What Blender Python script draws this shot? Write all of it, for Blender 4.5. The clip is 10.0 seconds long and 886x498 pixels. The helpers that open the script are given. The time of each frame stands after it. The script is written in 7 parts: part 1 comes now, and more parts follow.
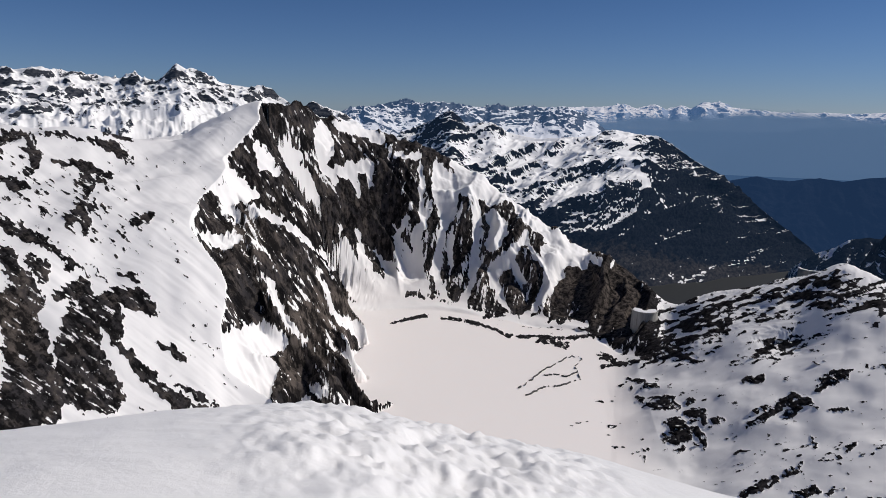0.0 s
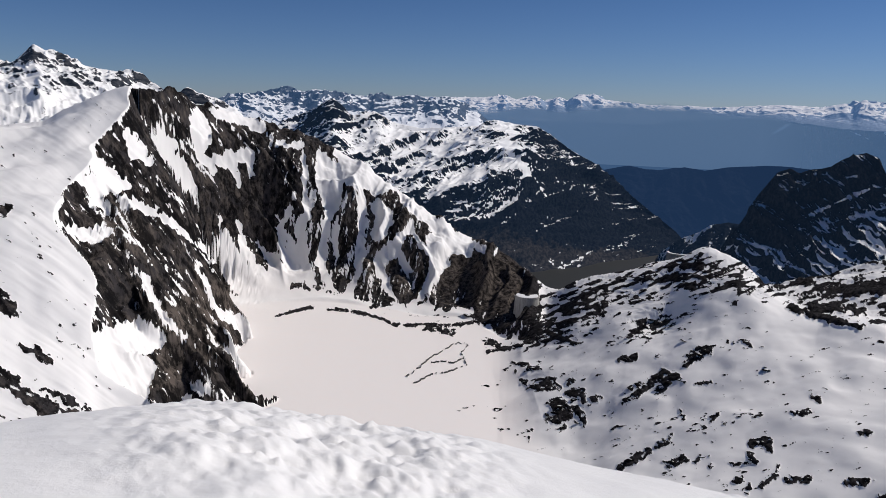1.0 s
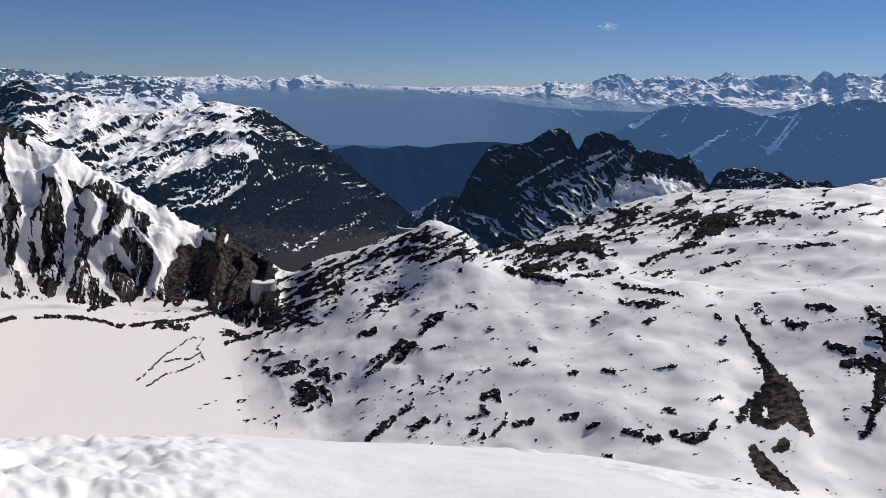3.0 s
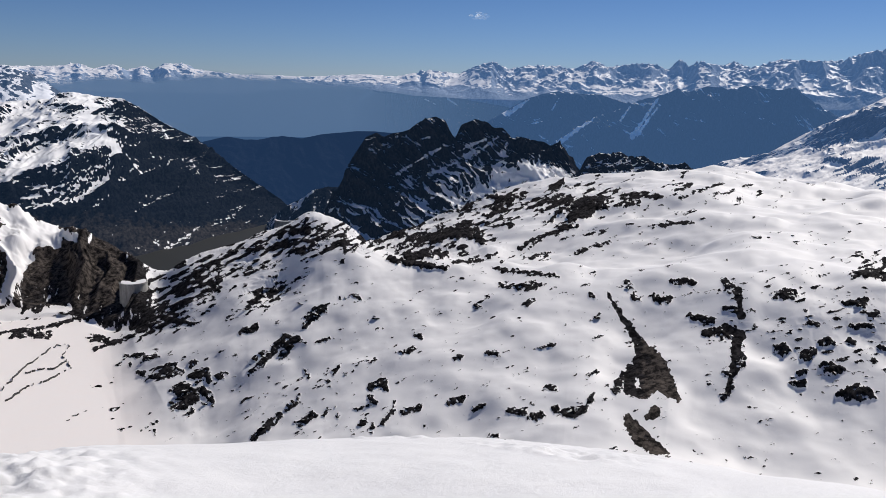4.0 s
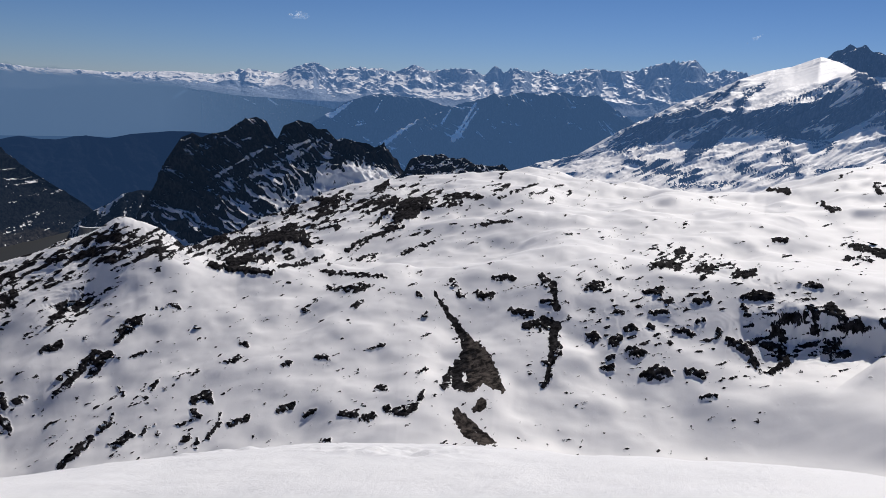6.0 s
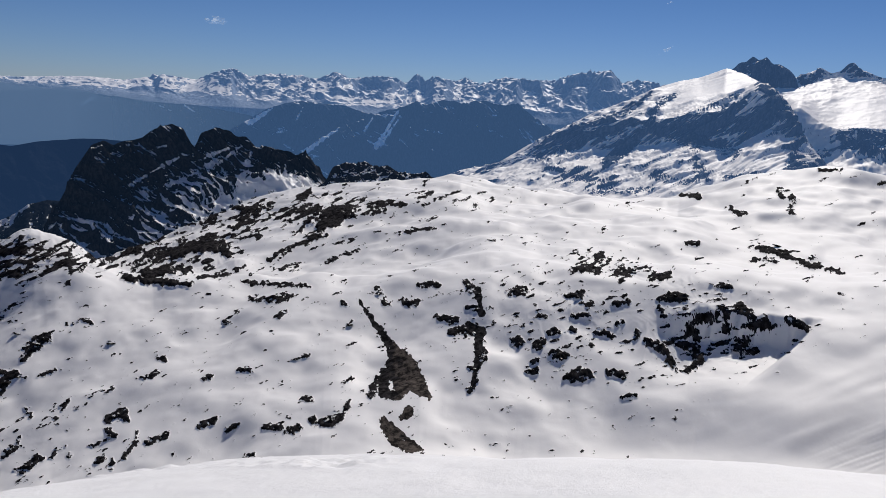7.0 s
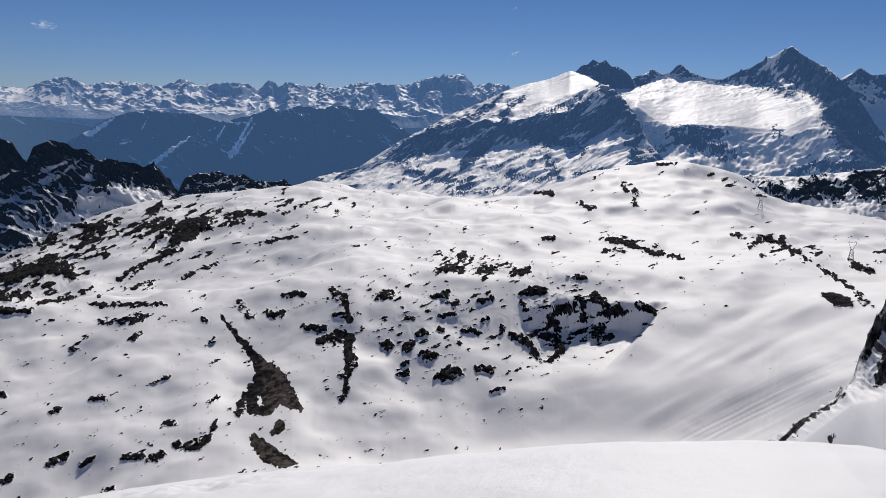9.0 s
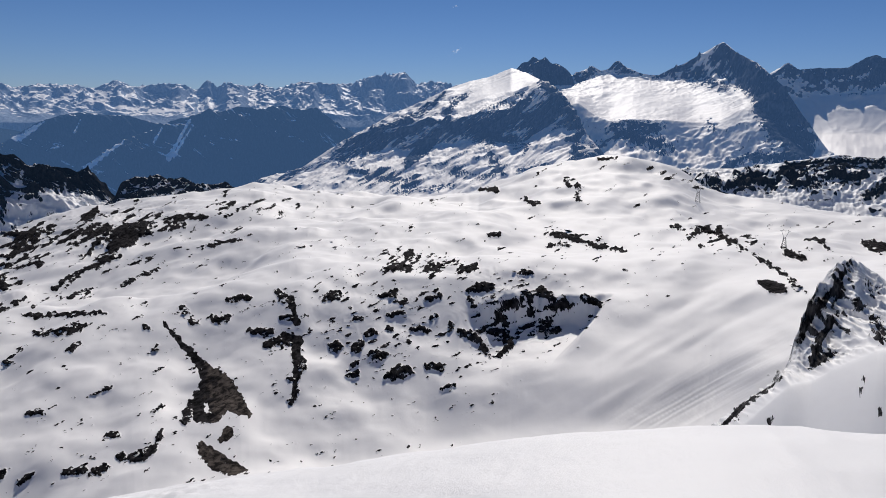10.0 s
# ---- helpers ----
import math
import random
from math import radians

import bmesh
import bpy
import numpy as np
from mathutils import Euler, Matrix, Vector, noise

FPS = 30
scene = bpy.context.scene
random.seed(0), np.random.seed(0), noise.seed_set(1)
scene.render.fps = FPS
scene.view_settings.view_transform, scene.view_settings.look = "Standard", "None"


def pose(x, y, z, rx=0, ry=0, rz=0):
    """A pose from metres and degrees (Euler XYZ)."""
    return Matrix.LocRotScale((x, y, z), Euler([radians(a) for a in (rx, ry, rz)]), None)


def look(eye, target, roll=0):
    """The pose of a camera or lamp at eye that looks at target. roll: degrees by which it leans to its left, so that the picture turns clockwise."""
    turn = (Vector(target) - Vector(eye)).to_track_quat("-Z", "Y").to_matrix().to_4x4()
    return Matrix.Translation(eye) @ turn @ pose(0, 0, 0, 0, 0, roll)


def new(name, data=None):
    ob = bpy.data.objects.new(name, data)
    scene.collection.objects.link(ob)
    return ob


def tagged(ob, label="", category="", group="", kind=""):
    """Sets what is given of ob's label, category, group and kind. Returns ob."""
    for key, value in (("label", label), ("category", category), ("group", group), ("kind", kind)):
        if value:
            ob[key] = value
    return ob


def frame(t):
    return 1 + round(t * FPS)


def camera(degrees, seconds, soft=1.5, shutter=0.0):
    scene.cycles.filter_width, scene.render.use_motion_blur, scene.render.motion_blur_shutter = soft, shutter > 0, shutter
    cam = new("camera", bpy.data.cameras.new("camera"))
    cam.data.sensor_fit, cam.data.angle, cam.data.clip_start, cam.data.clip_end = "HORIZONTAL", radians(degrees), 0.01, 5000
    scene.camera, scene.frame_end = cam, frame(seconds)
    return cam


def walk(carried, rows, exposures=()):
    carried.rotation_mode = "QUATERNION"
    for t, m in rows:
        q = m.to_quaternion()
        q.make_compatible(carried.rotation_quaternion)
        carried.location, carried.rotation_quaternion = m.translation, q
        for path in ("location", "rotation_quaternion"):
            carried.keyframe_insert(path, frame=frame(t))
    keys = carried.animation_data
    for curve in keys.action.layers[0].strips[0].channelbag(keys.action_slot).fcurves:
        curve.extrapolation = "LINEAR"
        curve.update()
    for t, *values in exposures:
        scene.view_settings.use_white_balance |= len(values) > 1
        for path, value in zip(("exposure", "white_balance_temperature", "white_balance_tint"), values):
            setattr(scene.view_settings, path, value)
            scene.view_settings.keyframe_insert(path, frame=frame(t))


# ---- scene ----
EYE = 1.6
cam = camera(62.1, 10.0, soft=0.8)
# seconds, sway to the right, bearing (clockwise from north = +y), tilt, roll
ROWS = [
    (0.0, 0, 0.00, -10.85, 0.76),
    (0.5, -0.012, 4.20, -11.27, 1.10),
    (1.0, -0.025, 9.06, -11.49, 1.55),
    (1.5, -0.033, 14.61, -11.69, 1.88),
    (2.0, -0.03, 20.05, -11.87, 1.90),
    (2.5, -0.018, 25.05, -12.08, 1.79),
    (4.0, -0.01, 39.45, -12.96, 1.45),
    (4.5, -0.01, 43.53, -13.03, 1.68),
    (5.0, -0.01, 46.94, -12.90, 2.10),
    (5.5, -0.01, 50.14, -12.68, 2.52),
    (7.0, -0.01, 59.12, -11.43, 3.24),
    (7.5, -0.01, 62.24, -11.07, 3.11),
    (8.0, -0.01, 65.10, -10.79, 2.86),
    (8.5, -0.01, 67.77, -10.62, 2.51),
    (9.0, -0.01, 69.82, -10.59, 2.11),
    (9.5, -0.01, 71.91, -10.60, 1.69),
    (10.0, -0.01, 74.04, -10.60, 1.32),
]
walk(cam, [(t, pose(x, 0, EYE, 90 + el, 0, -az) @ pose(0, 0, 0, 0, 0, roll)) for t, x, az, el, roll in ROWS],
     exposures=[(0, -0.41), (2.5, -0.25), (4.5, -0.23), (5.5, -0.30), (7.5, -0.39), (10, -0.39)])

# ---------------------------------------------------------------- world and sun
SUN_AZ, SUN_EL = 80.0, 40.0
world = bpy.data.worlds.new("sky")
scene.world = world
world.use_nodes = True
wn = world.node_tree
sky = wn.nodes.new("ShaderNodeTexSky")
sky.sky_type = "NISHITA"
sky.sun_disc = False
sky.sun_elevation, sky.sun_rotation = radians(SUN_EL), radians(SUN_AZ)
sky.altitude, sky.air_density, sky.dust_density, sky.ozone_density = 2800, 1.1, 0.1, 1.0
# the air is bluer towards the horizon than the sky model makes it at this height
coord = wn.nodes.new("ShaderNodeTexCoord")
split = wn.nodes.new("ShaderNodeSeparateXYZ")
wn.links.new(coord.outputs["Generated"], split.inputs[0])
grade = wn.nodes.new("ShaderNodeValToRGB")
grade.color_ramp.elements[0].position, grade.color_ramp.elements[0].color = 0.0, (0.71, 0.95, 1.58, 1)
grade.color_ramp.elements[1].position, grade.color_ramp.elements[1].color = 0.22, (0.50, 0.81, 1.25, 1)
wn.links.new(split.outputs["Z"], grade.inputs[0])
tint = wn.nodes.new("ShaderNodeMix")
tint.data_type, tint.blend_type = "RGBA", "MULTIPLY"
tint.inputs["Factor"].default_value = 1.0
wn.links.new(sky.outputs[0], tint.inputs[6])
wn.links.new(grade.outputs[0], tint.inputs[7])
wn.links.new(tint.outputs[2], wn.nodes["Background"].inputs[0])
wn.nodes["Background"].inputs[1].default_value = 0.047

sun = new("sun", bpy.data.lights.new("sun", "SUN"))
sun.data.energy, sun.data.angle, sun.data.color = 4.8, radians(0.53), (1.0, 0.945, 0.885)
sa, se = radians(SUN_AZ), radians(SUN_EL)
sun.matrix_world = look((0, 0, 900), (-math.sin(sa) * math.cos(se), -math.cos(sa) * math.cos(se), 900 - math.sin(se)))


# ---------------------------------------------------------------- noise fields
def lattice(ix, iy, seed):
    h = (ix * 374761393 + iy * 668265263 + seed * 974634777) & 0xFFFFFFFF
    h = ((h ^ (h >> 13)) * 1274126177) & 0xFFFFFFFF
    return (((h ^ (h >> 16)) & 0xFFFF) / 65535.0)


def vnoise(x, y, seed=0):
    """Smooth value noise, 0 to 1."""
    ix, iy = np.floor(x).astype(np.int64), np.floor(y).astype(np.int64)
    fx, fy = x - ix, y - iy
    fx, fy = fx * fx * fx * (fx * (fx * 6 - 15) + 10), fy * fy * fy * (fy * (fy * 6 - 15) + 10)
    a, b = lattice(ix, iy, seed), lattice(ix + 1, iy, seed)
    c, d = lattice(ix, iy + 1, seed), lattice(ix + 1, iy + 1, seed)
    return (a + (b - a) * fx) * (1 - fy) + (c + (d - c) * fx) * fy


def fbm(x, y, octaves=4, seed=0, gain=0.5):
    s, a, n = 0.0, 1.0, 0.0
    for k in range(octaves):
        c, q = math.cos(k * 1.1), math.sin(k * 1.1)
        s = s + a * vnoise((x * c - y * q) * 2 ** k + 17.3 * k, (x * q + y * c) * 2 ** k - 9.1 * k, seed + k)
        n += a
        a *= gain
    return s / n


def ridged(x, y, octaves=4, seed=0, gain=0.5):
    """Ridged noise, 0 in the gullies to 1 on the ribs; the gullies keep their direction along y."""
    s, a, n = 0.0, 1.0, 0.0
    for k in range(octaves):
        s = s + a * (1 - np.abs(2 * vnoise(x * 2 ** k + 31.7 * k, y * 2 ** k + 5.3 * k, seed + k) - 1))
        n += a
        a *= gain
    return s / n


def craggy(x, y, octaves=5, seed=0, gain=0.5):
    """Sharp crests that branch into smaller ones, with smooth hollows between; 0 to about 1."""
    s, a, w = 0.0, 1.0, 1.0
    for k in range(octaves):
        c, q = math.cos(k * 0.5), math.sin(k * 0.5)
        n = (1 - np.abs(2 * vnoise((x * c - y * q) * 2 ** k + 31.7 * k, (x * q + y * c) * 2 ** k + 5.3 * k, seed + k) - 1)) ** 1.6 * w
        w = np.clip(n * 1.8, 0, 1)
        s = s + a * n
        a *= gain
    return s / 1.5


def steepness(x, y, z):
    """Degrees of slope over a grid of places."""
    a = np.stack([np.gradient(v, axis=0) for v in (x, y, z)])
    b = np.stack([np.gradient(v, axis=1) for v in (x, y, z)])
    n = np.cross(a, b, axis=0)
    return np.degrees(np.arccos(np.clip(np.abs(n[2]) / (np.sqrt((n ** 2).sum(0)) + 1e-9), 0, 1)))


def along(x, pts, col=1, blur=0.0):
    """The line through pts, (bearing, value, value ...), at the bearings x, with its corners rounded by blur degrees."""
    px, py = np.array([p[0] for p in pts], float), np.array([p[col] for p in pts], float)
    if blur <= 0:
        return np.interp(x, px, py)
    return sum(w * np.interp(x + d * blur, px, py) for d, w in ((-1.5, .1), (-.75, .22), (0, .36), (.75, .22), (1.5, .1)))


def sheet(name, x, y, z, attrs, material, wrap=False, smooth=True):
    """One mesh from grids of places (rows by columns) with float attributes on its points."""
    nr, nc = x.shape
    me = bpy.data.meshes.new(name)
    co = np.stack([x, y, z], -1).reshape(-1, 3).astype(np.float32)
    i = np.arange(nr - 1)[:, None] * nc
    j = np.arange(nc if wrap else nc - 1)[None, :]
    j2 = (j + 1) % nc
    quads = np.stack([i + j, i + nc + j, i + nc + j2, i + j2], -1).reshape(-1, 4)[:, ::-1]
    me.vertices.add(len(co))
    me.vertices.foreach_set("co", co.ravel())
    me.loops.add(quads.size)
    me.loops.foreach_set("vertex_index", quads.ravel().astype(np.int32))
    me.polygons.add(len(quads))
    me.polygons.foreach_set("loop_start", np.arange(0, quads.size, 4, dtype=np.int32))
    me.update(calc_edges=True)
    me.polygons.foreach_set("use_smooth", np.full(len(quads), smooth))
    for key, val in attrs.items():
        at = me.attributes.new(key, "FLOAT", "POINT")
        at.data.foreach_set("value", val.reshape(-1).astype(np.float32))
    me.materials.append(material)
    return new(name, me)


# ---------------------------------------------------------------- materials
def nodes_of(name):
    m = bpy.data.materials.new(name)
    m.use_nodes = True
    nt = m.node_tree
    return m, nt, nt.nodes["Principled BSDF"]


def add(nt, kind, **kw):
    n = nt.nodes.new(kind)
    for k, v in kw.items():
        n.inputs[k].default_value = v
    return n


def math_node(nt, op, a, b=None, c=None):
    n = nt.nodes.new("ShaderNodeMath")
    n.operation = op
    for i, v in enumerate((a, b, c)):
        if v is None:
            continue
        if isinstance(v, (int, float)):
            n.inputs[i].default_value = v
        else:
            nt.links.new(v, n.inputs[i])
    return n.outputs[0]


def noise_tex(nt, vec, scale, detail=6, rough=0.6, distortion=0.0):
    n = add(nt, "ShaderNodeTexNoise", Scale=scale, Detail=detail, Roughness=rough, Distortion=distortion)
    nt.links.new(vec, n.inputs["Vector"])
    return n.outputs["Fac"]


def ramp(nt, fac, stops):
    r = nt.nodes.new("ShaderNodeValToRGB")
    el = r.color_ramp.elements
    while len(el) < len(stops):
        el.new(0.5)
    for e, (p, c) in zip(el, stops):
        e.position, e.color = p, (*c, 1) if len(c) == 3 else (c[0], c[0], c[0], 1)
    nt.links.new(fac, r.inputs[0])
    return r.outputs[0]


def mixed(nt, fac, a, b):
    n = nt.nodes.new("ShaderNodeMix")
    n.data_type = "RGBA"
    nt.links.new(fac, n.inputs["Factor"])
    for sock, v in ((n.inputs[6], a), (n.inputs[7], b)):
        if isinstance(v, tuple):
            sock.default_value = (*v, 1)
        else:
            nt.links.new(v, sock)
    return n.outputs[2]


def land(name, rock_dark, rock_light, snow=(0.84, 0.83, 0.825), snow_b=(0.90, 0.895, 0.89), size=40.0, grain=0.35, edge=0.04,
         stretch=(1, 1, 0.45), rock_bump=1.0, air=None, earth=((0.018, 0.0162, 0.0155), (0.112, 0.094, 0.083)), dust=(0.89, 0.83, 0.80)):
    """Snow over rock. The point attribute "rock" plus fine noise decides which shows, "earth" turns rock into brown
    scree or soil, and
    "dust" stains the snow; size is the metres of the fine patches. air: haze put in as a glow of the surface, its
    colour and strength."""
    m, nt, bsdf = nodes_of(name)
    geo = nt.nodes.new("ShaderNodeNewGeometry")
    mp = nt.nodes.new("ShaderNodeMapping")
    mp.inputs["Scale"].default_value = stretch
    nt.links.new(geo.outputs["Position"], mp.inputs["Vector"])
    vec = mp.outputs[0]

    def attr(key):
        at = nt.nodes.new("ShaderNodeAttribute")
        at.attribute_name = key
        return at.outputs["Fac"]
    fine = noise_tex(nt, vec, 1 / size, 10, 0.8)
    v = math_node(nt, "MULTIPLY_ADD", math_node(nt, "SUBTRACT", fine, 0.5), grain * 4, attr("rock"))
    mask = ramp(nt, v, [(0.5 - edge, (0,)), (0.5 + edge, (1,))])
    tone = noise_tex(nt, vec, 0.9 / size, 8, 0.66)
    tone = math_node(nt, "ADD", tone, attr("streak"))
    rock = ramp(nt, tone, [(0.42, rock_dark), (0.60, rock_light)])
    soil = ramp(nt, tone, [(0.42, earth[0]), (0.60, earth[1])])
    soil_share = attr("earth")
    blotch = math_node(nt, "MULTIPLY_ADD", math_node(nt, "SUBTRACT", noise_tex(nt, vec, 0.5 / size, 5, 0.6), 0.5), 1.2, soil_share)
    rock = mixed(nt, ramp(nt, blotch, [(0.35, (0,)), (0.65, (1,))]), rock, soil)
    drift = noise_tex(nt, geo.outputs["Position"], 0.3 / size, 6, 0.6)
    white = mixed(nt, drift, snow, snow_b)
    stain = math_node(nt, "MULTIPLY", attr("dust"), math_node(nt, "MULTIPLY_ADD", drift, 0.8, 0.5))
    white = mixed(nt, stain, white, dust)
    nt.links.new(mixed(nt, mask, white, rock), bsdf.inputs["Base Color"])
    nt.links.new(ramp(nt, mask, [(0, (0.6,)), (1, (0.9,))]), bsdf.inputs["Roughness"])
    nt.links.new(ramp(nt, mask, [(0, (0.18,)), (1, (0.01,))]), bsdf.inputs["Specular IOR Level"])
    bump = add(nt, "ShaderNodeBump", Distance=size * 0.5)
    nt.links.new(noise_tex(nt, vec, 0.8 / size, 8, 0.62), bump.inputs["Height"])
    stony = math_node(nt, "MULTIPLY", mask, math_node(nt, "MULTIPLY_ADD", soil_share, -0.55, 1.0))
    nt.links.new(math_node(nt, "MULTIPLY_ADD", stony, rock_bump, 0.04), bump.inputs["Strength"])
    nt.links.new(bump.outputs[0], bsdf.inputs["Normal"])
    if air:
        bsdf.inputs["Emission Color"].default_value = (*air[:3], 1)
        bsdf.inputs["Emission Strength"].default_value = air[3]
    return m


# blue that the mountains give off in place of haze
HAZE_GLOW = (0.13, 0.28, 0.58)
DARK, GREY = (0.008, 0.0078, 0.0085), (0.040, 0.037, 0.039)
mat_ground = land("snow_and_rock", DARK, GREY, size=6.0, grain=0.26, edge=0.05)
mat_crag = land("crag_rock_and_snow", (0.014, 0.0138, 0.015), (0.085, 0.082, 0.083), size=3.0, grain=0.34, edge=0.06)
# nearer mountains: bluish rock and a faint blue glow imitate thin haze
mat_left = land("snow_and_banded_rock", (0.016, 0.018, 0.023), (0.075, 0.076, 0.082), size=8, grain=0.6, stretch=(0.4, 0.4, 1.5), air=(*HAZE_GLOW, 0.03))
mat_mid = land("dark_rock_and_snow", (0.003, 0.0045, 0.008), (0.013, 0.015, 0.019), size=9, grain=0.4, stretch=(0.7, 0.7, 0.9), earth=((0.018, 0.016, 0.015), (0.05, 0.045, 0.041)), air=(*HAZE_GLOW, 0.05))
mat_black = land("black_cliff", (0.006, 0.006, 0.007), (0.024, 0.0235, 0.0255), size=10, grain=0.45, stretch=(0.8, 0.8, 0.6), air=(*HAZE_GLOW, 0.035))
# far ranges and slopes: bluish rock and a blue glow painted as haze
mat_far_near = land("distant_hazed_rock_and_snow", (0.03, 0.04, 0.055), (0.08, 0.09, 0.11), size=14, grain=0.4, air=(*HAZE_GLOW, 0.24))
mat_far = land("far_range_rock_and_snow", (0.17, 0.20, 0.25), (0.25, 0.28, 0.33), snow=(0.68, 0.63, 0.57), snow_b=(0.76, 0.71, 0.65), size=14, grain=0.3, air=(*HAZE_GLOW, 0.40))
# forest: blue-black base, its hazy blue added as a glow
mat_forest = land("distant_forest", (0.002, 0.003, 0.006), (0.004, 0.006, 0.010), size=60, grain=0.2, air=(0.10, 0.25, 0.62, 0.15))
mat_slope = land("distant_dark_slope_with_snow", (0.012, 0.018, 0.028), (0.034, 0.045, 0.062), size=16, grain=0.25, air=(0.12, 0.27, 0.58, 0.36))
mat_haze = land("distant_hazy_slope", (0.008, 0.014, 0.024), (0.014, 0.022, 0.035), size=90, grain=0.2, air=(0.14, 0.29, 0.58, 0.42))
# see-through material whose own glow stands in for haze
mat_haze_sheet, nt, b = nodes_of("painted_haze")
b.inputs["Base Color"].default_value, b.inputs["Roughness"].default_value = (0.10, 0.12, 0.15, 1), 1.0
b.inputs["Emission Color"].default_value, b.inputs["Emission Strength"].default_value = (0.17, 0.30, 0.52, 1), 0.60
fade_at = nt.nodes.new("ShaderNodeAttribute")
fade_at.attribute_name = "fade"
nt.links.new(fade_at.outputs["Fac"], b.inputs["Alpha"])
# high peaks: haze and blue shade put into bluish rock and a glow
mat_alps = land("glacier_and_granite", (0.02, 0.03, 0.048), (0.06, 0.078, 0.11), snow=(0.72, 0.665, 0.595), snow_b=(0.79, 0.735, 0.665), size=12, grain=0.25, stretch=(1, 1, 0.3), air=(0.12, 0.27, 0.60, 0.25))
mat_rock = land("bare_rock", (0.006, 0.0055, 0.0057), (0.021, 0.0188, 0.019), size=4.0, grain=0.4, rock_bump=0.6)

m_water, nt, b = nodes_of("lake_water")
b.inputs["Base Color"].default_value, b.inputs["Roughness"].default_value = (0.016, 0.018, 0.019, 1), 0.6
bp = add(nt, "ShaderNodeBump", Strength=0.15, Distance=1.0)
geo = nt.nodes.new("ShaderNodeNewGeometry")
nt.links.new(noise_tex(nt, geo.outputs["Position"], 0.06, 8, 0.6), bp.inputs["Height"])
nt.links.new(bp.outputs[0], b.inputs["Normal"])

m_fresh, nt, b = nodes_of("trodden_snow")
geo = nt.nodes.new("ShaderNodeNewGeometry")
soft_tone = noise_tex(nt, geo.outputs["Position"], 1.3, 6, 0.6)
nt.links.new(mixed(nt, soft_tone, (0.80, 0.79, 0.79), (0.88, 0.87, 0.86)), b.inputs["Base Color"])
b.inputs["Roughness"].default_value = 0.5
b.inputs["Specular IOR Level"].default_value = 0.3
bp = add(nt, "ShaderNodeBump", Strength=0.35, Distance=0.02)
nt.links.new(noise_tex(nt, geo.outputs["Position"], 22, 9, 0.7), bp.inputs["Height"])
nt.links.new(bp.outputs[0], b.inputs["Normal"])

# ---------------------------------------------------------------- the summit snow under the camera
BROW = [(-60, -20.5), (-32.6, -21.5), (-25.4, -22.0), (-17.2, -22.3), (-12, -22.4), (-6.5, -23.1), (-0.9, -24.5), (5.7, -25.5), (12.6, -26), (17.1, -26.6),
        (22.7, -27.2), (31, -27.4), (40.4, -27.4), (50, -27.3), (58, -27.2), (64, -27.1), (70, -26.4), (75.2, -25.8), (81.5, -24.7), (90, -23.3),
        (96, -22.2), (107, -20.5), (130, -18)]


def summit():
    az = np.concatenate([np.arange(-40, 112, 0.25), np.arange(112, 320, 3.0)])
    r = np.concatenate([np.linspace(0.002, 1.8, 14), np.geomspace(1.9, 8.5, 210), np.geomspace(9, 60, 24)])
    A, Rr = np.meshgrid(az, r)
    back = np.clip((A - 112) / 208, 0, 1)
    ahead = np.minimum(A, 112)
    el = along(ahead, BROW, 1, 1.6) * (1 - back) + along(np.full_like(A, -40.0), BROW, 1, 1.6) * back
    rb = 4.6 + 0.5 * (np.sin(np.radians(ahead * 3)) * (1 - back) + math.sin(radians(-120)) * back)
    c = EYE / rb ** 2
    z = EYE + Rr * np.tan(np.radians(el)) - c * (Rr - rb) ** 2
    x, y = Rr * np.sin(np.radians(A)), Rr * np.cos(np.radians(A))
    trod = np.exp(-((A + 1) / 15.0) ** 4) * np.clip((Rr - 2.2) / 0.6, 0, 1)
    lumps = 0.55 - 0.6 * ridged(x * 3.6, y * 3.6, 3, 4) + fbm(x * 8, y * 8, 3, 8) * 0.6
    near = np.clip((6.5 - Rr) / 2.5, 0, 1)
    z += near * trod * ((lumps - 0.5) * 0.13 + (fbm(x * 22, y * 22, 3, 18) - 0.5) * 0.03) + near * (fbm(x * 1.4, y * 1.4, 3, 2) - 0.5) * 0.06
    z += near * np.clip((Rr - 2.0) / 0.8, 0, 1) * (ridged(x * 2.1 + y * 0.6, y * 4.2, 3, 24) - 0.55) * 0.010
    few = np.clip((fbm(x * 0.9, y * 0.9, 2, 21) - 0.52) * 6, 0, 1) * np.exp(-((A - 32) / 26.0) ** 4)
    z += near * few * (fbm(x * 8, y * 8, 3, 12) - 0.5) * 0.10
    return sheet("snow_ridge", x, y, z, {}, m_fresh, wrap=True)


tagged(summit(), "trodden white snow on the summit ridge", "snow", kind="structure")

# ---------------------------------------------------------------- the land below, one sheet
LAKE_Z, VALLEY_Z = -400.0, -640.0
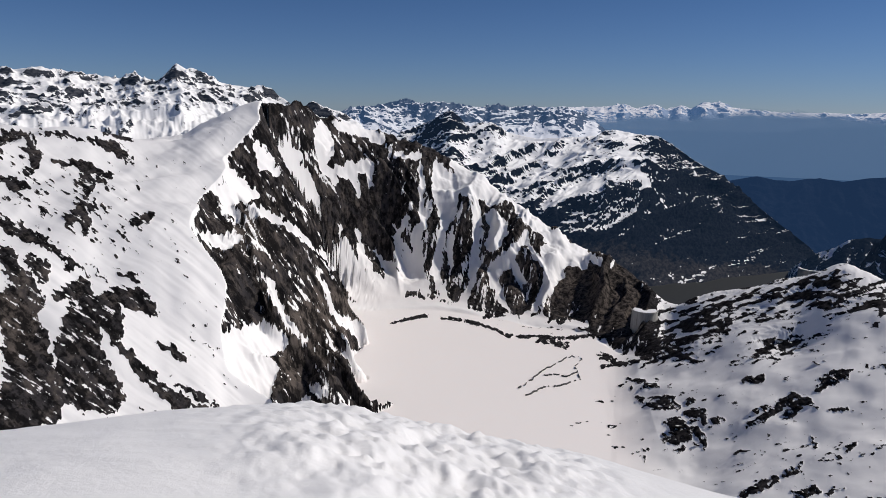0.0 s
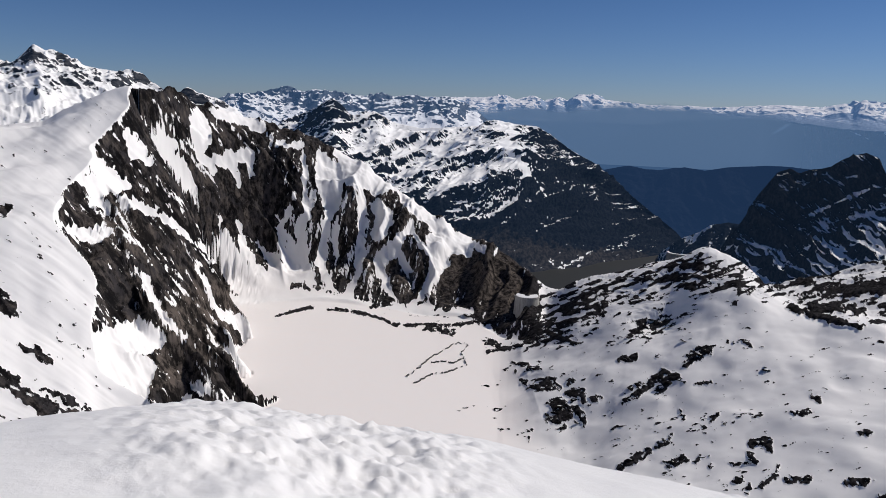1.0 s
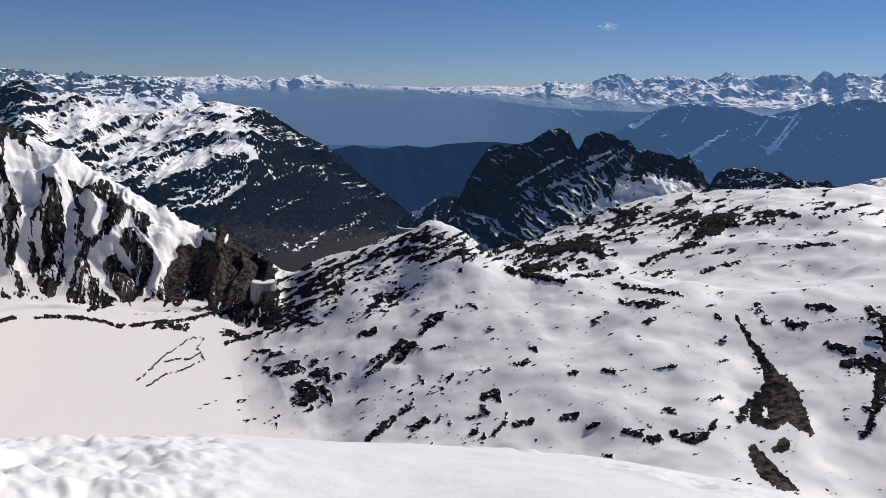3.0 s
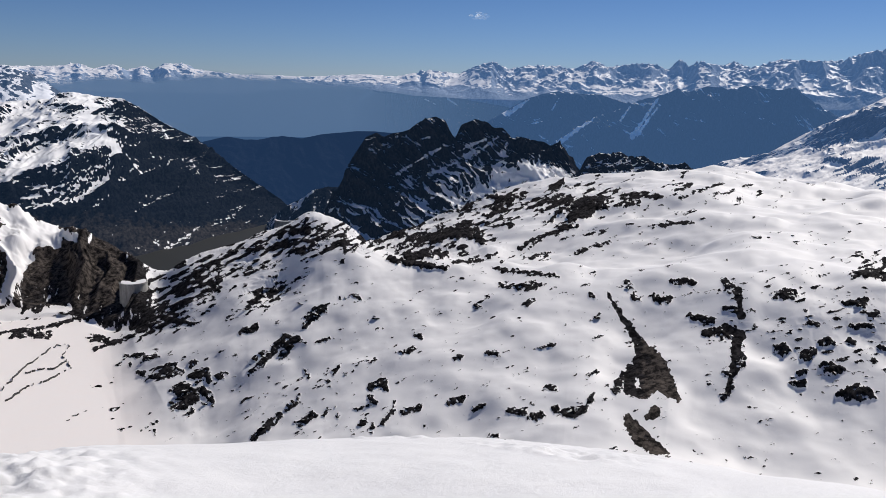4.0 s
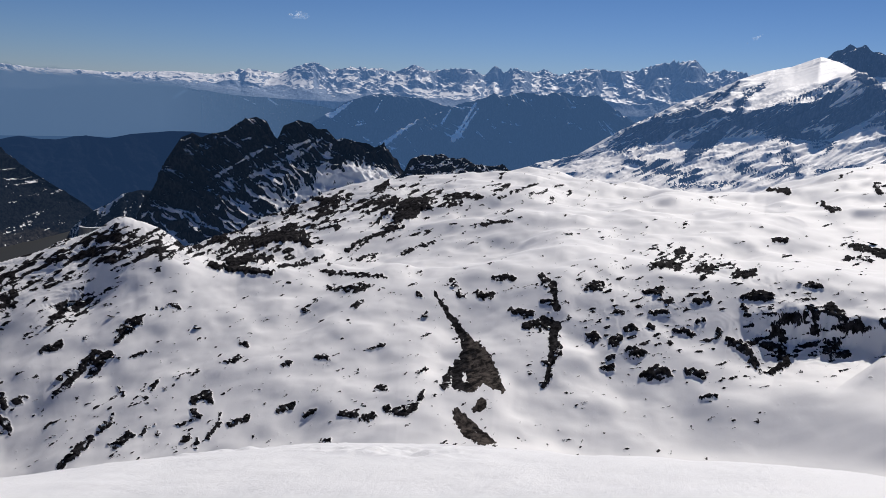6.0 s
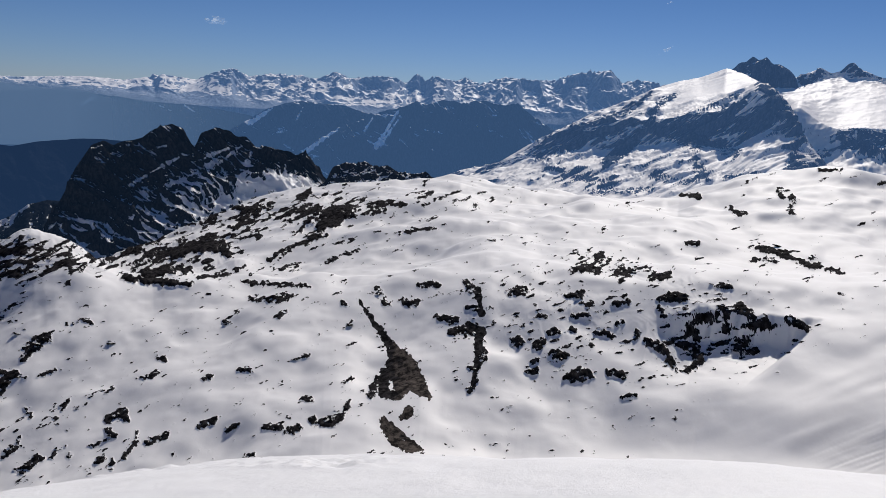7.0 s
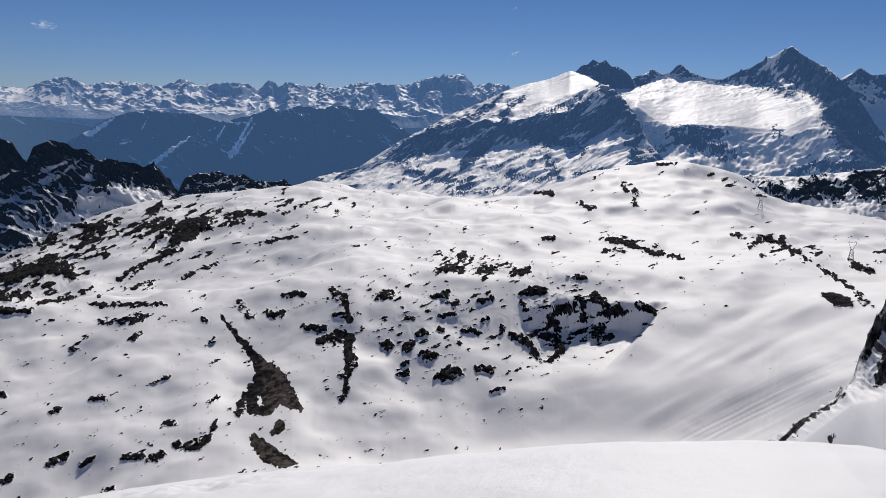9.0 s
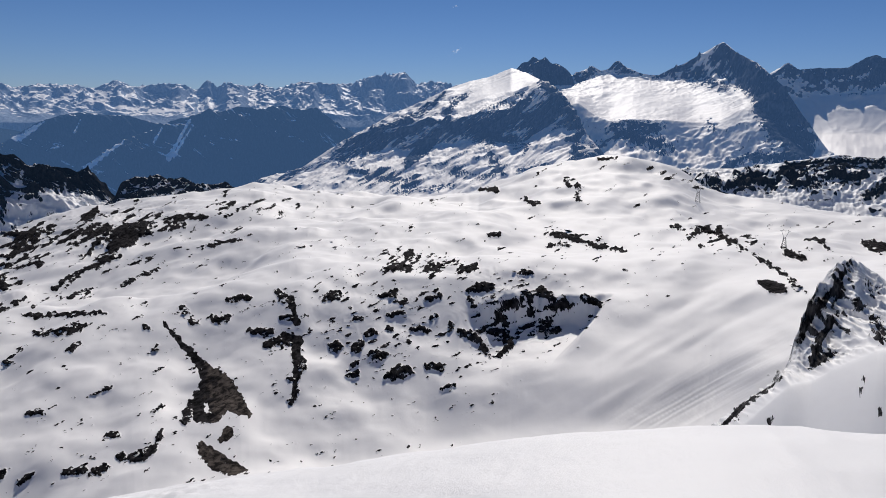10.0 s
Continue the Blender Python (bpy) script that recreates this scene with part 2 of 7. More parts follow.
# lines round the summit, each (bearing, distance, dip)
LEFT = [
    [(-40, 300, -38), (0, 300, -38)],
    [(-40, 640, -24), (-25, 660, -25), (-10, 680, -26)],
    [(-40, 760, -17), (-25, 770, -17.6), (-17, 780, -18.2), (-13, 790, -17.5), (-8, 800, -18)],
    [(-40, 900, -9.5), (-10, 900, -9.5)],
    [(-40, 1080, -5), (-10, 1080, -5)],
    [(-40, 1250, -1.5), (-30.8, 1250, -1.7), (-25, 1250, -1.7), (-22.2, 1250, -2.4), (-19.5, 1270, -2.2), (-17.9, 1290, -1.2), (-15.1, 1300, -0.1), (-13.7, 1310, 0.3), (-5, 1310, 0.5)],
    [(-40, 1500, -3.0), (-10, 1500, -3.0)],
    [(-40, 2000, -5), (-10, 2000, -6)],
]
EDGE = [(600, -13.0), (680, -13.6), (740, -14.5), (765, -16.6), (800, -16.8), (840, -16.8), (900, -18.6), (1000, -18.2), (1100, -16.6), (1200, -14.8), (1310, -13.4), (1500, -13)]
RIGHT_A = [(-20, 250, -45), (109, 250, -42)]
RIGHT_B = [(-20, 700, -30), (7, 790, -27.0), (14, 810, -26.4), (20, 760, -27.2), (30, 662, -27.8), (40, 613, -27.6), (50, 564, -27.5), (58, 556, -27.3), (66, 590, -26.4), (73, 590, -26.0),
     (80, 590, -25.4), (87, 575, -24.6), (95, 590, -23), (102, 560, -21.5), (109, 520, -20)]
RIGHT_C = [(-20, 1330, -16.6), (-10.7, 1410, -15.85), (-4.7, 1430, -15.6), (0, 1420, -15.7), (4, 1376, -16.2), (8.1, 1330, -16.8), (10.7, 1330, -16.7), (14, 1220, -18.1), (18, 1020, -20.2), (24, 900, -20.6), (30, 850, -20.6),
     (40, 786, -20.2), (50, 727, -20.2), (58, 678, -20.9), (66, 665, -21.6), (73, 665, -21.6), (80, 660, -21.0), (87, 660, -19.4), (95, 695, -17.3), (102, 670, -15), (109, 640, -13)]
RIGHT_D = [(-20, 1350, 0.4), (-13.7, 1520, 0.3), (-12.6, 1570, -0.1), (-8.1, 1720, -1.1), (-5.7, 1770, -1.5), (-4.2, 1780, -2.3), (0.6, 1770, -3.6), (2.8, 1740, -5.1), (4.6, 1710, -6.5),
     (7.8, 1670, -8.9), (13.1, 1580, -11.4), (15.7, 1500, -12.8), (17.3, 1400, -14.6), (18.2, 1340, -14.8), (20.2, 1330, -13.4), (23.8, 1310, -12.4), (26.7, 1290, -11.4), (29.3, 1220, -10.5), (31.8, 1150, -11.5),
     (34.4, 1090, -13.1), (37.1, 1060, -14.1), (40, 1042, -13.9), (47, 980, -14.3), (54, 920, -14.5), (62, 870, -13.2), (70, 862, -12.6), (78, 855, -12.2), (86, 862, -12.0), (94, 840, -11.6), (101, 800, -11.2), (109, 780, -10)]
RIGHT_E = [(-20, 1800, -6), (-8, 1960, -5), (5, 1930, -11), (14, 1760, -14.5), (18, 1600, -16.8), (24, 1520, -15.4), (29.3, 1450, -13.6), (34, 1240, -14.2), (37, 1170, -14.4), (47, 1085, -14.2), (54, 1030, -13.5), (62, 1010, -11.6),
     (70, 1010, -11.1), (78, 1000, -10.9), (86, 985, -10.7), (94, 930, -10.2), (101, 890, -10), (109, 900, -9.5)]
RIGHT_F = [(-20, 2150, -10), (5, 2150, -15), (18, 1950, -17), (24, 1900, -16), (30, 1750, -13.4), (34, 1620, -13.0), (40, 1480, -11.8), (47, 1380, -10.4), (54, 1270, -9.7), (62, 1210, -9.0), (70, 1190, -8.7), (78, 1170, -8.5),
     (86, 1210, -8.2), (94, 1200, -8.6), (101, 1180, -8.8), (109, 1160, -9)]
RIGHT_G = [(-20, 2300, -13), (18, 2250, -16), (26, 2200, -15), (31, 2150, -13.2), (34, 2120, -12.4), (37.5, 2080, -11.2), (41, 2020, -9.6), (44.1, 1960, -8.4), (47.6, 1900, -7.1), (51, 1850, -6.9), (54.5, 1800, -6.2), (60.2, 1760, -5.7),
     (63, 1740, -6.1), (70, 1720, -6.45), (76, 1700, -6.25), (79.6, 1680, -4.8), (83.4, 1660, -3.5), (86.3, 1640, -3.1), (88.3, 1630, -3.2), (91.6, 1600, -4), (93.6, 1580, -5), (99.4, 1540, -5.8), (109, 1500, -6.7)]
RIGHT_H = [(-20, 2450, -14.6), (26, 2420, -14.8), (45, 2350, -13), (70, 2150, -12), (109, 2000, -13)]
# snow fans at the foot of the wall lift the land gently before it steepens
RIGHT_FAN = []
for a in range(-20, 110, 2):
    (r0, d0), (r1, d1) = [(np.interp(a, [p[0] for p in ln], [p[1] for p in ln]), np.interp(a, [p[0] for p in ln], [p[2] for p in ln])) for ln in (RIGHT_C, RIGHT_D)]
    rise = np.interp(a, [8, 18], [0.12, 0.31])
    zf = r0 * math.tan(radians(d0)) * (1 - rise) + r1 * math.tan(radians(d1)) * rise
    rf = r0 + 0.31 * (r1 - r0)
    RIGHT_FAN.append((a, rf, math.degrees(math.atan2(zf, rf))))
RIGHT = [RIGHT_A, RIGHT_B, RIGHT_C, RIGHT_FAN, RIGHT_D, RIGHT_E, RIGHT_F, RIGHT_G, RIGHT_H]


def loft(az, r, lines, blur=0.8):
    """Height over (bearing, distance) of the land lofted through lines round the summit; az is a row of bearings, r a grid of distances."""
    R = np.array([along(az, ln, 1, blur) for ln in lines])
    Z = EYE + R * np.tan(np.radians(np.array([along(az, ln, 2, blur) for ln in lines])))
    h = np.diff(R, axis=0)
    d = np.diff(Z, axis=0) / h
    m = np.zeros_like(R)
    same = d[:-1] * d[1:] > 0
    m[1:-1] = np.where(same, 2 * d[:-1] * d[1:] / np.where(same, d[:-1] + d[1:], 1), 0)
    m[0], m[-1] = d[0], d[-1] * 0.3
    out = np.empty(r.shape)
    for c in range(len(az)):
        k = np.clip(np.searchsorted(R[:, c], r[:, c]) - 1, 0, len(lines) - 2)
        t = np.clip((r[:, c] - R[k, c]) / h[k, c], 0, 1)
        out[:, c] = ((2 * t ** 3 - 3 * t ** 2 + 1) * Z[k, c] + (t ** 3 - 2 * t ** 2 + t) * h[k, c] * m[k, c]
                     + (-2 * t ** 3 + 3 * t ** 2) * Z[k + 1, c] + (t ** 3 - t ** 2) * h[k, c] * m[k + 1, c])
    return out


# bands of bare rock on the near slope, and of snow in the gullies of the cliff and the wall: (bearing, dip, half width) along each
ROCK_SLOPE_LOW = [
    [(-28.43, -13.20, 0.33), (-26.97, -12.96, 0.91), (-26.74, -14.76, 1.25), (-27.47, -17.03, 1.49), (-27.11, -19.42, 1.74), (-25.70, -20.87, 1.00)],
    [(-25.21, -14.12, 0.91), (-24.79, -16.17, 0.58)],
    [(-25.02, -16.74, 0.25), (-23.41, -18.73, 0.50), (-22.11, -20.16, 0.42), (-20.58, -21.66, 0.66), (-18.94, -22.21, 0.25)],
    [(-26.37, -17.17, 0.50), (-25.76, -19.02, 0.75), (-24.84, -20.72, 0.42)],
    [(-31.22, -13.46, 1.16), (-30.57, -15.84, 1.33), (-30.50, -18.89, 1.66), (-31.56, -20.95, 1.66)],
    [(-30.23, -17.80, 1.08), (-28.97, -19.71, 0.75), (-29.47, -21.34, 0.66)],
    [(-30.40, -11.84, 0.66), (-29.86, -13.63, 0.66)],
    [(-31.26, -10.23, 0.66), (-30.95, -11.21, 0.58)],
    [(-29.94, -10.46, 0.33), (-29.25, -11.29, 0.62), (-29.21, -12.00, 0.33)],
]
ROCK_SLOPE_MID = [
    [(-31.38, -7.83, 0.42), (-30.13, -8.68, 0.58), (-28.51, -9.88, 0.37), (-27.20, -11.16, 0.21), (-26.18, -12.12, 0.08)],
    [(-24.58, -13.18, 0.37), (-23.29, -13.90, 0.87), (-22.48, -14.58, 0.58), (-21.89, -15.24, 0.12)],
    [(-24.31, -11.99, 0.17), (-23.38, -12.31, 0.25), (-22.64, -12.81, 0.08)],
    [(-22.01, -17.27, 0.17), (-20.96, -17.78, 0.37), (-20.11, -18.51, 0.29)],
    [(-20.90, -20.22, 0.12), (-19.51, -21.18, 0.25), (-17.88, -22.16, 0.21)],
    [(-22.95, -8.47, 0.29), (-22.09, -8.10, 0.37), (-21.57, -7.80, 0.17)],
    [(-27.31, -8.01, 0.37), (-26.57, -7.53, 0.46), (-26.25, -8.14, 0.46), (-26.24, -8.94, 0.21)],
    [(-26.87, -6.85, 0.17), (-25.64, -7.14, 0.21)],
    [(-24.72, -11.36, 0.12), (-24.10, -11.72, 0.08)],
    [(-26.46, -11.02, 0.08), (-24.91, -12.47, 0.08)],
    [(-19.66, -17.00, 0.08), (-17.39, -18.18, 0.06)],
    [(-25.09, -7.13, 0.12), (-24.65, -7.67, 0.08)],
]
ROCK_SLOPE_HIGH = [
    [(-26.02, -4.84, 0.33), (-25.90, -5.71, 0.50), (-26.14, -6.49, 0.21)],
    [(-27.88, -3.98, 0.17), (-26.67, -4.12, 0.29), (-25.46, -4.54, 0.42), (-24.41, -5.04, 0.25)],
    [(-25.32, -2.59, 0.25), (-24.09, -3.07, 0.50), (-23.22, -3.71, 0.37), (-22.83, -4.12, 0.21)],
    [(-24.74, -1.89, 0.17), (-22.77, -2.52, 0.21)],
    [(-28.91, -1.99, 0.12), (-27.23, -2.23, 0.21), (-25.86, -2.58, 0.17)],
    [(-25.42, -1.34, 0.08), (-23.63, -1.49, 0.17), (-22.57, -2.28, 0.12)],
    [(-29.19, -2.18, 0.17), (-29.01, -3.31, 0.42), (-28.95, -4.15, 0.33)],
    [(-31.14, -5.06, 0.33), (-30.20, -5.55, 0.37), (-29.67, -5.57, 0.17)],
    [(-29.73, -4.66, 0.29), (-29.19, -4.60, 0.17)],
    [(-30.80, -1.14, 0.33), (-29.34, -1.20, 0.33)],
    [(-30.91, -2.39, 0.42), (-29.58, -2.10, 0.33)],
    [(-25.26, -5.26, 0.29), (-24.70, -5.55, 0.17)],
]
SNOW_CLIFF = [
    [(-17.2, -17.6, 0.9), (-14.6, -17.2, 1.0), (-13.3, -17.6, 0.9)], [(-16.0, -19.4, 1.3), (-14.2, -19.6, 1.0), (-14.6, -21.4, 0.8)],
    [(-17.07, -4.48, 0.50), (-15.38, -5.88, 0.62), (-14.50, -6.61, 0.25)],
    [(-14.17, -2.95, 0.29), (-13.76, -4.12, 0.42)],
    [(-13.25, -3.87, 0.37), (-12.95, -4.93, 0.25)],
    [(-12.05, -2.82, 0.37), (-11.50, -3.96, 0.54), (-11.01, -4.94, 0.25)],
    [(-10.77, -5.24, 0.29), (-10.19, -6.36, 0.33), (-9.78, -7.23, 0.12)],
    [(-17.66, -5.93, 0.21), (-16.47, -6.58, 0.71), (-14.91, -6.48, 0.42)],
    [(-16.59, -7.54, 0.25), (-15.80, -8.15, 0.29)],
    [(-14.74, -7.50, 0.25), (-13.30, -8.12, 0.29), (-11.63, -9.10, 0.12), (-9.94, -10.78, 0.10), (-8.56, -12.19, 0.10)],
    [(-18.10, -9.47, 0.33), (-16.77, -9.81, 0.71), (-16.04, -10.01, 0.29)],
    [(-14.07, -12.38, 0.10), (-13.07, -14.56, 0.17), (-12.17, -16.40, 0.17), (-10.88, -17.73, 0.12)],
    [(-10.51, -21.05, 0.17), (-9.48, -21.61, 0.21)],
    [(-11.07, -22.07, 0.17), (-10.37, -22.81, 0.33)],
]
SNOW_WALL_HIGH = [
    [(-9.34, -1.75, 0.54), (-9.11, -3.10, 0.71), (-9.39, -4.39, 0.29)],
    [(-8.14, -1.14, 0.33), (-6.35, -1.55, 0.54), (-4.98, -2.22, 0.29)],
    [(-8.96, -4.73, 0.25), (-7.59, -4.73, 0.42), (-5.94, -4.38, 0.50)],
    [(-7.15, -4.30, 0.33), (-6.74, -6.55, 0.17)],
    [(-5.85, -4.38, 0.29), (-5.69, -5.94, 0.17)],
    [(-8.54, -4.73, 0.29), (-8.46, -5.51, 0.21)],
    [(-3.76, -3.41, 0.21), (-2.11, -3.65, 0.17)],
    [(-1.80, -4.26, 0.17), (-1.65, -6.65, 0.21), (-1.80, -9.15, 0.17)],
    [(-0.48, -4.24, 0.33), (0.20, -5.97, 1.08), (0.22, -7.64, 0.71), (0.15, -8.82, 0.25)],
    [(0.96, -4.22, 0.50), (2.39, -5.50, 1.33), (3.73, -6.44, 0.83), (5.14, -6.41, 0.33)],
    [(3.34, -4.62, 0.29), (5.59, -6.83, 0.54), (7.77, -8.95, 0.58)],
]
SNOW_WALL_LOW = [
    [(7.77, -8.95, 0.58), (10.02, -10.60, 0.50), (12.30, -11.35, 0.25)],
    [(3.86, -8.10, 0.50), (4.33, -9.05, 0.71), (3.84, -10.38, 0.50)],
    [(0.15, -8.69, 0.21), (-0.19, -10.37, 0.29), (-0.61, -12.57, 0.37), (0.33, -14.84, 0.17)],
    [(2.42, -6.90, 0.21), (2.74, -9.09, 0.29), (2.52, -11.29, 0.29), (2.34, -13.49, 0.25), (1.42, -15.26, 0.21)],
    [(-1.11, -7.39, 0.29), (-1.98, -9.59, 0.33), (-2.19, -11.79, 0.46), (-1.41, -13.99, 0.42)],
    [(-2.87, -8.28, 0.17), (-3.67, -9.95, 0.21), (-3.49, -11.36, 0.29), (-2.40, -13.55, 0.50)],
    [(6.47, -9.60, 0.25), (5.20, -11.22, 0.54), (3.98, -12.57, 0.50), (4.29, -13.79, 0.25)],
    [(6.76, -10.29, 0.12), (7.97, -11.91, 0.17), (8.27, -12.85, 0.17)],
    [(4.48, -14.31, 0.25), (5.14, -15.34, 0.17)],
    [(8.36, -10.67, 0.71), (9.00, -12.39, 0.66), (8.18, -13.73, 0.33), (7.35, -15.25, 0.21), (6.17, -16.43, 0.17)],
    [(9.69, -11.05, 0.83), (11.02, -11.59, 0.37)],
]
SNOW_RUNNELS = [
    [(-8.16, -9.06, 0.10), (-7.66, -10.38, 0.12), (-7.10, -11.69, 0.21)], [(-6.85, -9.07, 0.08), (-6.42, -10.82, 0.17), (-5.77, -12.58, 0.29), (-4.66, -13.90, 0.50)], [(-5.32, -10.83, 0.08), (-4.65, -11.93, 0.17), (-4.21, -13.03, 0.37)],
    [(-8.63, -11.23, 0.12), (-7.78, -12.99, 0.37), (-6.46, -14.75, 0.62)], [(-3.76, -9.08, 0.10), (-3.09, -10.39, 0.17), (-2.64, -12.15, 0.29)], [(-1.76, -9.07, 0.17), (-2.20, -10.39, 0.21)],
    [(-9.97, -12.51, 0.08), (-9.12, -14.26, 0.12), (-8.70, -15.36, 0.21)], [(0.69, -9.04, 0.12), (0.49, -10.80, 0.17), (0.74, -12.12, 0.21)], [(5.43, -11.56, 0.25), (6.38, -13.28, 0.17)],
]
SNOW_FANS = [
    [(-8.10, -10.46, 0.17), (-7.24, -12.21, 0.50), (-6.01, -14.41, 0.91), (-3.75, -16.17, 1.08)],
    [(-4.20, -12.15, 0.29), (-3.67, -13.55, 0.83), (-4.21, -16.08, 1.16)],
    [(-6.78, -10.47, 0.12), (-6.21, -12.14, 0.29)],
    [(-8.62, -15.84, 0.17), (-7.28, -16.69, 0.42), (-5.80, -17.80, 0.91)],
    [(-7.76, -18.61, 0.17), (-6.27, -19.94, 0.58)],
    [(-3.75, -14.78, 0.50), (0.34, -15.63, 0.29), (4.00, -16.33, 0.33), (5.57, -16.02, 0.25)],
    [(4.92, -16.74, 0.25), (8.05, -16.08, 0.33)],
    [(-6.28, -20.87, 0.17), (-5.50, -21.65, 0.42)],
    [(-3.75, -16.52, 1.25), (0.37, -17.37, 1.00)],
    [(10.08, -16.57, 0.37), (11.62, -16.38, 0.17)],
]
# rock that stands out of the open snow
SHORE_BANDS = [
    [(13.68, -20.66, 0.17), (14.65, -20.59, 0.26), (15.23, -20.78, 0.21)], [(14.50, -20.05, 0.13), (16.07, -20.08, 0.17)], [(16.25, -20.46, 0.17), (17.26, -20.29, 0.21)],
    [(15.79, -21.33, 0.21), (16.18, -21.45, 0.21)], [(16.76, -21.76, 0.21), (17.37, -21.71, 0.26)], [(17.40, -21.31, 0.34), (18.21, -21.40, 0.51), (18.74, -21.66, 0.26)],
    [(18.33, -22.83, 0.38), (18.95, -22.90, 0.64), (19.55, -23.45, 0.55), (19.10, -23.96, 0.43), (17.83, -24.13, 0.13)], [(19.64, -21.96, 0.26), (20.70, -21.86, 0.34), (20.80, -22.36, 0.26)], [(20.21, -23.03, 0.26), (20.91, -23.59, 0.34), (21.01, -24.17, 0.13)],
    [(19.05, -24.72, 0.17), (19.49, -24.49, 0.21)], [(21.53, -22.26, 0.17), (22.19, -22.11, 0.13)],
]
SHORE_BANDS_LOW = [
    [(11.85, -21.88, 0.30), (12.62, -21.77, 0.34), (13.74, -22.24, 0.26)], [(12.56, -22.46, 0.17), (13.72, -22.55, 0.17)], [(12.60, -24.21, 0.13), (13.45, -23.45, 0.26), (14.05, -23.31, 0.34), (14.37, -24.14, 0.38), (14.73, -24.73, 0.13)],
    [(13.56, -24.36, 0.21), (14.52, -24.78, 0.21)], [(10.75, -23.63, 0.21), (11.67, -23.86, 0.21)], [(13.10, -25.17, 0.17), (14.28, -25.25, 0.26)],
    [(15.08, -25.37, 0.21), (15.34, -25.14, 0.21)], [(15.87, -25.68, 0.21), (16.57, -25.67, 0.26)], [(16.20, -25.03, 0.17), (16.74, -24.94, 0.13)],
    [(19.46, -21.33, 0.13), (19.91, -20.88, 0.17)],
]
HILL_BANDS_NEAR = [
    [(23.92, -22.33, 0.17), (25.05, -21.36, 0.26), (26.19, -20.38, 0.30), (27.18, -19.96, 0.38)], [(26.65, -19.77, 0.30), (27.76, -19.82, 0.34), (28.42, -20.18, 0.13)], [(26.39, -21.23, 0.17), (27.30, -20.43, 0.26)],
    [(28.31, -18.98, 0.21), (29.00, -18.15, 0.47), (29.81, -17.66, 0.38), (30.26, -17.32, 0.17)], [(23.39, -19.16, 0.17), (24.70, -18.82, 0.26)], [(24.18, -26.85, 0.26), (25.34, -26.14, 0.34), (26.27, -25.39, 0.21)],
    [(26.73, -25.13, 0.17), (27.65, -24.52, 0.26), (27.89, -24.16, 0.21)], [(27.84, -26.10, 0.30), (29.01, -25.55, 0.26)], [(29.70, -25.58, 0.13), (30.64, -25.08, 0.13)],
    [(28.39, -22.18, 0.13), (28.60, -22.90, 0.13)], [(33.67, -23.60, 0.30), (34.84, -23.19, 0.34), (35.08, -23.83, 0.21)], [(33.68, -24.44, 0.21), (34.15, -24.87, 0.17)],
]
HILL_BANDS_MID = [
    [(32.50, -25.26, 0.13), (33.44, -25.07, 0.13)], [(32.74, -26.39, 0.13), (33.44, -26.24, 0.17)], [(33.68, -26.82, 0.21), (33.92, -26.49, 0.21)],
    [(34.63, -26.34, 0.13), (35.57, -25.51, 0.17), (35.65, -24.67, 0.13)], [(36.52, -25.51, 0.26), (37.93, -25.08, 0.26)], [(40.54, -24.82, 0.21), (41.24, -24.58, 0.21)],
    [(40.66, -21.32, 0.26), (41.12, -21.26, 0.26)], [(36.22, -21.05, 0.17), (37.38, -20.70, 0.17)], [(33.67, -21.69, 0.17), (34.18, -21.60, 0.13)],
    [(37.35, -19.53, 0.13), (37.82, -19.87, 0.17)], [(30.66, -22.56, 0.13), (31.13, -22.06, 0.13)], [(29.33, -20.09, 0.13), (30.23, -19.90, 0.17)],
    [(32.07, -16.48, 0.13), (32.97, -16.93, 0.13)], [(30.86, -25.83, 0.17), (31.10, -25.55, 0.17)], [(26.24, -18.60, 0.09), (26.77, -18.58, 0.09)],
]
HILL_BANDS_FAR = [
    [(44.12, -15.61, 0.17), (45.71, -15.75, 0.26), (46.84, -15.78, 0.21)], [(46.59, -15.27, 0.21), (47.28, -15.44, 0.21)], [(46.24, -17.03, 0.17), (46.89, -16.56, 0.13)],
    [(50.60, -15.22, 0.13), (51.12, -15.18, 0.13)], [(51.31, -15.94, 0.17), (51.76, -16.12, 0.17)], [(42.14, -17.31, 0.17), (42.60, -17.43, 0.13)],
    [(51.67, -17.72, 0.17), (52.08, -17.38, 0.17)], [(53.83, -14.74, 0.21), (54.50, -15.02, 0.26)], [(54.57, -15.87, 0.26), (55.04, -15.91, 0.21)],
    [(56.04, -15.60, 0.21), (56.91, -15.93, 0.26), (57.31, -15.67, 0.21)], [(57.38, -14.32, 0.26), (58.82, -14.25, 0.26)], [(47.78, -20.18, 0.17), (48.68, -19.98, 0.17)],
    [(43.21, -20.88, 0.17), (44.14, -20.96, 0.17)], [(48.20, -23.13, 0.17), (49.13, -23.27, 0.17)], [(51.55, -21.99, 0.13), (52.42, -21.61, 0.13)],
]
HILL_BANDS_LOW = [
    [(45.29, -25.15, 0.21), (46.46, -25.15, 0.30)], [(46.96, -25.54, 0.21), (48.11, -25.24, 0.30)], [(49.01, -24.74, 0.26), (50.64, -25.01, 0.34), (51.73, -24.28, 0.26), (52.12, -23.40, 0.17)],
    [(40.30, -24.82, 0.21), (41.47, -24.36, 0.17)], [(42.45, -25.17, 0.21), (43.29, -24.84, 0.21)], [(43.73, -27.19, 0.17), (44.44, -27.03, 0.17)],
    [(53.86, -22.79, 0.34), (54.43, -21.68, 0.26), (54.04, -22.35, 0.34)], [(55.22, -23.04, 0.21), (56.53, -22.96, 0.21)],
]
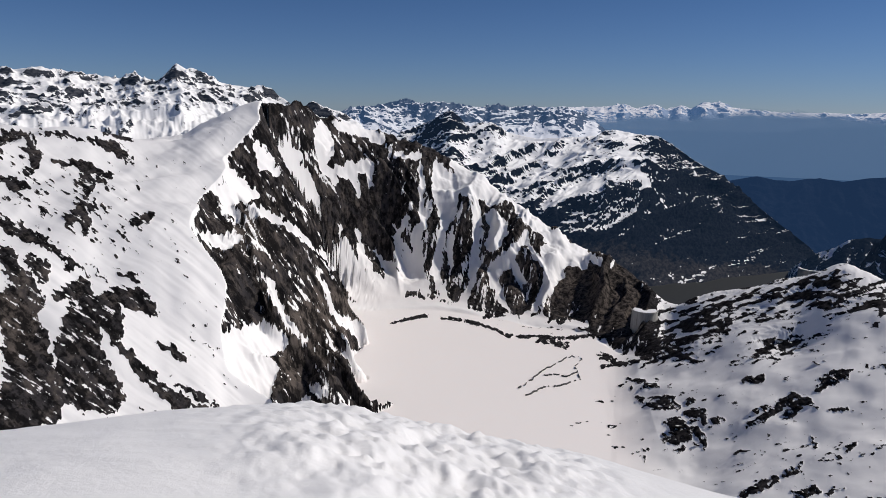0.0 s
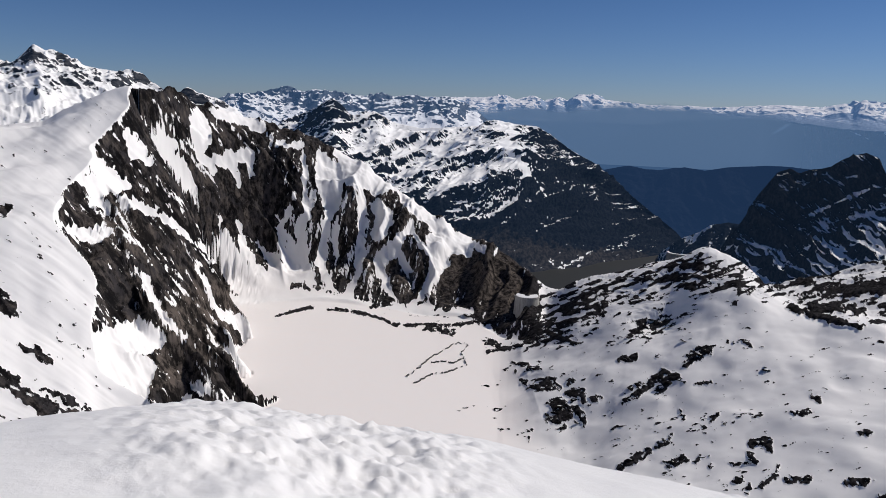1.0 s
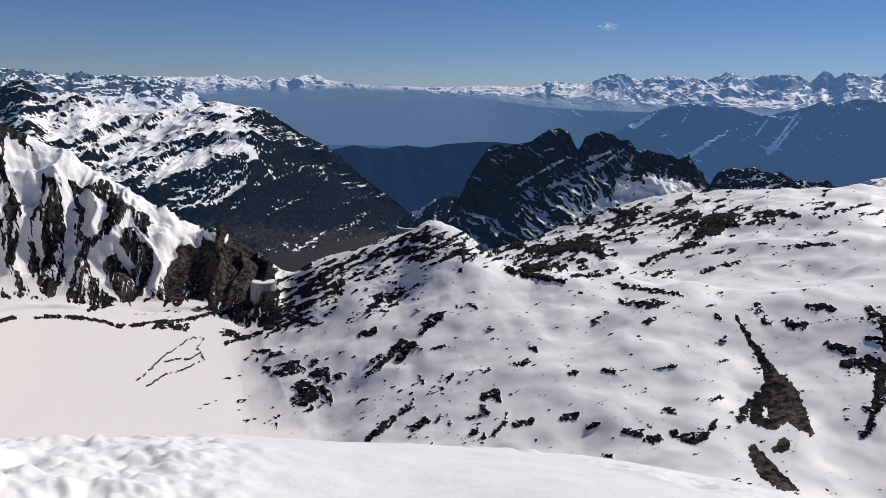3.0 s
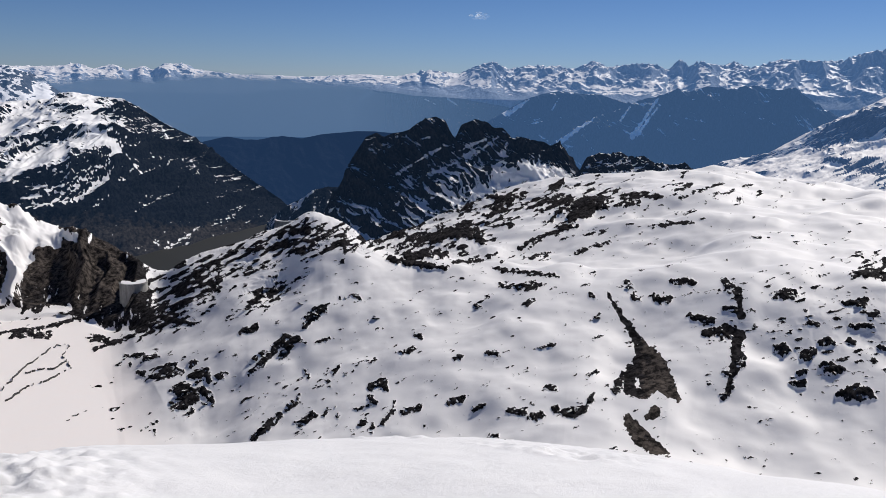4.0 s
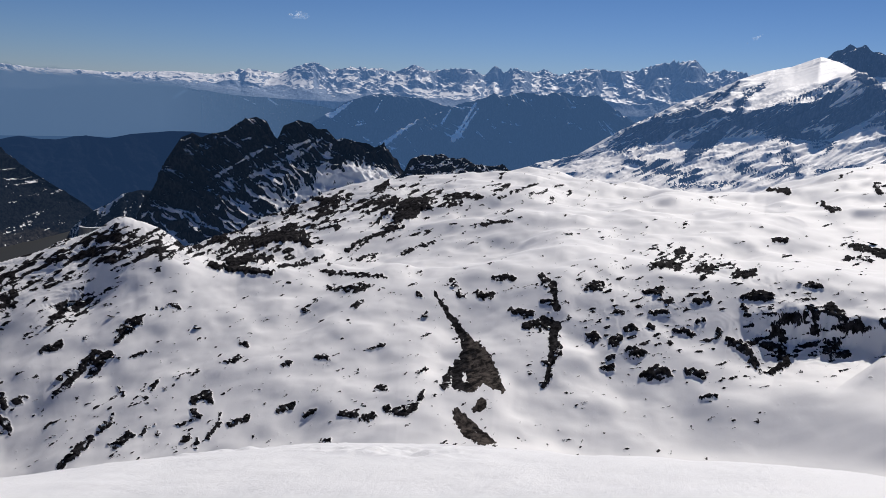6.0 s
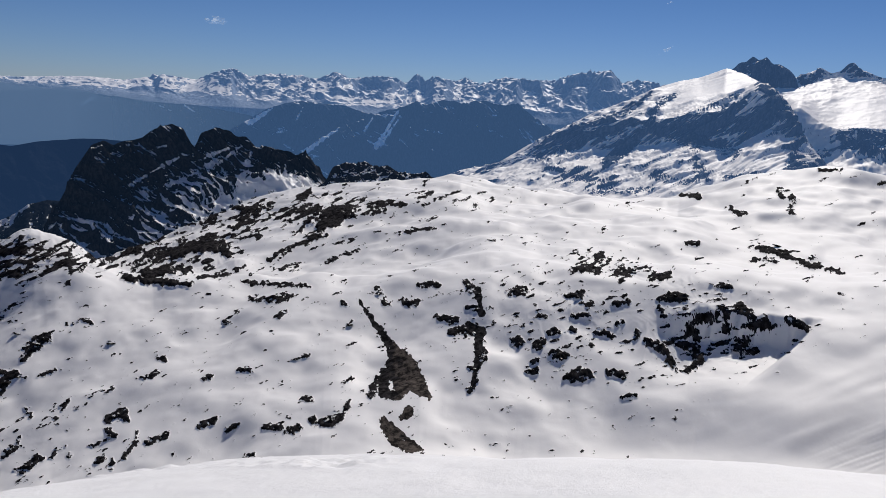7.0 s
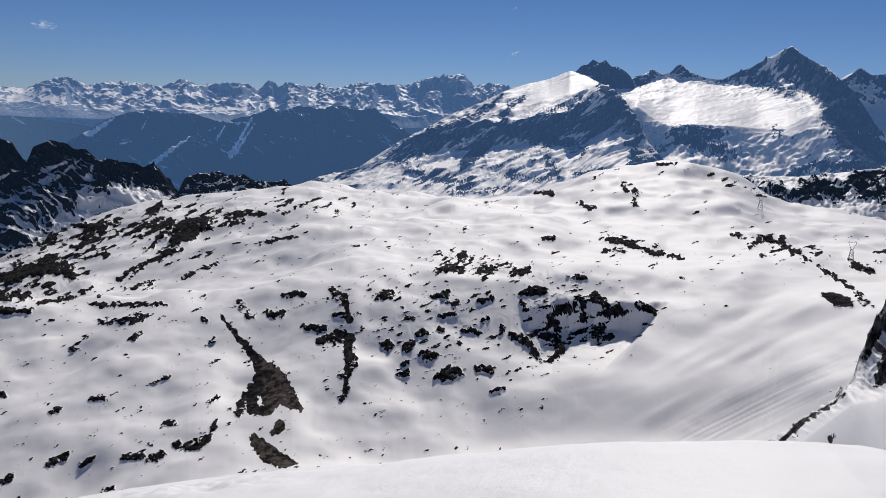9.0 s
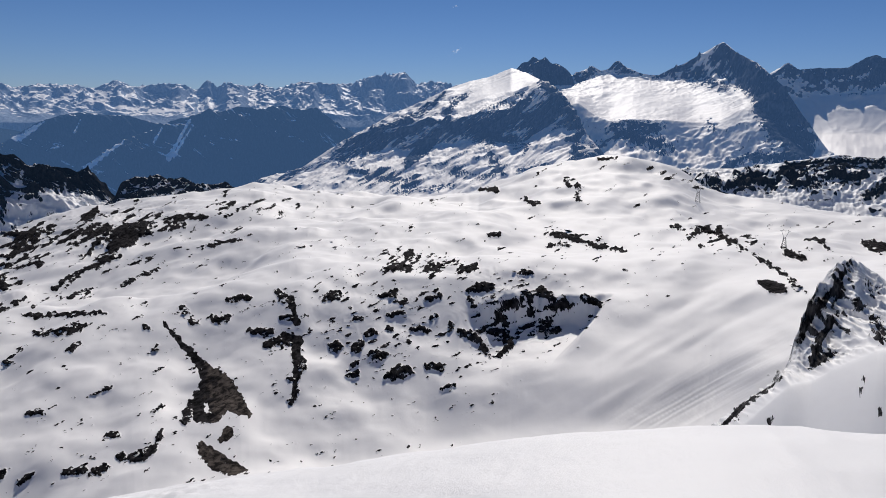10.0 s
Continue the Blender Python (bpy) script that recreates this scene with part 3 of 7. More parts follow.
PINNACLE_BANDS = [
    [(61.09, -13.99, 0.30), (61.71, -14.57, 0.30)], [(61.29, -15.82, 0.17), (62.42, -15.91, 0.26)], [(58.67, -16.77, 0.21), (59.70, -16.85, 0.26), (60.60, -16.86, 0.21)],
    [(60.22, -17.82, 0.30), (61.82, -17.60, 0.51), (62.72, -17.79, 0.30)], [(62.33, -17.93, 0.38), (62.76, -19.49, 0.47), (62.43, -20.76, 0.21)], [(61.75, -20.46, 0.17), (62.34, -20.37, 0.21)],
    [(61.80, -22.32, 0.17), (62.31, -21.79, 0.26), (62.52, -21.15, 0.17)], [(64.58, -14.55, 0.26), (65.47, -14.14, 0.34)], [(69.49, -14.39, 0.21), (70.32, -14.17, 0.34)],
    [(65.42, -18.24, 0.38), (65.78, -18.06, 0.38)], [(67.15, -18.41, 0.34), (67.47, -18.03, 0.38)],
]
BOWL_BANDS_LEFT = [
    [(66.90, -19.60, 0.21), (67.25, -19.41, 0.21)], [(66.67, -20.47, 0.26), (67.21, -20.21, 0.30)], [(68.53, -19.05, 0.26), (69.26, -19.09, 0.26)],
    [(69.83, -20.51, 0.34), (70.85, -20.13, 0.55), (71.55, -20.13, 0.30)], [(68.43, -17.03, 0.26), (68.82, -17.27, 0.21)], [(69.83, -16.81, 0.21), (70.07, -17.00, 0.21)],
]
PLATEAU_MASSES = [
    [(38.58, -12.28, 0.38), (40.14, -11.80, 0.47), (41.93, -11.74, 0.55), (42.63, -12.38, 0.30)], [(42.94, -8.86, 0.17), (44.05, -9.04, 0.47), (45.15, -8.86, 0.26)], [(42.78, -10.40, 0.17), (44.07, -9.52, 0.34)],
    [(49.38, -10.10, 0.51), (50.61, -9.21, 0.85), (51.45, -8.90, 0.55)], [(48.34, -11.02, 0.17), (49.64, -10.73, 0.26)], [(47.24, -10.86, 0.17), (48.90, -9.47, 0.26), (49.29, -8.80, 0.17)],
    [(35.21, -12.11, 0.17), (36.54, -11.43, 0.30), (37.88, -10.97, 0.21)], [(36.57, -13.63, 0.38), (38.38, -13.38, 0.34), (39.73, -13.35, 0.30)], [(35.22, -13.95, 0.30), (37.49, -14.28, 0.26), (39.76, -14.45, 0.17)],
    [(40.08, -9.82, 0.17), (41.83, -8.76, 0.30), (42.70, -8.25, 0.17)],
]
PLATEAU_BANDS = [
    [(53.10, -8.37, 0.26), (54.74, -8.06, 0.30), (55.99, -8.19, 0.17)], [(52.73, -9.08, 0.17), (54.38, -8.72, 0.21)], [(47.93, -7.79, 0.13), (48.55, -7.33, 0.21)],
    [(40.20, -14.00, 0.13), (42.46, -13.79, 0.17)], [(43.39, -14.33, 0.13), (44.75, -14.49, 0.17), (47.45, -14.61, 0.17), (48.79, -14.70, 0.09)], [(45.56, -12.69, 0.17), (47.28, -11.73, 0.21), (49.00, -10.99, 0.13)],
    [(42.90, -13.47, 0.13), (43.79, -13.21, 0.13)], [(46.04, -13.42, 0.13), (47.80, -13.01, 0.17)], [(50.00, -12.88, 0.13), (51.26, -12.23, 0.17), (52.52, -11.84, 0.09)],
    [(55.36, -10.39, 0.13), (56.98, -10.09, 0.17), (58.58, -9.88, 0.09)], [(32.97, -10.59, 0.30), (34.75, -11.24, 0.21)],
]
BOWL_BANDS = [
    [(69.28, -12.39, 0.17), (70.56, -12.05, 0.34), (71.44, -12.18, 0.26)], [(72.71, -11.96, 0.26), (73.56, -11.95, 0.26)], [(75.38, -12.39, 0.17), (76.49, -11.87, 0.34)],
    [(76.30, -13.76, 0.26), (77.29, -13.42, 0.38), (78.13, -13.52, 0.26)], [(76.16, -14.41, 0.21), (76.65, -14.98, 0.17)], [(79.29, -14.61, 0.30), (80.47, -14.43, 0.26)],
    [(80.81, -13.96, 0.26), (81.95, -13.62, 0.38), (82.79, -14.06, 0.34)], [(82.21, -14.97, 0.17), (83.83, -14.62, 0.47), (84.40, -14.60, 0.30)], [(85.23, -13.85, 0.30), (85.84, -14.14, 0.38), (86.62, -14.44, 0.21)],
    [(81.95, -16.49, 0.30), (82.66, -15.96, 0.34)], [(82.39, -16.82, 0.17), (83.51, -16.46, 0.21)], [(78.13, -16.87, 0.30), (79.20, -17.12, 0.47), (79.71, -17.86, 0.38), (78.78, -18.68, 0.21)],
]
BOWL_BANDS_HIGH = [
    [(75.39, -16.85, 0.17), (76.27, -17.14, 0.30), (77.18, -17.64, 0.26), (77.95, -18.77, 0.17)], [(78.59, -15.55, 0.30), (79.29, -16.27, 0.34)], [(82.52, -9.20, 0.17), (83.66, -9.29, 0.26), (85.20, -9.68, 0.26), (86.69, -10.02, 0.17), (88.12, -10.11, 0.09)],
    [(82.25, -10.09, 0.17), (83.75, -9.92, 0.21)], [(83.45, -4.96, 0.21), (83.58, -5.43, 0.21)], [(84.23, -5.36, 0.26), (84.44, -6.38, 0.26)],
    [(80.26, -6.59, 0.21), (81.26, -6.89, 0.21)], [(76.82, -5.89, 0.17), (78.23, -5.97, 0.21)], [(80.22, -12.43, 0.17), (80.98, -12.20, 0.26)],
    [(77.64, -9.42, 0.17), (78.44, -9.37, 0.21)], [(65.02, -14.55, 0.17), (65.89, -14.22, 0.30)], [(69.03, -14.41, 0.13), (70.32, -14.03, 0.21)],
]
BOWL_BANDS_MID = [
    [(72.77, -14.62, 0.17), (73.81, -14.28, 0.21)], [(73.15, -16.12, 0.17), (73.55, -15.81, 0.26)], [(67.96, -17.34, 0.21), (68.61, -17.14, 0.21)],
    [(69.61, -15.87, 0.13), (71.14, -15.67, 0.13)], [(72.89, -19.72, 0.26), (74.21, -19.75, 0.30)], [(74.18, -21.43, 0.17), (75.24, -21.06, 0.13)],
    [(68.54, -18.74, 0.26), (69.46, -18.94, 0.21)], [(71.70, -16.89, 0.17), (72.79, -16.84, 0.17)], [(74.75, -16.93, 0.17), (74.92, -16.49, 0.17)],
]
SADDLE_BANDS = [
    [(91.28, -8.10, 0.21), (91.89, -8.06, 0.26)], [(92.56, -8.85, 0.17), (93.49, -8.07, 0.17), (94.90, -8.38, 0.21), (96.72, -9.33, 0.09)], [(97.34, -9.81, 0.09), (98.73, -10.47, 0.13), (100.29, -11.30, 0.09)],
    [(97.90, -11.66, 0.17), (98.67, -11.81, 0.38), (99.54, -11.87, 0.26)], [(99.14, -9.02, 0.17), (99.74, -9.56, 0.26), (100.66, -9.59, 0.21)], [(100.70, -8.27, 0.13), (101.40, -8.20, 0.17), (102.19, -8.91, 0.09)],
    [(99.73, -11.17, 0.09), (100.91, -12.02, 0.09)], [(104.16, -8.11, 0.30), (105.19, -8.38, 0.38)], [(85.78, -3.29, 0.13), (87.03, -3.25, 0.17)],
    [(93.60, -9.31, 0.13), (94.07, -9.32, 0.13)],
]
SHORELINE_BANDS = [
    [(-0.11, -16.16, 0.17), (3.09, -16.66, 0.17), (5.39, -17.45, 0.17), (9.90, -17.44, 0.17), (13.83, -16.82, 0.21)], [(7.89, -17.64, 0.21), (9.93, -17.95, 0.34)], [(-4.12, -16.61, 0.09), (-1.39, -16.08, 0.17)],
    [(3.53, -16.09, 0.21), (4.89, -15.78, 0.21)], [(12.84, -18.51, 0.34), (13.95, -18.83, 0.26)], [(17.72, -17.55, 0.26), (19.85, -18.22, 0.13)],
    [(12.67, -19.36, 0.17), (15.67, -18.67, 0.17)],
]
OPEN_BANDS = SHORE_BANDS + SHORE_BANDS_LOW + HILL_BANDS_NEAR + HILL_BANDS_MID + HILL_BANDS_FAR + HILL_BANDS_LOW + PINNACLE_BANDS + BOWL_BANDS_LEFT + PLATEAU_BANDS + BOWL_BANDS + BOWL_BANDS_HIGH + BOWL_BANDS_MID + SADDLE_BANDS + SHORELINE_BANDS
# how thickly rocks stand on the open snow
ROCKY = ([(24, -13.6, 5.5, 2.3, 15, 0.56), (19.3, -15.8, 3.4, 2.1, 35, 0.64), (30, -12.2, 4.5, 1.4, -8, 0.54), (25.5, -16.5, 2.8, 0.9, 20, 0.66), (16.5, -18.0, 3.4, 1.1, 10, 0.52), (36.5, -12.2, 5.0, 1.6, 0, 0.58), (43, -9.9, 5.0, 1.8, 20, 0.68), (49.5, -8.6, 3.6, 1.5, 20, 0.6), (41.5, -13.2, 5.0, 0.6, 0, 0.36), (58, -7.6, 6.0, 1.1, 5, 0.35), (55, -10.5, 6.0, 1.0, 8, 0.22), (82, -15.0, 5.0, 2.2, -8, 0.38), (78, -16.5, 3.5, 2.0, 20, 0.30), (90, -19.5, 12, 3.6, 30, -0.9), (71, -11.4, 3.0, 0.8, -8, 0.34)]
    + [(75, -12.3, 4.0, 0.8, -8, 0.36), (85, -9.3, 3.2, 0.5, -12, 0.40), (94, -8.6, 3.0, 0.7, -14, 0.38), (69, -16.5, 5.0, 2.6, 0, 0.24), (74, -15.5, 9.0, 3.6, 0, 0.12), (66, -15, 6, 3, 0, 0.12), (97, -8.8, 4.0, 0.9, -12, 0.28), (91, -4.4, 3.0, 0.35, -18, 0.5), (6, -16.6, 5.0, 0.45, -6, 0.55), (28.5, -22.5, 4, 3, 30, 0.10), (20, -22, 4, 3, 20, 0.12)])
SCREE_STRIP = [
    [(52.55, -15.50, 0.06), (53.34, -16.71, 0.17), (54.55, -18.08, 0.26), (55.43, -19.26, 0.47), (56.28, -20.50, 1.02), (56.79, -21.27, 1.15), (57.72, -21.97, 0.72), (58.77, -22.96, 0.13)], [(54.96, -21.20, 0.43), (54.83, -22.68, 0.38), (56.09, -22.93, 0.26)], [(56.46, -24.44, 0.30), (57.07, -24.03, 0.43)],
    [(54.94, -24.81, 0.34), (55.93, -25.82, 0.68), (57.34, -26.58, 0.47), (58.42, -26.77, 0.13)], [(56.44, -22.06, 0.77), (55.42, -20.52, 0.51)],
]
# bare strips, from and to (bearing, dip) with a half width at either end, and how brown they are
STRIPS = [
    (62.1, -14.4, 62.5, -16.2, 0.30, 0.35, 0.0), (61.6, -17.2, 62.6, -17.6, 0.35, 0.40, 0.0), (62.4, -17.8, 62.5, -19.4, 0.30, 0.22, 0.0), (62.4, -19.8, 62.2, -21.8, 0.24, 0.12, 0.0),
    (-4.0, -16.6, -1.4, -16.0, 0.12, 0.14, 0.2), (98.2, -11.6, 99.2, -11.8, 0.32, 0.36, 0.0)]


# groups of rocks: bearing, dip, width, height (degrees), lean
SHORE_ROCKS_a = [
    (13.0, -21.9, 2.5, 1.5, 20), (13.9, -23.7, 2.5, 2.0, 20), (11.3, -23.6, 1.5, 1.0, 20), (14.2, -25.1, 2.7, 0.7, 20), (16.1, -25.2, 1.5, 1.0, 20), (16.7, -25.7, 0.6, 0.7, 20),
    (15.0, -20.2, 1.5, 0.7, 20), (14.6, -20.5, 2.0, 0.5, 20), (16.7, -20.3, 1.5, 0.9, 20), (16.0, -21.4, 0.9, 0.5, 20), (17.1, -21.6, 0.9, 0.7, 20), (18.3, -21.5, 1.5, 1.4, 20),
    (19.6, -21.0, 0.6, 0.7, 60), (19.0, -23.0, 3.0, 2.2, 20), (20.2, -22.4, 1.5, 1.5, 20), (20.6, -24.1, 1.5, 1.0, 20), (18.7, -23.6, 3.0, 0.7, 20), (19.3, -24.5, 1.2, 1.0, 20)]
SHORE_ROCKS_b = [
    (21.9, -22.1, 1.1, 0.4, 20), (24.6, -21.0, 3.0, 0.9, 40), (27.3, -20.3, 2.2, 2.0, 10), (29.9, -19.9, 0.7, 0.5, 20), (24.1, -19.0, 1.5, 1.0, 20), (26.4, -18.4, 0.9, 0.2, 0),
    (29.4, -18.0, 2.2, 1.7, 45), (28.2, -17.2, 1.5, 0.7, 20), (25.5, -16.5, 4.2, 1.5, 25), (24.0, -17.4, 1.5, 1.2, 50), (31.7, -16.8, 1.7, 0.4, 0), (25.1, -26.2, 2.2, 2.0, 40),
    (27.4, -24.5, 1.5, 1.2, 20), (28.5, -25.9, 1.7, 1.5, 45), (30.2, -25.1, 1.0, 0.5, 20), (28.4, -22.5, 0.6, 1.0, 60), (33.5, -21.6, 1.2, 0.6, 20), (34.5, -23.3, 1.5, 1.5, 60)]
SHORE_ROCKS_c = [
    (8.6, -16.7, 2.6, 0.4, -4), (11.2, -16.6, 2.4, 0.5, 4), (12.6, -17.1, 2.0, 0.5, 12), (6.6, -16.7, 1.8, 0.25, -3), (10.2, -17.3, 1.6, 0.3, 8),
    (33.9, -24.7, 1.5, 1.2, 50), (35.6, -24.9, 0.5, 1.0, 80), (33.1, -26.4, 1.5, 1.2, 20), (31.7, -22.5, 1.0, 0.7, 20), (24.7, -24.0, 0.6, 0.3, 20), (25.4, -23.7, 1.0, 0.3, 20)]
HILL_ROCKS_a = [
    (37.8, -25.0, 1.3, 1.1, 20), (41.0, -24.6, 2.0, 0.9, 20), (42.8, -25.0, 1.5, 1.1, 20), (47.3, -25.1, 2.2, 1.7, 20), (50.9, -24.6, 2.9, 2.2, 50), (48.8, -23.1, 2.0, 1.7, 20),
    (51.9, -21.9, 1.0, 0.7, 20), (43.9, -20.7, 1.2, 0.5, 20), (47.8, -20.2, 1.5, 0.5, 20), (40.8, -21.3, 0.7, 0.6, 20), (36.6, -20.9, 1.5, 0.7, 20), (37.7, -19.6, 1.0, 0.7, 20),
    (34.1, -18.4, 1.7, 0.7, 20), (42.4, -17.3, 1.0, 0.6, 20), (46.9, -16.8, 0.5, 1.0, 70), (46.0, -15.5, 2.7, 1.0, -10), (51.9, -17.7, 1.7, 0.7, 20), (52.2, -19.1, 0.7, 0.5, 20)]
HILL_ROCKS_b = [
    (54.6, -19.3, 2.0, 0.6, 5), (56.8, -15.7, 1.5, 1.5, 20), (54.2, -15.2, 1.5, 1.5, -20), (41.1, -15.2, 1.5, 0.6, 20), (44.1, -26.9, 1.0, 0.5, 20), (33.0, -21.7, 1.2, 1.0, 20),
    (31.7, -22.7, 1.0, 1.0, 60), (36.9, -17.0, 0.7, 0.7, 20), (35.6, -17.2, 0.4, 0.2, 20), (49.4, -15.9, 0.6, 0.5, 20)]
BOWL_ROCKS_a = [
    (71.1, -12.0, 1.7, 1.2, 20), (74.1, -11.9, 2.0, 1.2, 20), (76.3, -11.9, 1.2, 0.7, 20), (69.8, -11.1, 1.7, 0.5, 20), (72.3, -11.0, 1.0, 0.4, 20), (70.2, -14.3, 1.5, 0.9, 20),
    (65.5, -14.2, 1.0, 0.7, 20), (66.7, -12.3, 1.2, 0.5, 20), (78.2, -9.3, 1.2, 0.5, 20), (84.2, -9.2, 3.7, 1.0, -18), (83.5, -10.0, 1.5, 0.5, 0), (63.0, -10.5, 2.2, 0.4, 10),
    (80.5, -12.0, 2.2, 0.7, 20), (77.4, -13.4, 1.5, 0.7, 20), (79.1, -13.2, 1.0, 0.4, 20), (80.9, -13.8, 2.7, 1.0, 20), (82.7, -14.8, 2.4, 1.2, 20), (84.2, -14.6, 1.2, 1.2, 20)]
BOWL_ROCKS_b = [
    (86.0, -14.3, 2.0, 1.0, 20), (82.4, -16.0, 1.5, 0.7, 20), (80.5, -15.7, 0.7, 0.5, 20), (82.1, -16.7, 2.0, 0.5, 20), (78.9, -15.3, 0.7, 1.5, 80), (78.7, -17.5, 1.5, 2.0, 60),
    (76.6, -17.1, 1.5, 1.2, -40), (78.3, -18.8, 2.0, 0.5, 0), (71.1, -16.0, 0.7, 0.7, 20), (73.3, -16.2, 1.0, 1.7, 70), (74.8, -16.7, 1.5, 1.0, 20), (69.8, -17.0, 0.7, 0.5, 20),
    (68.8, -17.1, 1.5, 0.5, 20), (65.8, -18.4, 1.0, 1.0, 20), (67.5, -18.5, 1.1, 1.2, 20), (67.0, -20.3, 1.2, 1.2, 20), (69.2, -19.2, 1.2, 1.0, 20), (74.1, -19.9, 1.5, 1.2, 20)]
BOWL_ROCKS_c = [
    (73.1, -19.6, 1.0, 0.5, 20), (74.9, -21.5, 1.0, 0.4, 20), (62.2, -14.7, 1.5, 1.5, 20), (62.2, -15.9, 1.5, 1.2, 20), (62.1, -17.8, 2.2, 2.7, 80), (62.6, -19.5, 1.2, 1.5, 20),
    (62.3, -20.5, 1.5, 1.0, 20), (62.1, -21.9, 1.0, 1.5, 70)]
SADDLE_ROCKS_a = [
    (91.7, -8.1, 1.0, 0.7, 20), (94.2, -8.3, 2.4, 0.7, -20), (96.0, -9.0, 1.5, 0.4, -20), (93.1, -8.8, 0.7, 0.5, 20), (100.3, -9.5, 1.5, 0.6, 20), (101.4, -8.4, 1.0, 1.0, 20),
    (104.9, -8.5, 1.5, 1.2, 20), (93.7, -16.0, 0.2, 0.2, 20), (94.6, -16.6, 0.2, 0.2, 20), (95.0, -17.2, 0.2, 0.4, 20), (97.8, -9.9, 2.2, 0.2, -30), (99.9, -11.4, 1.9, 0.3, -30),
    (100.4, -11.9, 1.5, 0.2, -30)]
GULLY_ROCKS_a = [
    (42.3, -17.5, 1.0, 0.7, 20), (48.2, -23.4, 1.5, 1.5, 60), (51.8, -23.8, 0.6, 1.0, 80), (51.8, -19.4, 0.6, 0.5, 20), (60.3, -26.3, 1.5, 0.7, -20), (64.0, -26.0, 1.2, 0.4, -20),
    (60.2, -27.1, 1.0, 0.4, 0), (61.6, -25.2, 0.4, 0.2, 0), (54.3, -27.1, 0.7, 1.0, 80), (56.8, -26.2, 0.5, 0.5, 20), (49.1, -15.9, 0.6, 0.5, 20), (51.5, -22.3, 0.6, 0.7, 60)]
ROCK_GROUPS = SHORE_ROCKS_a + SHORE_ROCKS_b + SHORE_ROCKS_c + HILL_ROCKS_a + HILL_ROCKS_b + BOWL_ROCKS_a + BOWL_ROCKS_b + BOWL_ROCKS_c + SADDLE_ROCKS_a + GULLY_ROCKS_a


def patches(A, D, spots):
    out = np.zeros_like(A)
    for oa, od, wa, hd, lean, s in spots:
        q = radians(lean)
        da, dd = A - oa, D - od
        u, w = (da * math.cos(q) + dd * math.sin(q)) / wa, (-da * math.sin(q) + dd * math.cos(q)) / hd
        out += s * np.exp(-(u * u + w * w) ** 1.3)
    return out


def strip_field(A, D, strips, ragged=0.0):
    """1 on the middle line of each strip, 0 at its edges, less beyond; the largest of all strips."""
    out = np.full_like(A, -1.0)
    for a0, d0, a1, d1, w0, w1 in strips:
        t = np.clip(((A - a0) * (a1 - a0) + (D - d0) * (d1 - d0)) / ((a1 - a0) ** 2 + (d1 - d0) ** 2), 0, 1)
        out = np.maximum(out, 1 - np.hypot(A - a0 - t * (a1 - a0), D - d0 - t * (d1 - d0)) / (w0 + (w1 - w0) * t) + ragged)
    return out


def swath(A, D, lines):
    """How far inside the nearest band each place lies, in degrees; less than nothing outside."""
    out = np.full_like(A, -9.0)
    row = A.mean(0)
    for ln in lines:
        lo, hi = min(p[0] - p[2] for p in ln) - 1.5, max(p[0] + p[2] for p in ln) + 1.5
        j = np.where((row > lo) & (row < hi))[0]
        if not len(j):
            continue
        c = slice(j[0], j[-1] + 1)
        for (a0, d0, w0), (a1, d1, w1) in zip(ln, ln[1:]):
            t = np.clip(((A[:, c] - a0) * (a1 - a0) + (D[:, c] - d0) * (d1 - d0)) / ((a1 - a0) ** 2 + (d1 - d0) ** 2), 0, 1)
            out[:, c] = np.maximum(out[:, c], w0 + (w1 - w0) * t - np.hypot(A[:, c] - a0 - t * (a1 - a0), D[:, c] - d0 - t * (d1 - d0)))
    return out


def row_distances(az, rows):
    """Distances of the rows of the land at each bearing: close together where the land is seen, far apart where it hides."""
    coarse = np.arange(-36, 110, 0.5)
    far = np.arange(380, 2312, 2.0)
    grid = np.repeat(far[:, None], len(coarse), 1)
    zl, zr = loft(coarse, grid, LEFT), loft(coarse, grid, RIGHT)
    over = np.maximum(0, np.radians(coarse[None, :] - np.interp(far, [e[0] for e in EDGE], [e[1] for e in EDGE])[:, None]) * grid)
    z = np.where(over > 0, np.maximum(zl - over * 1.6, np.maximum(zr, LAKE_Z)), zl)
    dip = np.degrees(np.arctan2(z - EYE, grid))
    seen = np.diff(np.maximum.accumulate(dip, 0), axis=0, prepend=dip[:1]) * 13.5 + 2.0 / 15
    for k in range(30):
        seen[1:-1] = (seen[:-2] + 2 * seen[1:-1] + seen[2:]) / 4
    for k in range(12):
        seen[:, 1:-1] = (seen[:, :-2] + 2 * seen[:, 1:-1] + seen[:, 2:]) / 4
    total = np.cumsum(seen, 0)
    total = (total - total[:1]) / (total[-1:] - total[:1])
    want = np.linspace(0, 1, rows)
    table = np.array([np.interp(want, total[:, c], far) for c in range(len(coarse))]).T
    return np.array([np.interp(az, coarse, table[i]) for i in range(rows)])


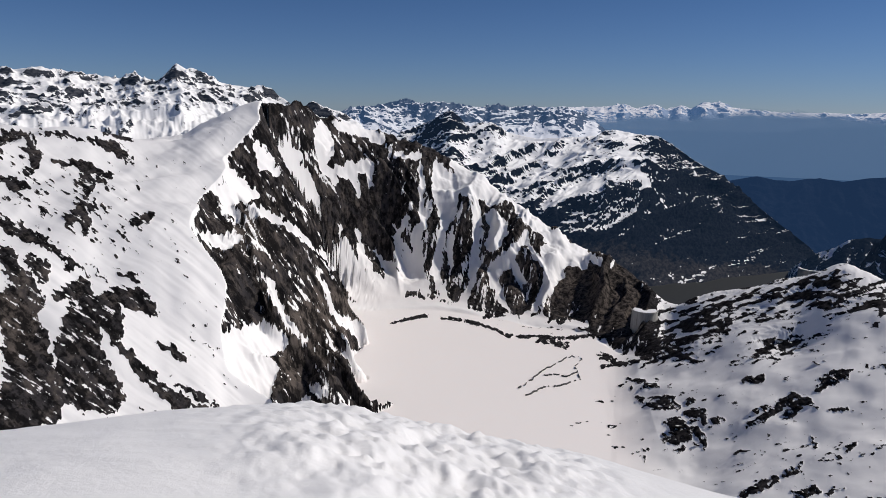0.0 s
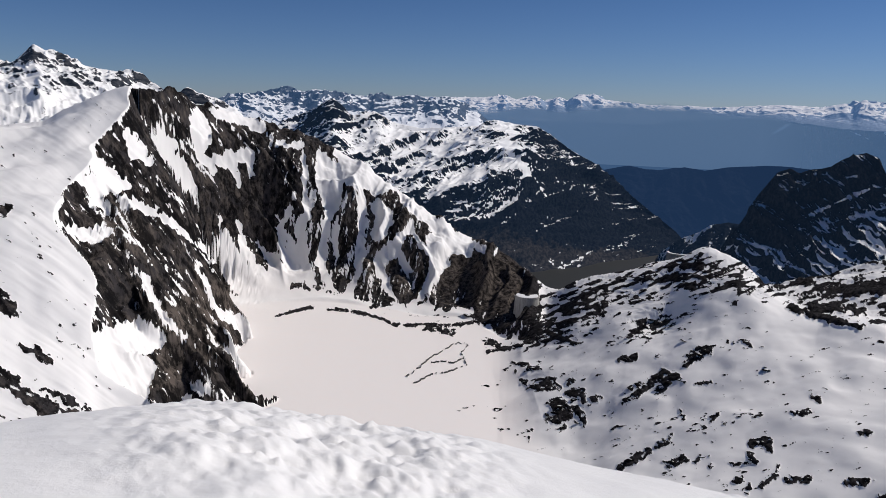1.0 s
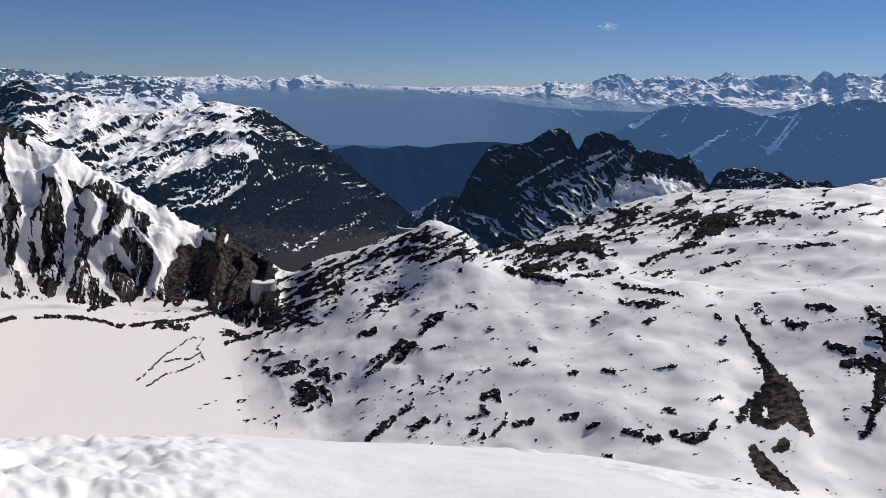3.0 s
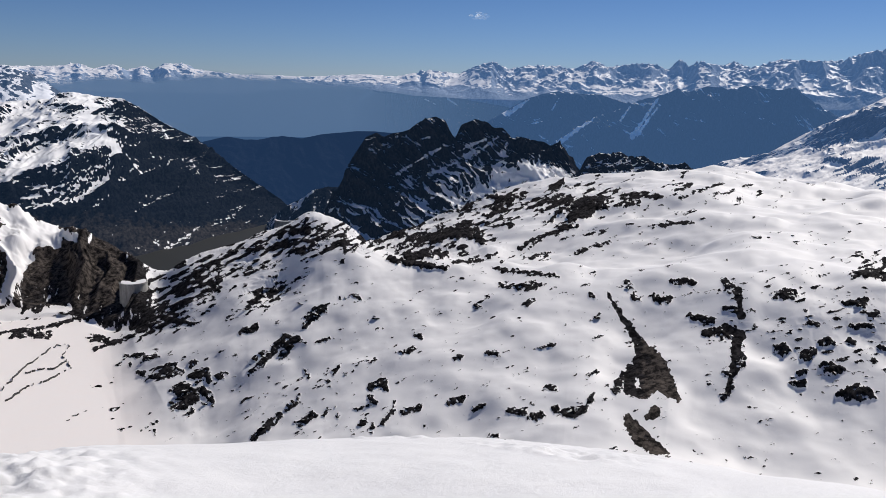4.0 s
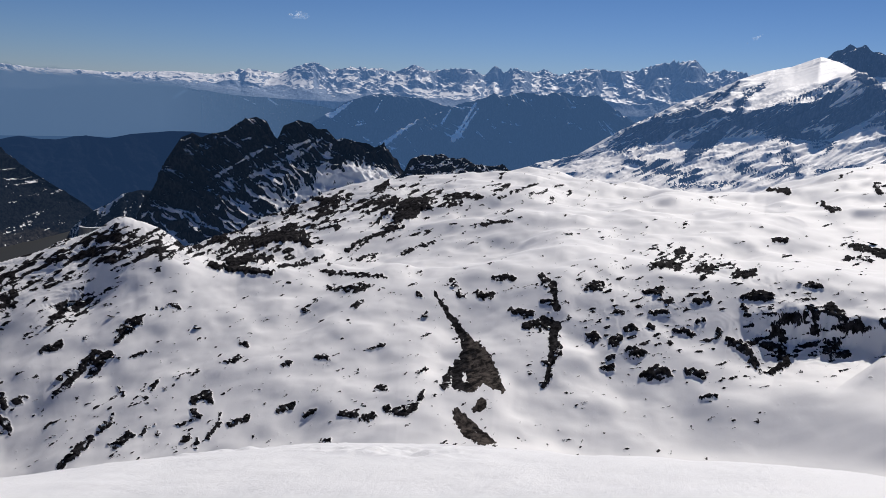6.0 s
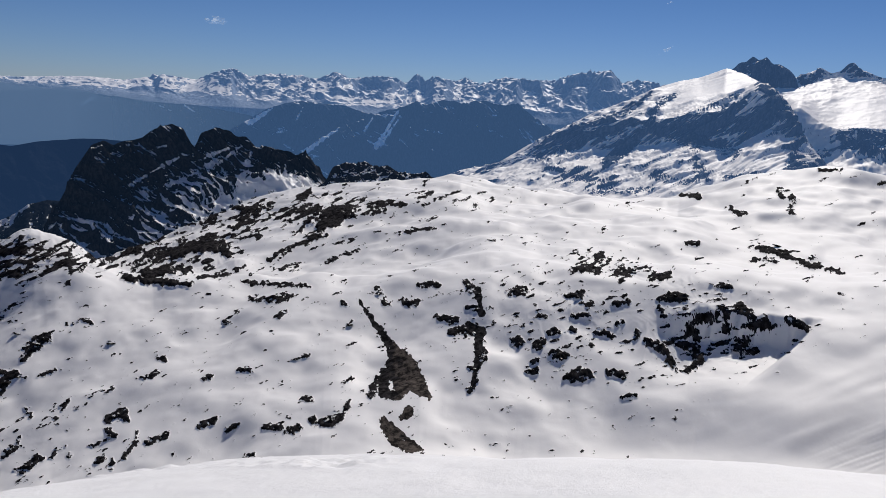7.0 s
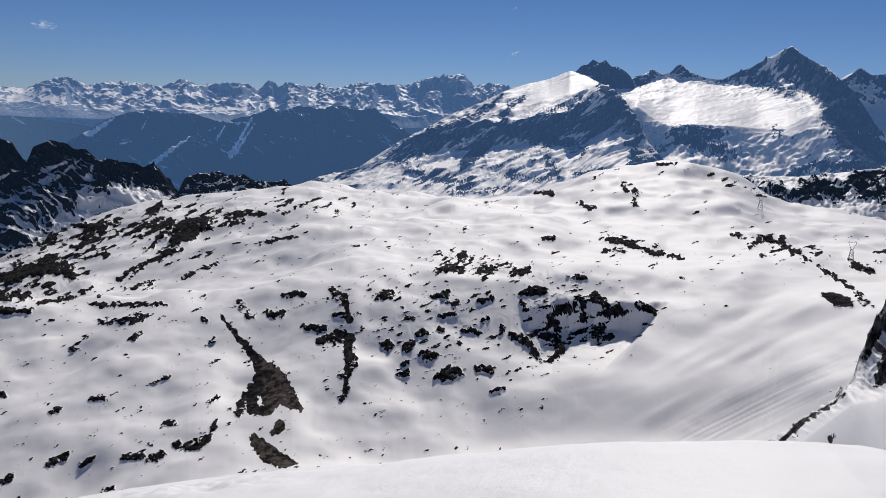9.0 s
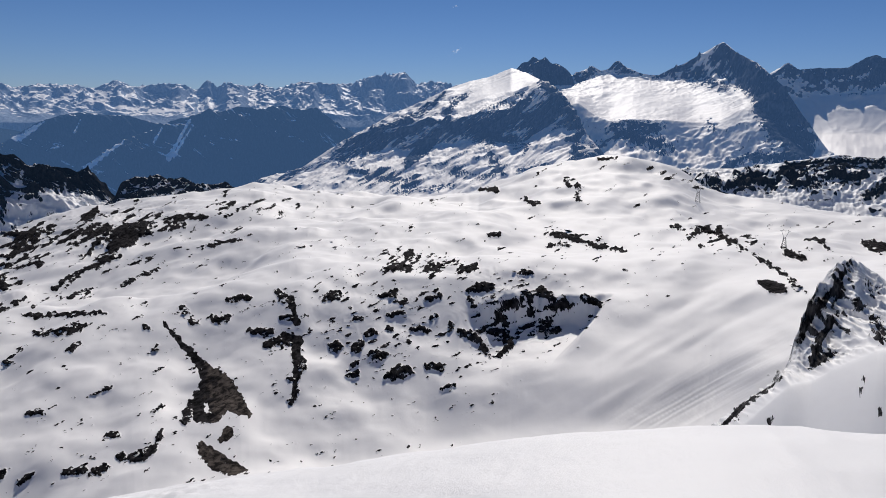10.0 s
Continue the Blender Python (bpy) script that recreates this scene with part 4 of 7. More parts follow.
def land_sheet():
    fine_az = np.concatenate([np.arange(-36, 14, 0.08), np.arange(14, 109.6, 0.075)])
    az = np.concatenate([fine_az, np.arange(113, 322, 4.0)])
    az_in = np.where(az > 109, np.where(az > 215, -36, 109), az)
    near_r, far_r = np.linspace(20, 372, 20), np.linspace(2330, 4950, 24)
    Rr = np.vstack([np.repeat(near_r[:, None], len(az), 1), row_distances(az_in, 470), np.repeat(far_r[:, None], len(az), 1)])
    A, Ai = np.broadcast_to(az[None, :], Rr.shape), np.broadcast_to(az_in[None, :], Rr.shape)
    zl = loft(az_in, Rr, LEFT)
    zr = loft(az_in, Rr, RIGHT)
    x, y = Rr * np.sin(np.radians(A)), Rr * np.cos(np.radians(A))
    crest_r = along(az_in, RIGHT_D, 1, .8)[None, :]
    shore_r = along(az_in, RIGHT_C, 1, .8)[None, :]
    zr = np.where((Ai < 24) & (Rr > 690) & (Rr < shore_r + 20), np.maximum(zr, LAKE_Z), zr)
    # the spur of the left slope breaks off in a cliff towards the lake
    edge = np.interp(Rr, [e[0] for e in EDGE], [e[1] for e in EDGE])
    edge = edge + (fbm(Rr / 60, A * 0, 2, 30) - 0.5) * 1.8
    over = np.maximum(0, np.radians(Ai - edge) * Rr)
    warp = (fbm(x / 160, y / 160, 3, 40) - 0.5) * 3.0
    crags = ridged(Rr / 75 + over / 260 + warp * 0.6, over / 300, 5, 11, 0.55)
    buttress = ridged(Rr / 150 + warp * 0.7, over / 500, 2, 12)
    cliff = zl - over * (1.3 - 0.55 * buttress) * (np.interp(Rr, [700, 900, 1020, 1200, 1400], [0.95, 0.9, 1.0, 2.2, 3.4]) + 0.7 * crags) - np.minimum(over, 12) * 0.8
    z = np.where(Ai < edge, zl, np.maximum(cliff, zr))
    on_cliff = np.clip((cliff - zr + 4) / 14, 0, 1) * (Ai >= edge)
    left = Ai < edge
    far = np.clip((Rr - 2300) / 250, 0, 1)
    z = z * (1 - far) + VALLEY_Z * far
    dip = np.degrees(np.arctan2(z - EYE, Rr))
    # the rock wall behind the lake: ribs and gullies that draw together down its face
    v = np.clip((Rr - shore_r) / (crest_r - shore_r), 0, 1.6)
    wall = np.clip((17.5 - Ai) / 2.5, 0, 1) * (~left) * np.clip(v * 6, 0, 1) * np.clip((1.5 - v) * 4, 0, 1)
    side = np.clip((0.5 - Ai) / 4, 0, 1)
    fall = np.maximum(zr - LAKE_Z, 0)
    across = Ai * radians(1) * 1550 + fall * (0.75 * side - 0.12)
    spurs = craggy(across / 185 + warp * 0.35, fall / 420 + warp * 0.3, 2, 3)
    ribs = craggy(across / 62 + warp * 0.9, fall / 150 + warp * 0.6, 4, 5, 0.55)
    win = np.clip(4 * (v - 0.16) * (1.12 - v), 0, 1)
    apron = np.clip(patches(A, dip, [(-5.5, -12.6, 4.5, 1.3, -40, 1.2), (-0.8, -14.6, 3.8, 1.0, -8, 1.2), (3.6, -13.0, 0.6, 2.2, 35, 0.8), (8.2, -12.5, 0.5, 2.0, 40, 0.8)]), 0, 1)
    z += wall * win * (1 - 0.8 * apron) * ((spurs - 0.5) * 95 + (ribs - 0.45) * 42)
    z += wall * np.clip(v * 4 - 0.8, 0, 1) * (fbm(x / 20, y / 20, 4, 55) - 0.5) * 14
    z += np.clip(on_cliff + wall * win, 0, 1) * (fbm((A * 0.85 + dip * 0.53) / 0.42, (dip * 0.85 - A * 0.53) / 2.4, 3, 97, 0.55) - 0.5) * 16 * np.clip((-4 - A) / 5, 0, 1)
    z += on_cliff * np.clip(over / 40, 0, 1) * ((crags - 0.5) * 20 + (craggy(Rr / 105 + over / 200 + warp * 0.9, over / 150 + warp * 0.5, 4, 57) - 0.45) * 50 + (fbm(x / 18, y / 18, 4, 56) - 0.5) * 10)
    steep = steepness(x, y, z)
    # rolling snow
    ice = np.clip(1 - (zr - LAKE_Z - 0.5) / 9, 0, 1) * (~left) * np.clip(1 - (cliff - LAKE_Z) / 5, 0, 1) * np.clip((20.5 - Ai) / 3, 0, 1) * (Rr > 600) * np.clip((shore_r + 12 - Rr) / 10, 0, 1)
    flat_lake = ice > 0.55
    open_land = (1 - wall) * (1 - np.clip(on_cliff, 0, 1)) * (1 - far) * np.clip(1 - ice, 0.008, 1)
    calm = 1 - 0.75 * np.clip(patches(A, dip, [(91, -18.5, 12, 4.6, 30, 1.1), (74, -24.5, 6, 1.6, 10, 0.7)]), 0, 1)
    z += open_land * calm * ((fbm(x / 150, y / 150, 2, 61) - 0.5) * 34 * np.clip((Rr - 350) / 500, 0.2, 1) + (fbm(x / 52, y / 52, 2, 62) - 0.5) * 12 + (fbm(x / 19, y / 19, 2, 64) - 0.5) * 1.6)
    z += left * (1 - far) * (fbm((A * 0.64 + dip * 0.77) / 0.45, (A * 0.77 - dip * 0.64) / 5.0, 3, 63) - 0.5) * 1.8
    # rock steps that the snow lies on
    craggy_zone = np.clip(patches(A, dip, ROCKY) * 2.2 - 0.35, 0, 1) * (1 - wall) * (1 - np.clip(on_cliff, 0, 1)) * (1 - far) * (~left) * np.clip(1 - ice * 2, 0, 1)
    tread = fbm(A * radians(1) * 900 / 58 + Rr / 190, Rr / 46 + warp, 4, 71, 0.5) * 9
    riser = tread - np.floor(tread)
    stair = np.floor(tread) + np.clip((riser - 0.66) / 0.34, 0, 1) - tread
    z += craggy_zone * stair * np.interp(Rr, [600, 900, 1600], [0.6, 1.8, 4.5])
    riser = np.clip((riser - 0.62) / 0.06, 0, 1) * craggy_zone
    # the bowl's headwall, steep enough to lie in shade
    brow_r = np.interp(A, [74, 79, 83, 86, 90], [778, 786, 796, 800, 800])
    front = brow_r - Rr
    ease_in, ease_out = np.clip((front + (fbm(A / 1.1, A * 0, 3, 101) - 0.5) * 26) / 25, 0, 1), np.clip((front - 36) / 90, 0, 1)
    reach = np.clip((A - 75.5) / 3.5, 0, 1) * np.clip((87.6 - 0.03 * np.clip(front, 0, 120) - A) / 1.3, 0, 1)
    z -= 21 * reach * ease_in * ease_in * (3 - 2 * ease_in) * (1 - ease_out * ease_out * (3 - 2 * ease_out))
    dip = np.degrees(np.arctan2(z - EYE, Rr))
    # old slide tracks on the slope beside the crag
    q = radians(36)
    ta, td = A - 94.5, dip + 19.5
    t_along, t_across = ta * math.cos(q) + td * math.sin(q), -ta * math.sin(q) + td * math.cos(q)
    z += np.exp(-((t_along + 1) / 9) ** 4 - ((t_across - 1.5) / 4.5) ** 4) * (fbm(t_across / 1.5, t_along / 11, 2, 102) - 0.5) * np.interp(dip, [-23, -19, -14], [2.5, 5, 11])
    z += np.exp(-(t_along / 8.5) ** 4 - ((t_across + 0.9) / 2.2) ** 4) * (ridged(t_across * 5.0 + 0.25 * fbm(t_along * 0.5, t_across, 2, 67), t_along * 0.07, 3, 66, 0.8) - 0.5) * 0.75 * (A < 104)
    # where rock shows
    lean = radians(22)
    u, w = A * math.cos(lean) + dip * math.sin(lean), -A * math.sin(lean) + dip * math.cos(lean)
    slabs = fbm(u / 0.85 + warp * 0.2, w / 0.24, 4, 81, 0.6)
    rough = fbm(x / 26, y / 26, 5, 82, 0.65)
    speck = fbm(A / 0.13, dip / 0.2, 3, 87, 0.6) - 0.5
    chips = fbm(u / 0.42, w / 0.15, 4, 91, 0.6) - 0.5
    rock = -0.32 + patches(A, dip, ROCKY) * 1.25 + (slabs - 0.5) * 2.6 + chips * 1.6
    fray = fbm(u / 0.40, w / 0.22, 3, 92, 0.6) - 0.5
    fray_b = fbm(A / 0.32, dip / 0.22, 3, 93, 0.6) - 0.5
    block = swath(A + fray * 0.6, dip + fray_b * 0.42, OPEN_BANDS)
    bits = fbm(A / 0.21 + 7, dip / 0.17, 3, 98, 0.5) - 0.5
    rock = np.maximum(rock, -0.45 + 1.2 * np.clip(block / 0.13 + 0.75, 0, 1) + chips * 1.0 + bits * 0.9)
    mass = swath(A + fray * 0.9, dip + fray_b * 0.6, PLATEAU_MASSES)
    rock = np.maximum(rock, -0.4 + 1.4 * np.clip(mass / 0.2 + 0.45, 0, 1) + chips * 2.0 + speck * 0.3)
    rock = np.maximum(rock, riser * 0.95 - 0.75 + (slabs - 0.5) * 2.6 + (rough - 0.5) * 1.0)
    # bands with edges drawn out down the slope
    q = radians(-40)
    tear = (fbm(A / 0.36, dip / 0.6, 3, 85, 0.6) - 0.5)
    slide = (fbm((A * math.cos(q) + dip * math.sin(q)) / 0.9, (-A * math.sin(q) + dip * math.cos(q)) / 0.16, 4, 86, 0.6) - 0.5)
    bands = swath(A + tear * 0.7 + slide * 0.5, dip + tear * 0.5 - slide * 0.5, ROCK_SLOPE_LOW + ROCK_SLOPE_MID + ROCK_SLOPE_HIGH)
    stray = patches(A, dip, [(-27.5, -6.5, 4.0, 2.8, -30, 0.42), (-24, -9.5, 3.0, 2.5, -40, 0.2), (-31, -4.2, 2.5, 1.6, 0, 0.4)])
    rock = np.where(left, np.maximum(-0.35 + 1.15 * np.clip(bands / 0.16 + 0.5, 0, 1) + slide * 1.3 + speck * 0.45, -0.35 + stray + tear * 1.9 + slide * 2.2), rock)
    gullies = swath(A + tear * 0.55, dip + (fbm(A / 0.5, dip / 0.5, 3, 88) - 0.5) * 0.9, SNOW_CLIFF + SNOW_WALL_HIGH + SNOW_WALL_LOW + SNOW_RUNNELS + SNOW_FANS)
    # short seams of snow that lie in the cracks of the rock
    turn = np.clip((A + 8) / 6, 0, 1)
    seam = (fbm((A * 0.85 + dip * 0.53) / 0.17, (dip * 0.85 - A * 0.53) / 1.1, 4, 89, 0.6) - 0.5) * (1 - turn) + (fbm((A - 0.2 * dip) / 0.15, (dip + 0.2 * A) / 1.0, 4, 94, 0.6) - 0.5) * turn
    strata = (fbm((A * 0.85 + dip * 0.53) / 0.30, (dip * 0.85 - A * 0.53) / 1.8, 4, 95, 0.6) - 0.5) * (1 - turn) + (fbm((A - 0.2 * dip) / 0.26, (dip + 0.2 * A) / 1.6, 4, 96, 0.6) - 0.5) * turn
    bare = 0.86 - 1.5 * np.clip(gullies / 0.2 + 0.5, 0, 1) + seam * 2.0 + speck * 0.7 + (rough - 0.5) * 0.7 + patches(A, dip, [(-11.5, -4.4, 3.0, 2.2, -35, -0.30), (1.5, -11, 5, 3, 0, -0.12), (-6, -8.5, 4, 2.2, -10, 0.25), (12.6, -13.8, 3.2, 1.6, -28, 0.9), (16, -15.0, 1.8, 1.0, -30, 0.9)])
    foot = np.clip((Rr - shore_r) / 26 + (fbm(A / 0.5, dip * 0, 3, 90) - 0.5) * 2.6, 0, 1)
    bare = np.where((Ai < 2) & (on_cliff < 0.2), bare - 1.2 * np.clip(-14.6 - dip + tear, 0, 1), bare) * foot - 0.5 * (1 - foot)
    blend = np.clip(wall * 2, 0, 1)
    rock = rock * (1 - blend) + bare * blend
    cliff_bare = np.where(on_cliff > 0.2, 1, 0)
    rock = np.where(cliff_bare > 0, 0.86 - 1.5 * np.clip(gullies / 0.2 + 0.5, 0, 1) + seam * 2.0 + speck * 0.7 + (rough - 0.5) * 0.8, rock)
    rock = np.where(flat_lake, -0.6 + patches(A, dip, ROCKY) + (slabs - 0.5) * 2.4, rock)
    earth = 0.42 * np.clip(wall + on_cliff + 0.9 * left, 0, 1) + patches(A, dip, [(12.6, -13.6, 4.0, 1.8, -28, 0.45), (-10.5, -17.5, 2.2, 4, -45, 0.75), (5, -12.5, 3.5, 1.8, -20, 0.25), (-15, -9.8, 2.0, 1.6, -30, 0.25), (-31, -15, 1.2, 2.5, 0, 0.4)])
    debris = swath(A + fray * 0.9, dip + fray_b * 0.22, SHORELINE_BANDS)
    rock = np.maximum(rock, np.where(A > -5, -0.4 + 1.2 * np.clip(debris / 0.07 + 0.35, 0, 1) + bits * 2.0, -1))
    hollow = np.zeros_like(z)
    for a0, d0, a1, d1, w0, w1, brown in STRIPS:
        t = np.clip(((A - a0) * (a1 - a0) + (dip - d0) * (d1 - d0)) / ((a1 - a0) ** 2 + (d1 - d0) ** 2), 0, 1)
        near = 1 - np.hypot(A - a0 - t * (a1 - a0), dip - d0 - t * (d1 - d0)) / (w0 + (w1 - w0) * t)
        near = near + (rough - 0.5) * 1.2 + (slabs - 0.5) * 0.8
        rock = np.maximum(rock, np.clip(0.44 + near * 1.6, -1, 1.05))
        earth = np.maximum(earth, np.where(near > -0.2, brown, 0))
        hollow = np.maximum(hollow, np.clip(near * 3 + 1.2, 0, 1))
    near = swath(A + fray * 0.35 + speck * 0.25, dip + fray_b * 0.4, SCREE_STRIP)
    rock = np.maximum(rock, np.clip(0.5 + near / 0.15, -1, 1.05))
    earth = np.where(near > -0.1, 0.85 + 1.2 * fray + 0.9 * (A - 56.6) * np.clip((dip + 24.3) / 1.0, 0, 1) * 0.5, earth)
    hollow = np.maximum(hollow, np.clip(near * 5 + 0.8, 0, 1))
    rock = np.where(Rr > 2350, 1.0, rock)
    z += (1 - wall) * (1 - on_cliff) * (1 - far) * np.clip(rock - 0.46, 0, 0.5) * (1 - hollow) * np.where(left, 2.5, 2.2)
    z -= np.clip(wall * win + cliff_bare, 0, 1) * np.clip(gullies / 0.35 + 0.6, 0, 1) * (1 - apron) * 7
    z += (1 - wall) * (1 - far) * (1 - hollow) * np.clip(rock * 2 - 0.6, 0, 1) * (1 - np.clip(ice * 2, 0, 0.8)) * (np.clip(mass / 0.4 + 0.3, 0, 1) * 3.5 + np.clip(block / 0.2 + 0.2, 0, 1) * np.clip(0.9 + (A - 60) * 0.15, 0.9, 1.9))
    dust = 0.15 + 0.75 * ice + wall * np.clip(0.5 - v, 0, 1) * 1.2
    ob = sheet("ground", x, y, z, {"rock": rock, "earth": earth, "dust": np.clip(dust, 0, 1), "streak": strata * 0.55 * np.clip((10 - A) / 3, 0.25, 1) * np.clip(wall + on_cliff + left, 0, 1)}, mat_ground, wrap=True)
    return ob, az, Rr, z


ground, G_AZ, G_R, G_Z = land_sheet()
tagged(ground, "snow-covered alpine ground with dark rock outcrops", "ground", kind="structure")


def ground_height(a, d):
    j = int(np.clip(np.searchsorted(G_AZ, a), 1, len(G_AZ) - 1))
    s = (a - G_AZ[j - 1]) / (G_AZ[j] - G_AZ[j - 1])
    return float(np.interp(d, G_R[:, j - 1], G_Z[:, j - 1]) * (1 - s) + np.interp(d, G_R[:, j], G_Z[:, j]) * s)


def water():
    bm = bmesh.new()
    ring = [bm.verts.new((d * math.sin(radians(a)), d * math.cos(radians(a)), VALLEY_Z + 6)) for a, d in
            ((10, 2450), (34, 2450), (34, 3800), (10, 3800))]
    bm.faces.new(ring)
    bmesh.ops.recalc_face_normals(bm, faces=bm.faces)
    me = bpy.data.meshes.new("water")
    bm.to_mesh(me)
    me.materials.append(m_water)
    return new("water", me)


tagged(water(), "grey-green open water of the lower reservoir", "lake", kind="structure")


# ---------------------------------------------------------------- mountains
def massif(name, crest, r_crest, r_foot, z_foot, material, ribs=(180, 3.0), height=40, jag=0.12, bias=0.5, contrast=1.4, power=1.0, skew=0.0,
           seed=0, step=0.12, rows=90, extra=None, blur=0.0, back=400, spots=(), spurs=(), streaks=(), smooth_snow=0.3, earth=None, big=None):
    """A mountain between its crest, (bearing, elevation) seen from the summit at the distance r_crest, and its foot at r_foot and z_foot.
    ribs: their spacing and how much longer than wide; height: their relief; jag: raggedness of the crest in degrees; bias: how much rock shows."""
    az = np.arange(crest[0][0], crest[-1][0] + step, step)
    el = along(az, crest, 1, blur)
    rag = (fbm(az / 0.9, az * 0, 5, seed + 3, 0.6) - 0.5) * 2 * jag + (ridged(az / 1.6, az * 0, 3, seed + 9) - 0.6) * jag
    el = el + rag
    rc = r_crest if isinstance(r_crest, (int, float)) else along(az, r_crest, 1, 1.0)
    rc = rc + (fbm(az / 6, az * 0, 2, seed + 5) - 0.5) * 120
    rf = r_foot if isinstance(r_foot, (int, float)) else along(az, r_foot, 1, 1.0)
    zc = EYE + rc * np.tan(np.radians(el))
    v = np.concatenate([np.linspace(0, 1, rows) ** 0.9, 1 + np.linspace(0.06, 1, 10)])[:, None]
    front = np.minimum(v, 1)
    over = np.maximum(v - 1, 0)
    rr = rf + (rc - rf) * front + over * back
    z = z_foot + (zc - z_foot) * front ** power
    z = z + (z_foot - zc) * over ** 1.2
    A = np.broadcast_to(az[None, :], z.shape)
    s = A * radians(1) * 0.5 * (np.mean(rc) + np.mean(rf))
    drop = zc - z
    warp = (fbm(s / ribs[0] / 1.7, drop / ribs[0] / 1.7, 3, seed + 13) - 0.5) * 1.6
    n = ridged((s + skew * drop) / ribs[0] + warp, drop / (ribs[0] * ribs[1]) + warp * 0.4, 5, seed, 0.55)
    fine = ridged((s + skew * drop) / (ribs[0] * 0.3) + warp * 2, drop / (ribs[0] * 0.3 * ribs[1]) + warp, 4, seed + 31, 0.6)
    small = 0.45 * fbm(s / (ribs[0] * 0.2), drop / (ribs[0] * 0.2), 4, seed + 23, 0.6) + 0.55 * fine
    win = np.clip((1 - front) * 7, 0, 1) ** 0.7
    E = np.degrees(np.arctan2(z - EYE, rr))
    rock = bias + (n - 0.55) * contrast + (small - 0.56) * contrast * 1.3 + patches(A, E, spots)
    if len(streaks):
        rock = rock - np.clip(strip_field(A, E, streaks, (small - 0.60) * 4.5), 0, 1) * 1.1
    if extra is not None:
        rock = rock + extra(A, front, drop, n)
    if big:
        bw = (fbm(s / big[0] / 1.5, drop / big[0] / 1.5, 2, seed + 41) - 0.5) * 1.5
        b = ridged((s + skew * drop) / big[0] + bw, drop / (big[0] * 1.6) + bw * 0.5, 3, seed + 43, 0.5)
        z = z + win * (b - 0.6) * big[1] * (over == 0)
        rr = rr - win * (b - 0.6) * big[1] * 1.5
        rock = rock + (b - 0.6) * 0.5
    calm = np.clip(0.55 + rock * 0.8, smooth_snow, 1)
    z = z + (win * (n - 0.55) * height * 2 + win * (small - 0.5) * height * 0.9) * (over == 0) * calm
    rr = rr - win * (n - 0.55) * height * 1.2 * calm
    for a0, e0, a1, e1, width, out in spurs:
        t = np.clip(((A - a0) * (a1 - a0) + (E - e0) * (e1 - e0)) / ((a1 - a0) ** 2 + (e1 - e0) ** 2), 0, 1)
        d = np.hypot(A - a0 - t * (a1 - a0), E - e0 - t * (e1 - e0)) + (small - 0.5) * width * 0.5
        rr = rr - out * np.clip(1 - d / width, 0, 1) * win
    x, y = rr * np.sin(np.radians(A)), rr * np.cos(np.radians(A))
    attrs = {"rock": rock}
    if earth is not None:
        attrs["earth"] = patches(A, E, earth)
    return sheet(name, x, y, z, attrs, material)


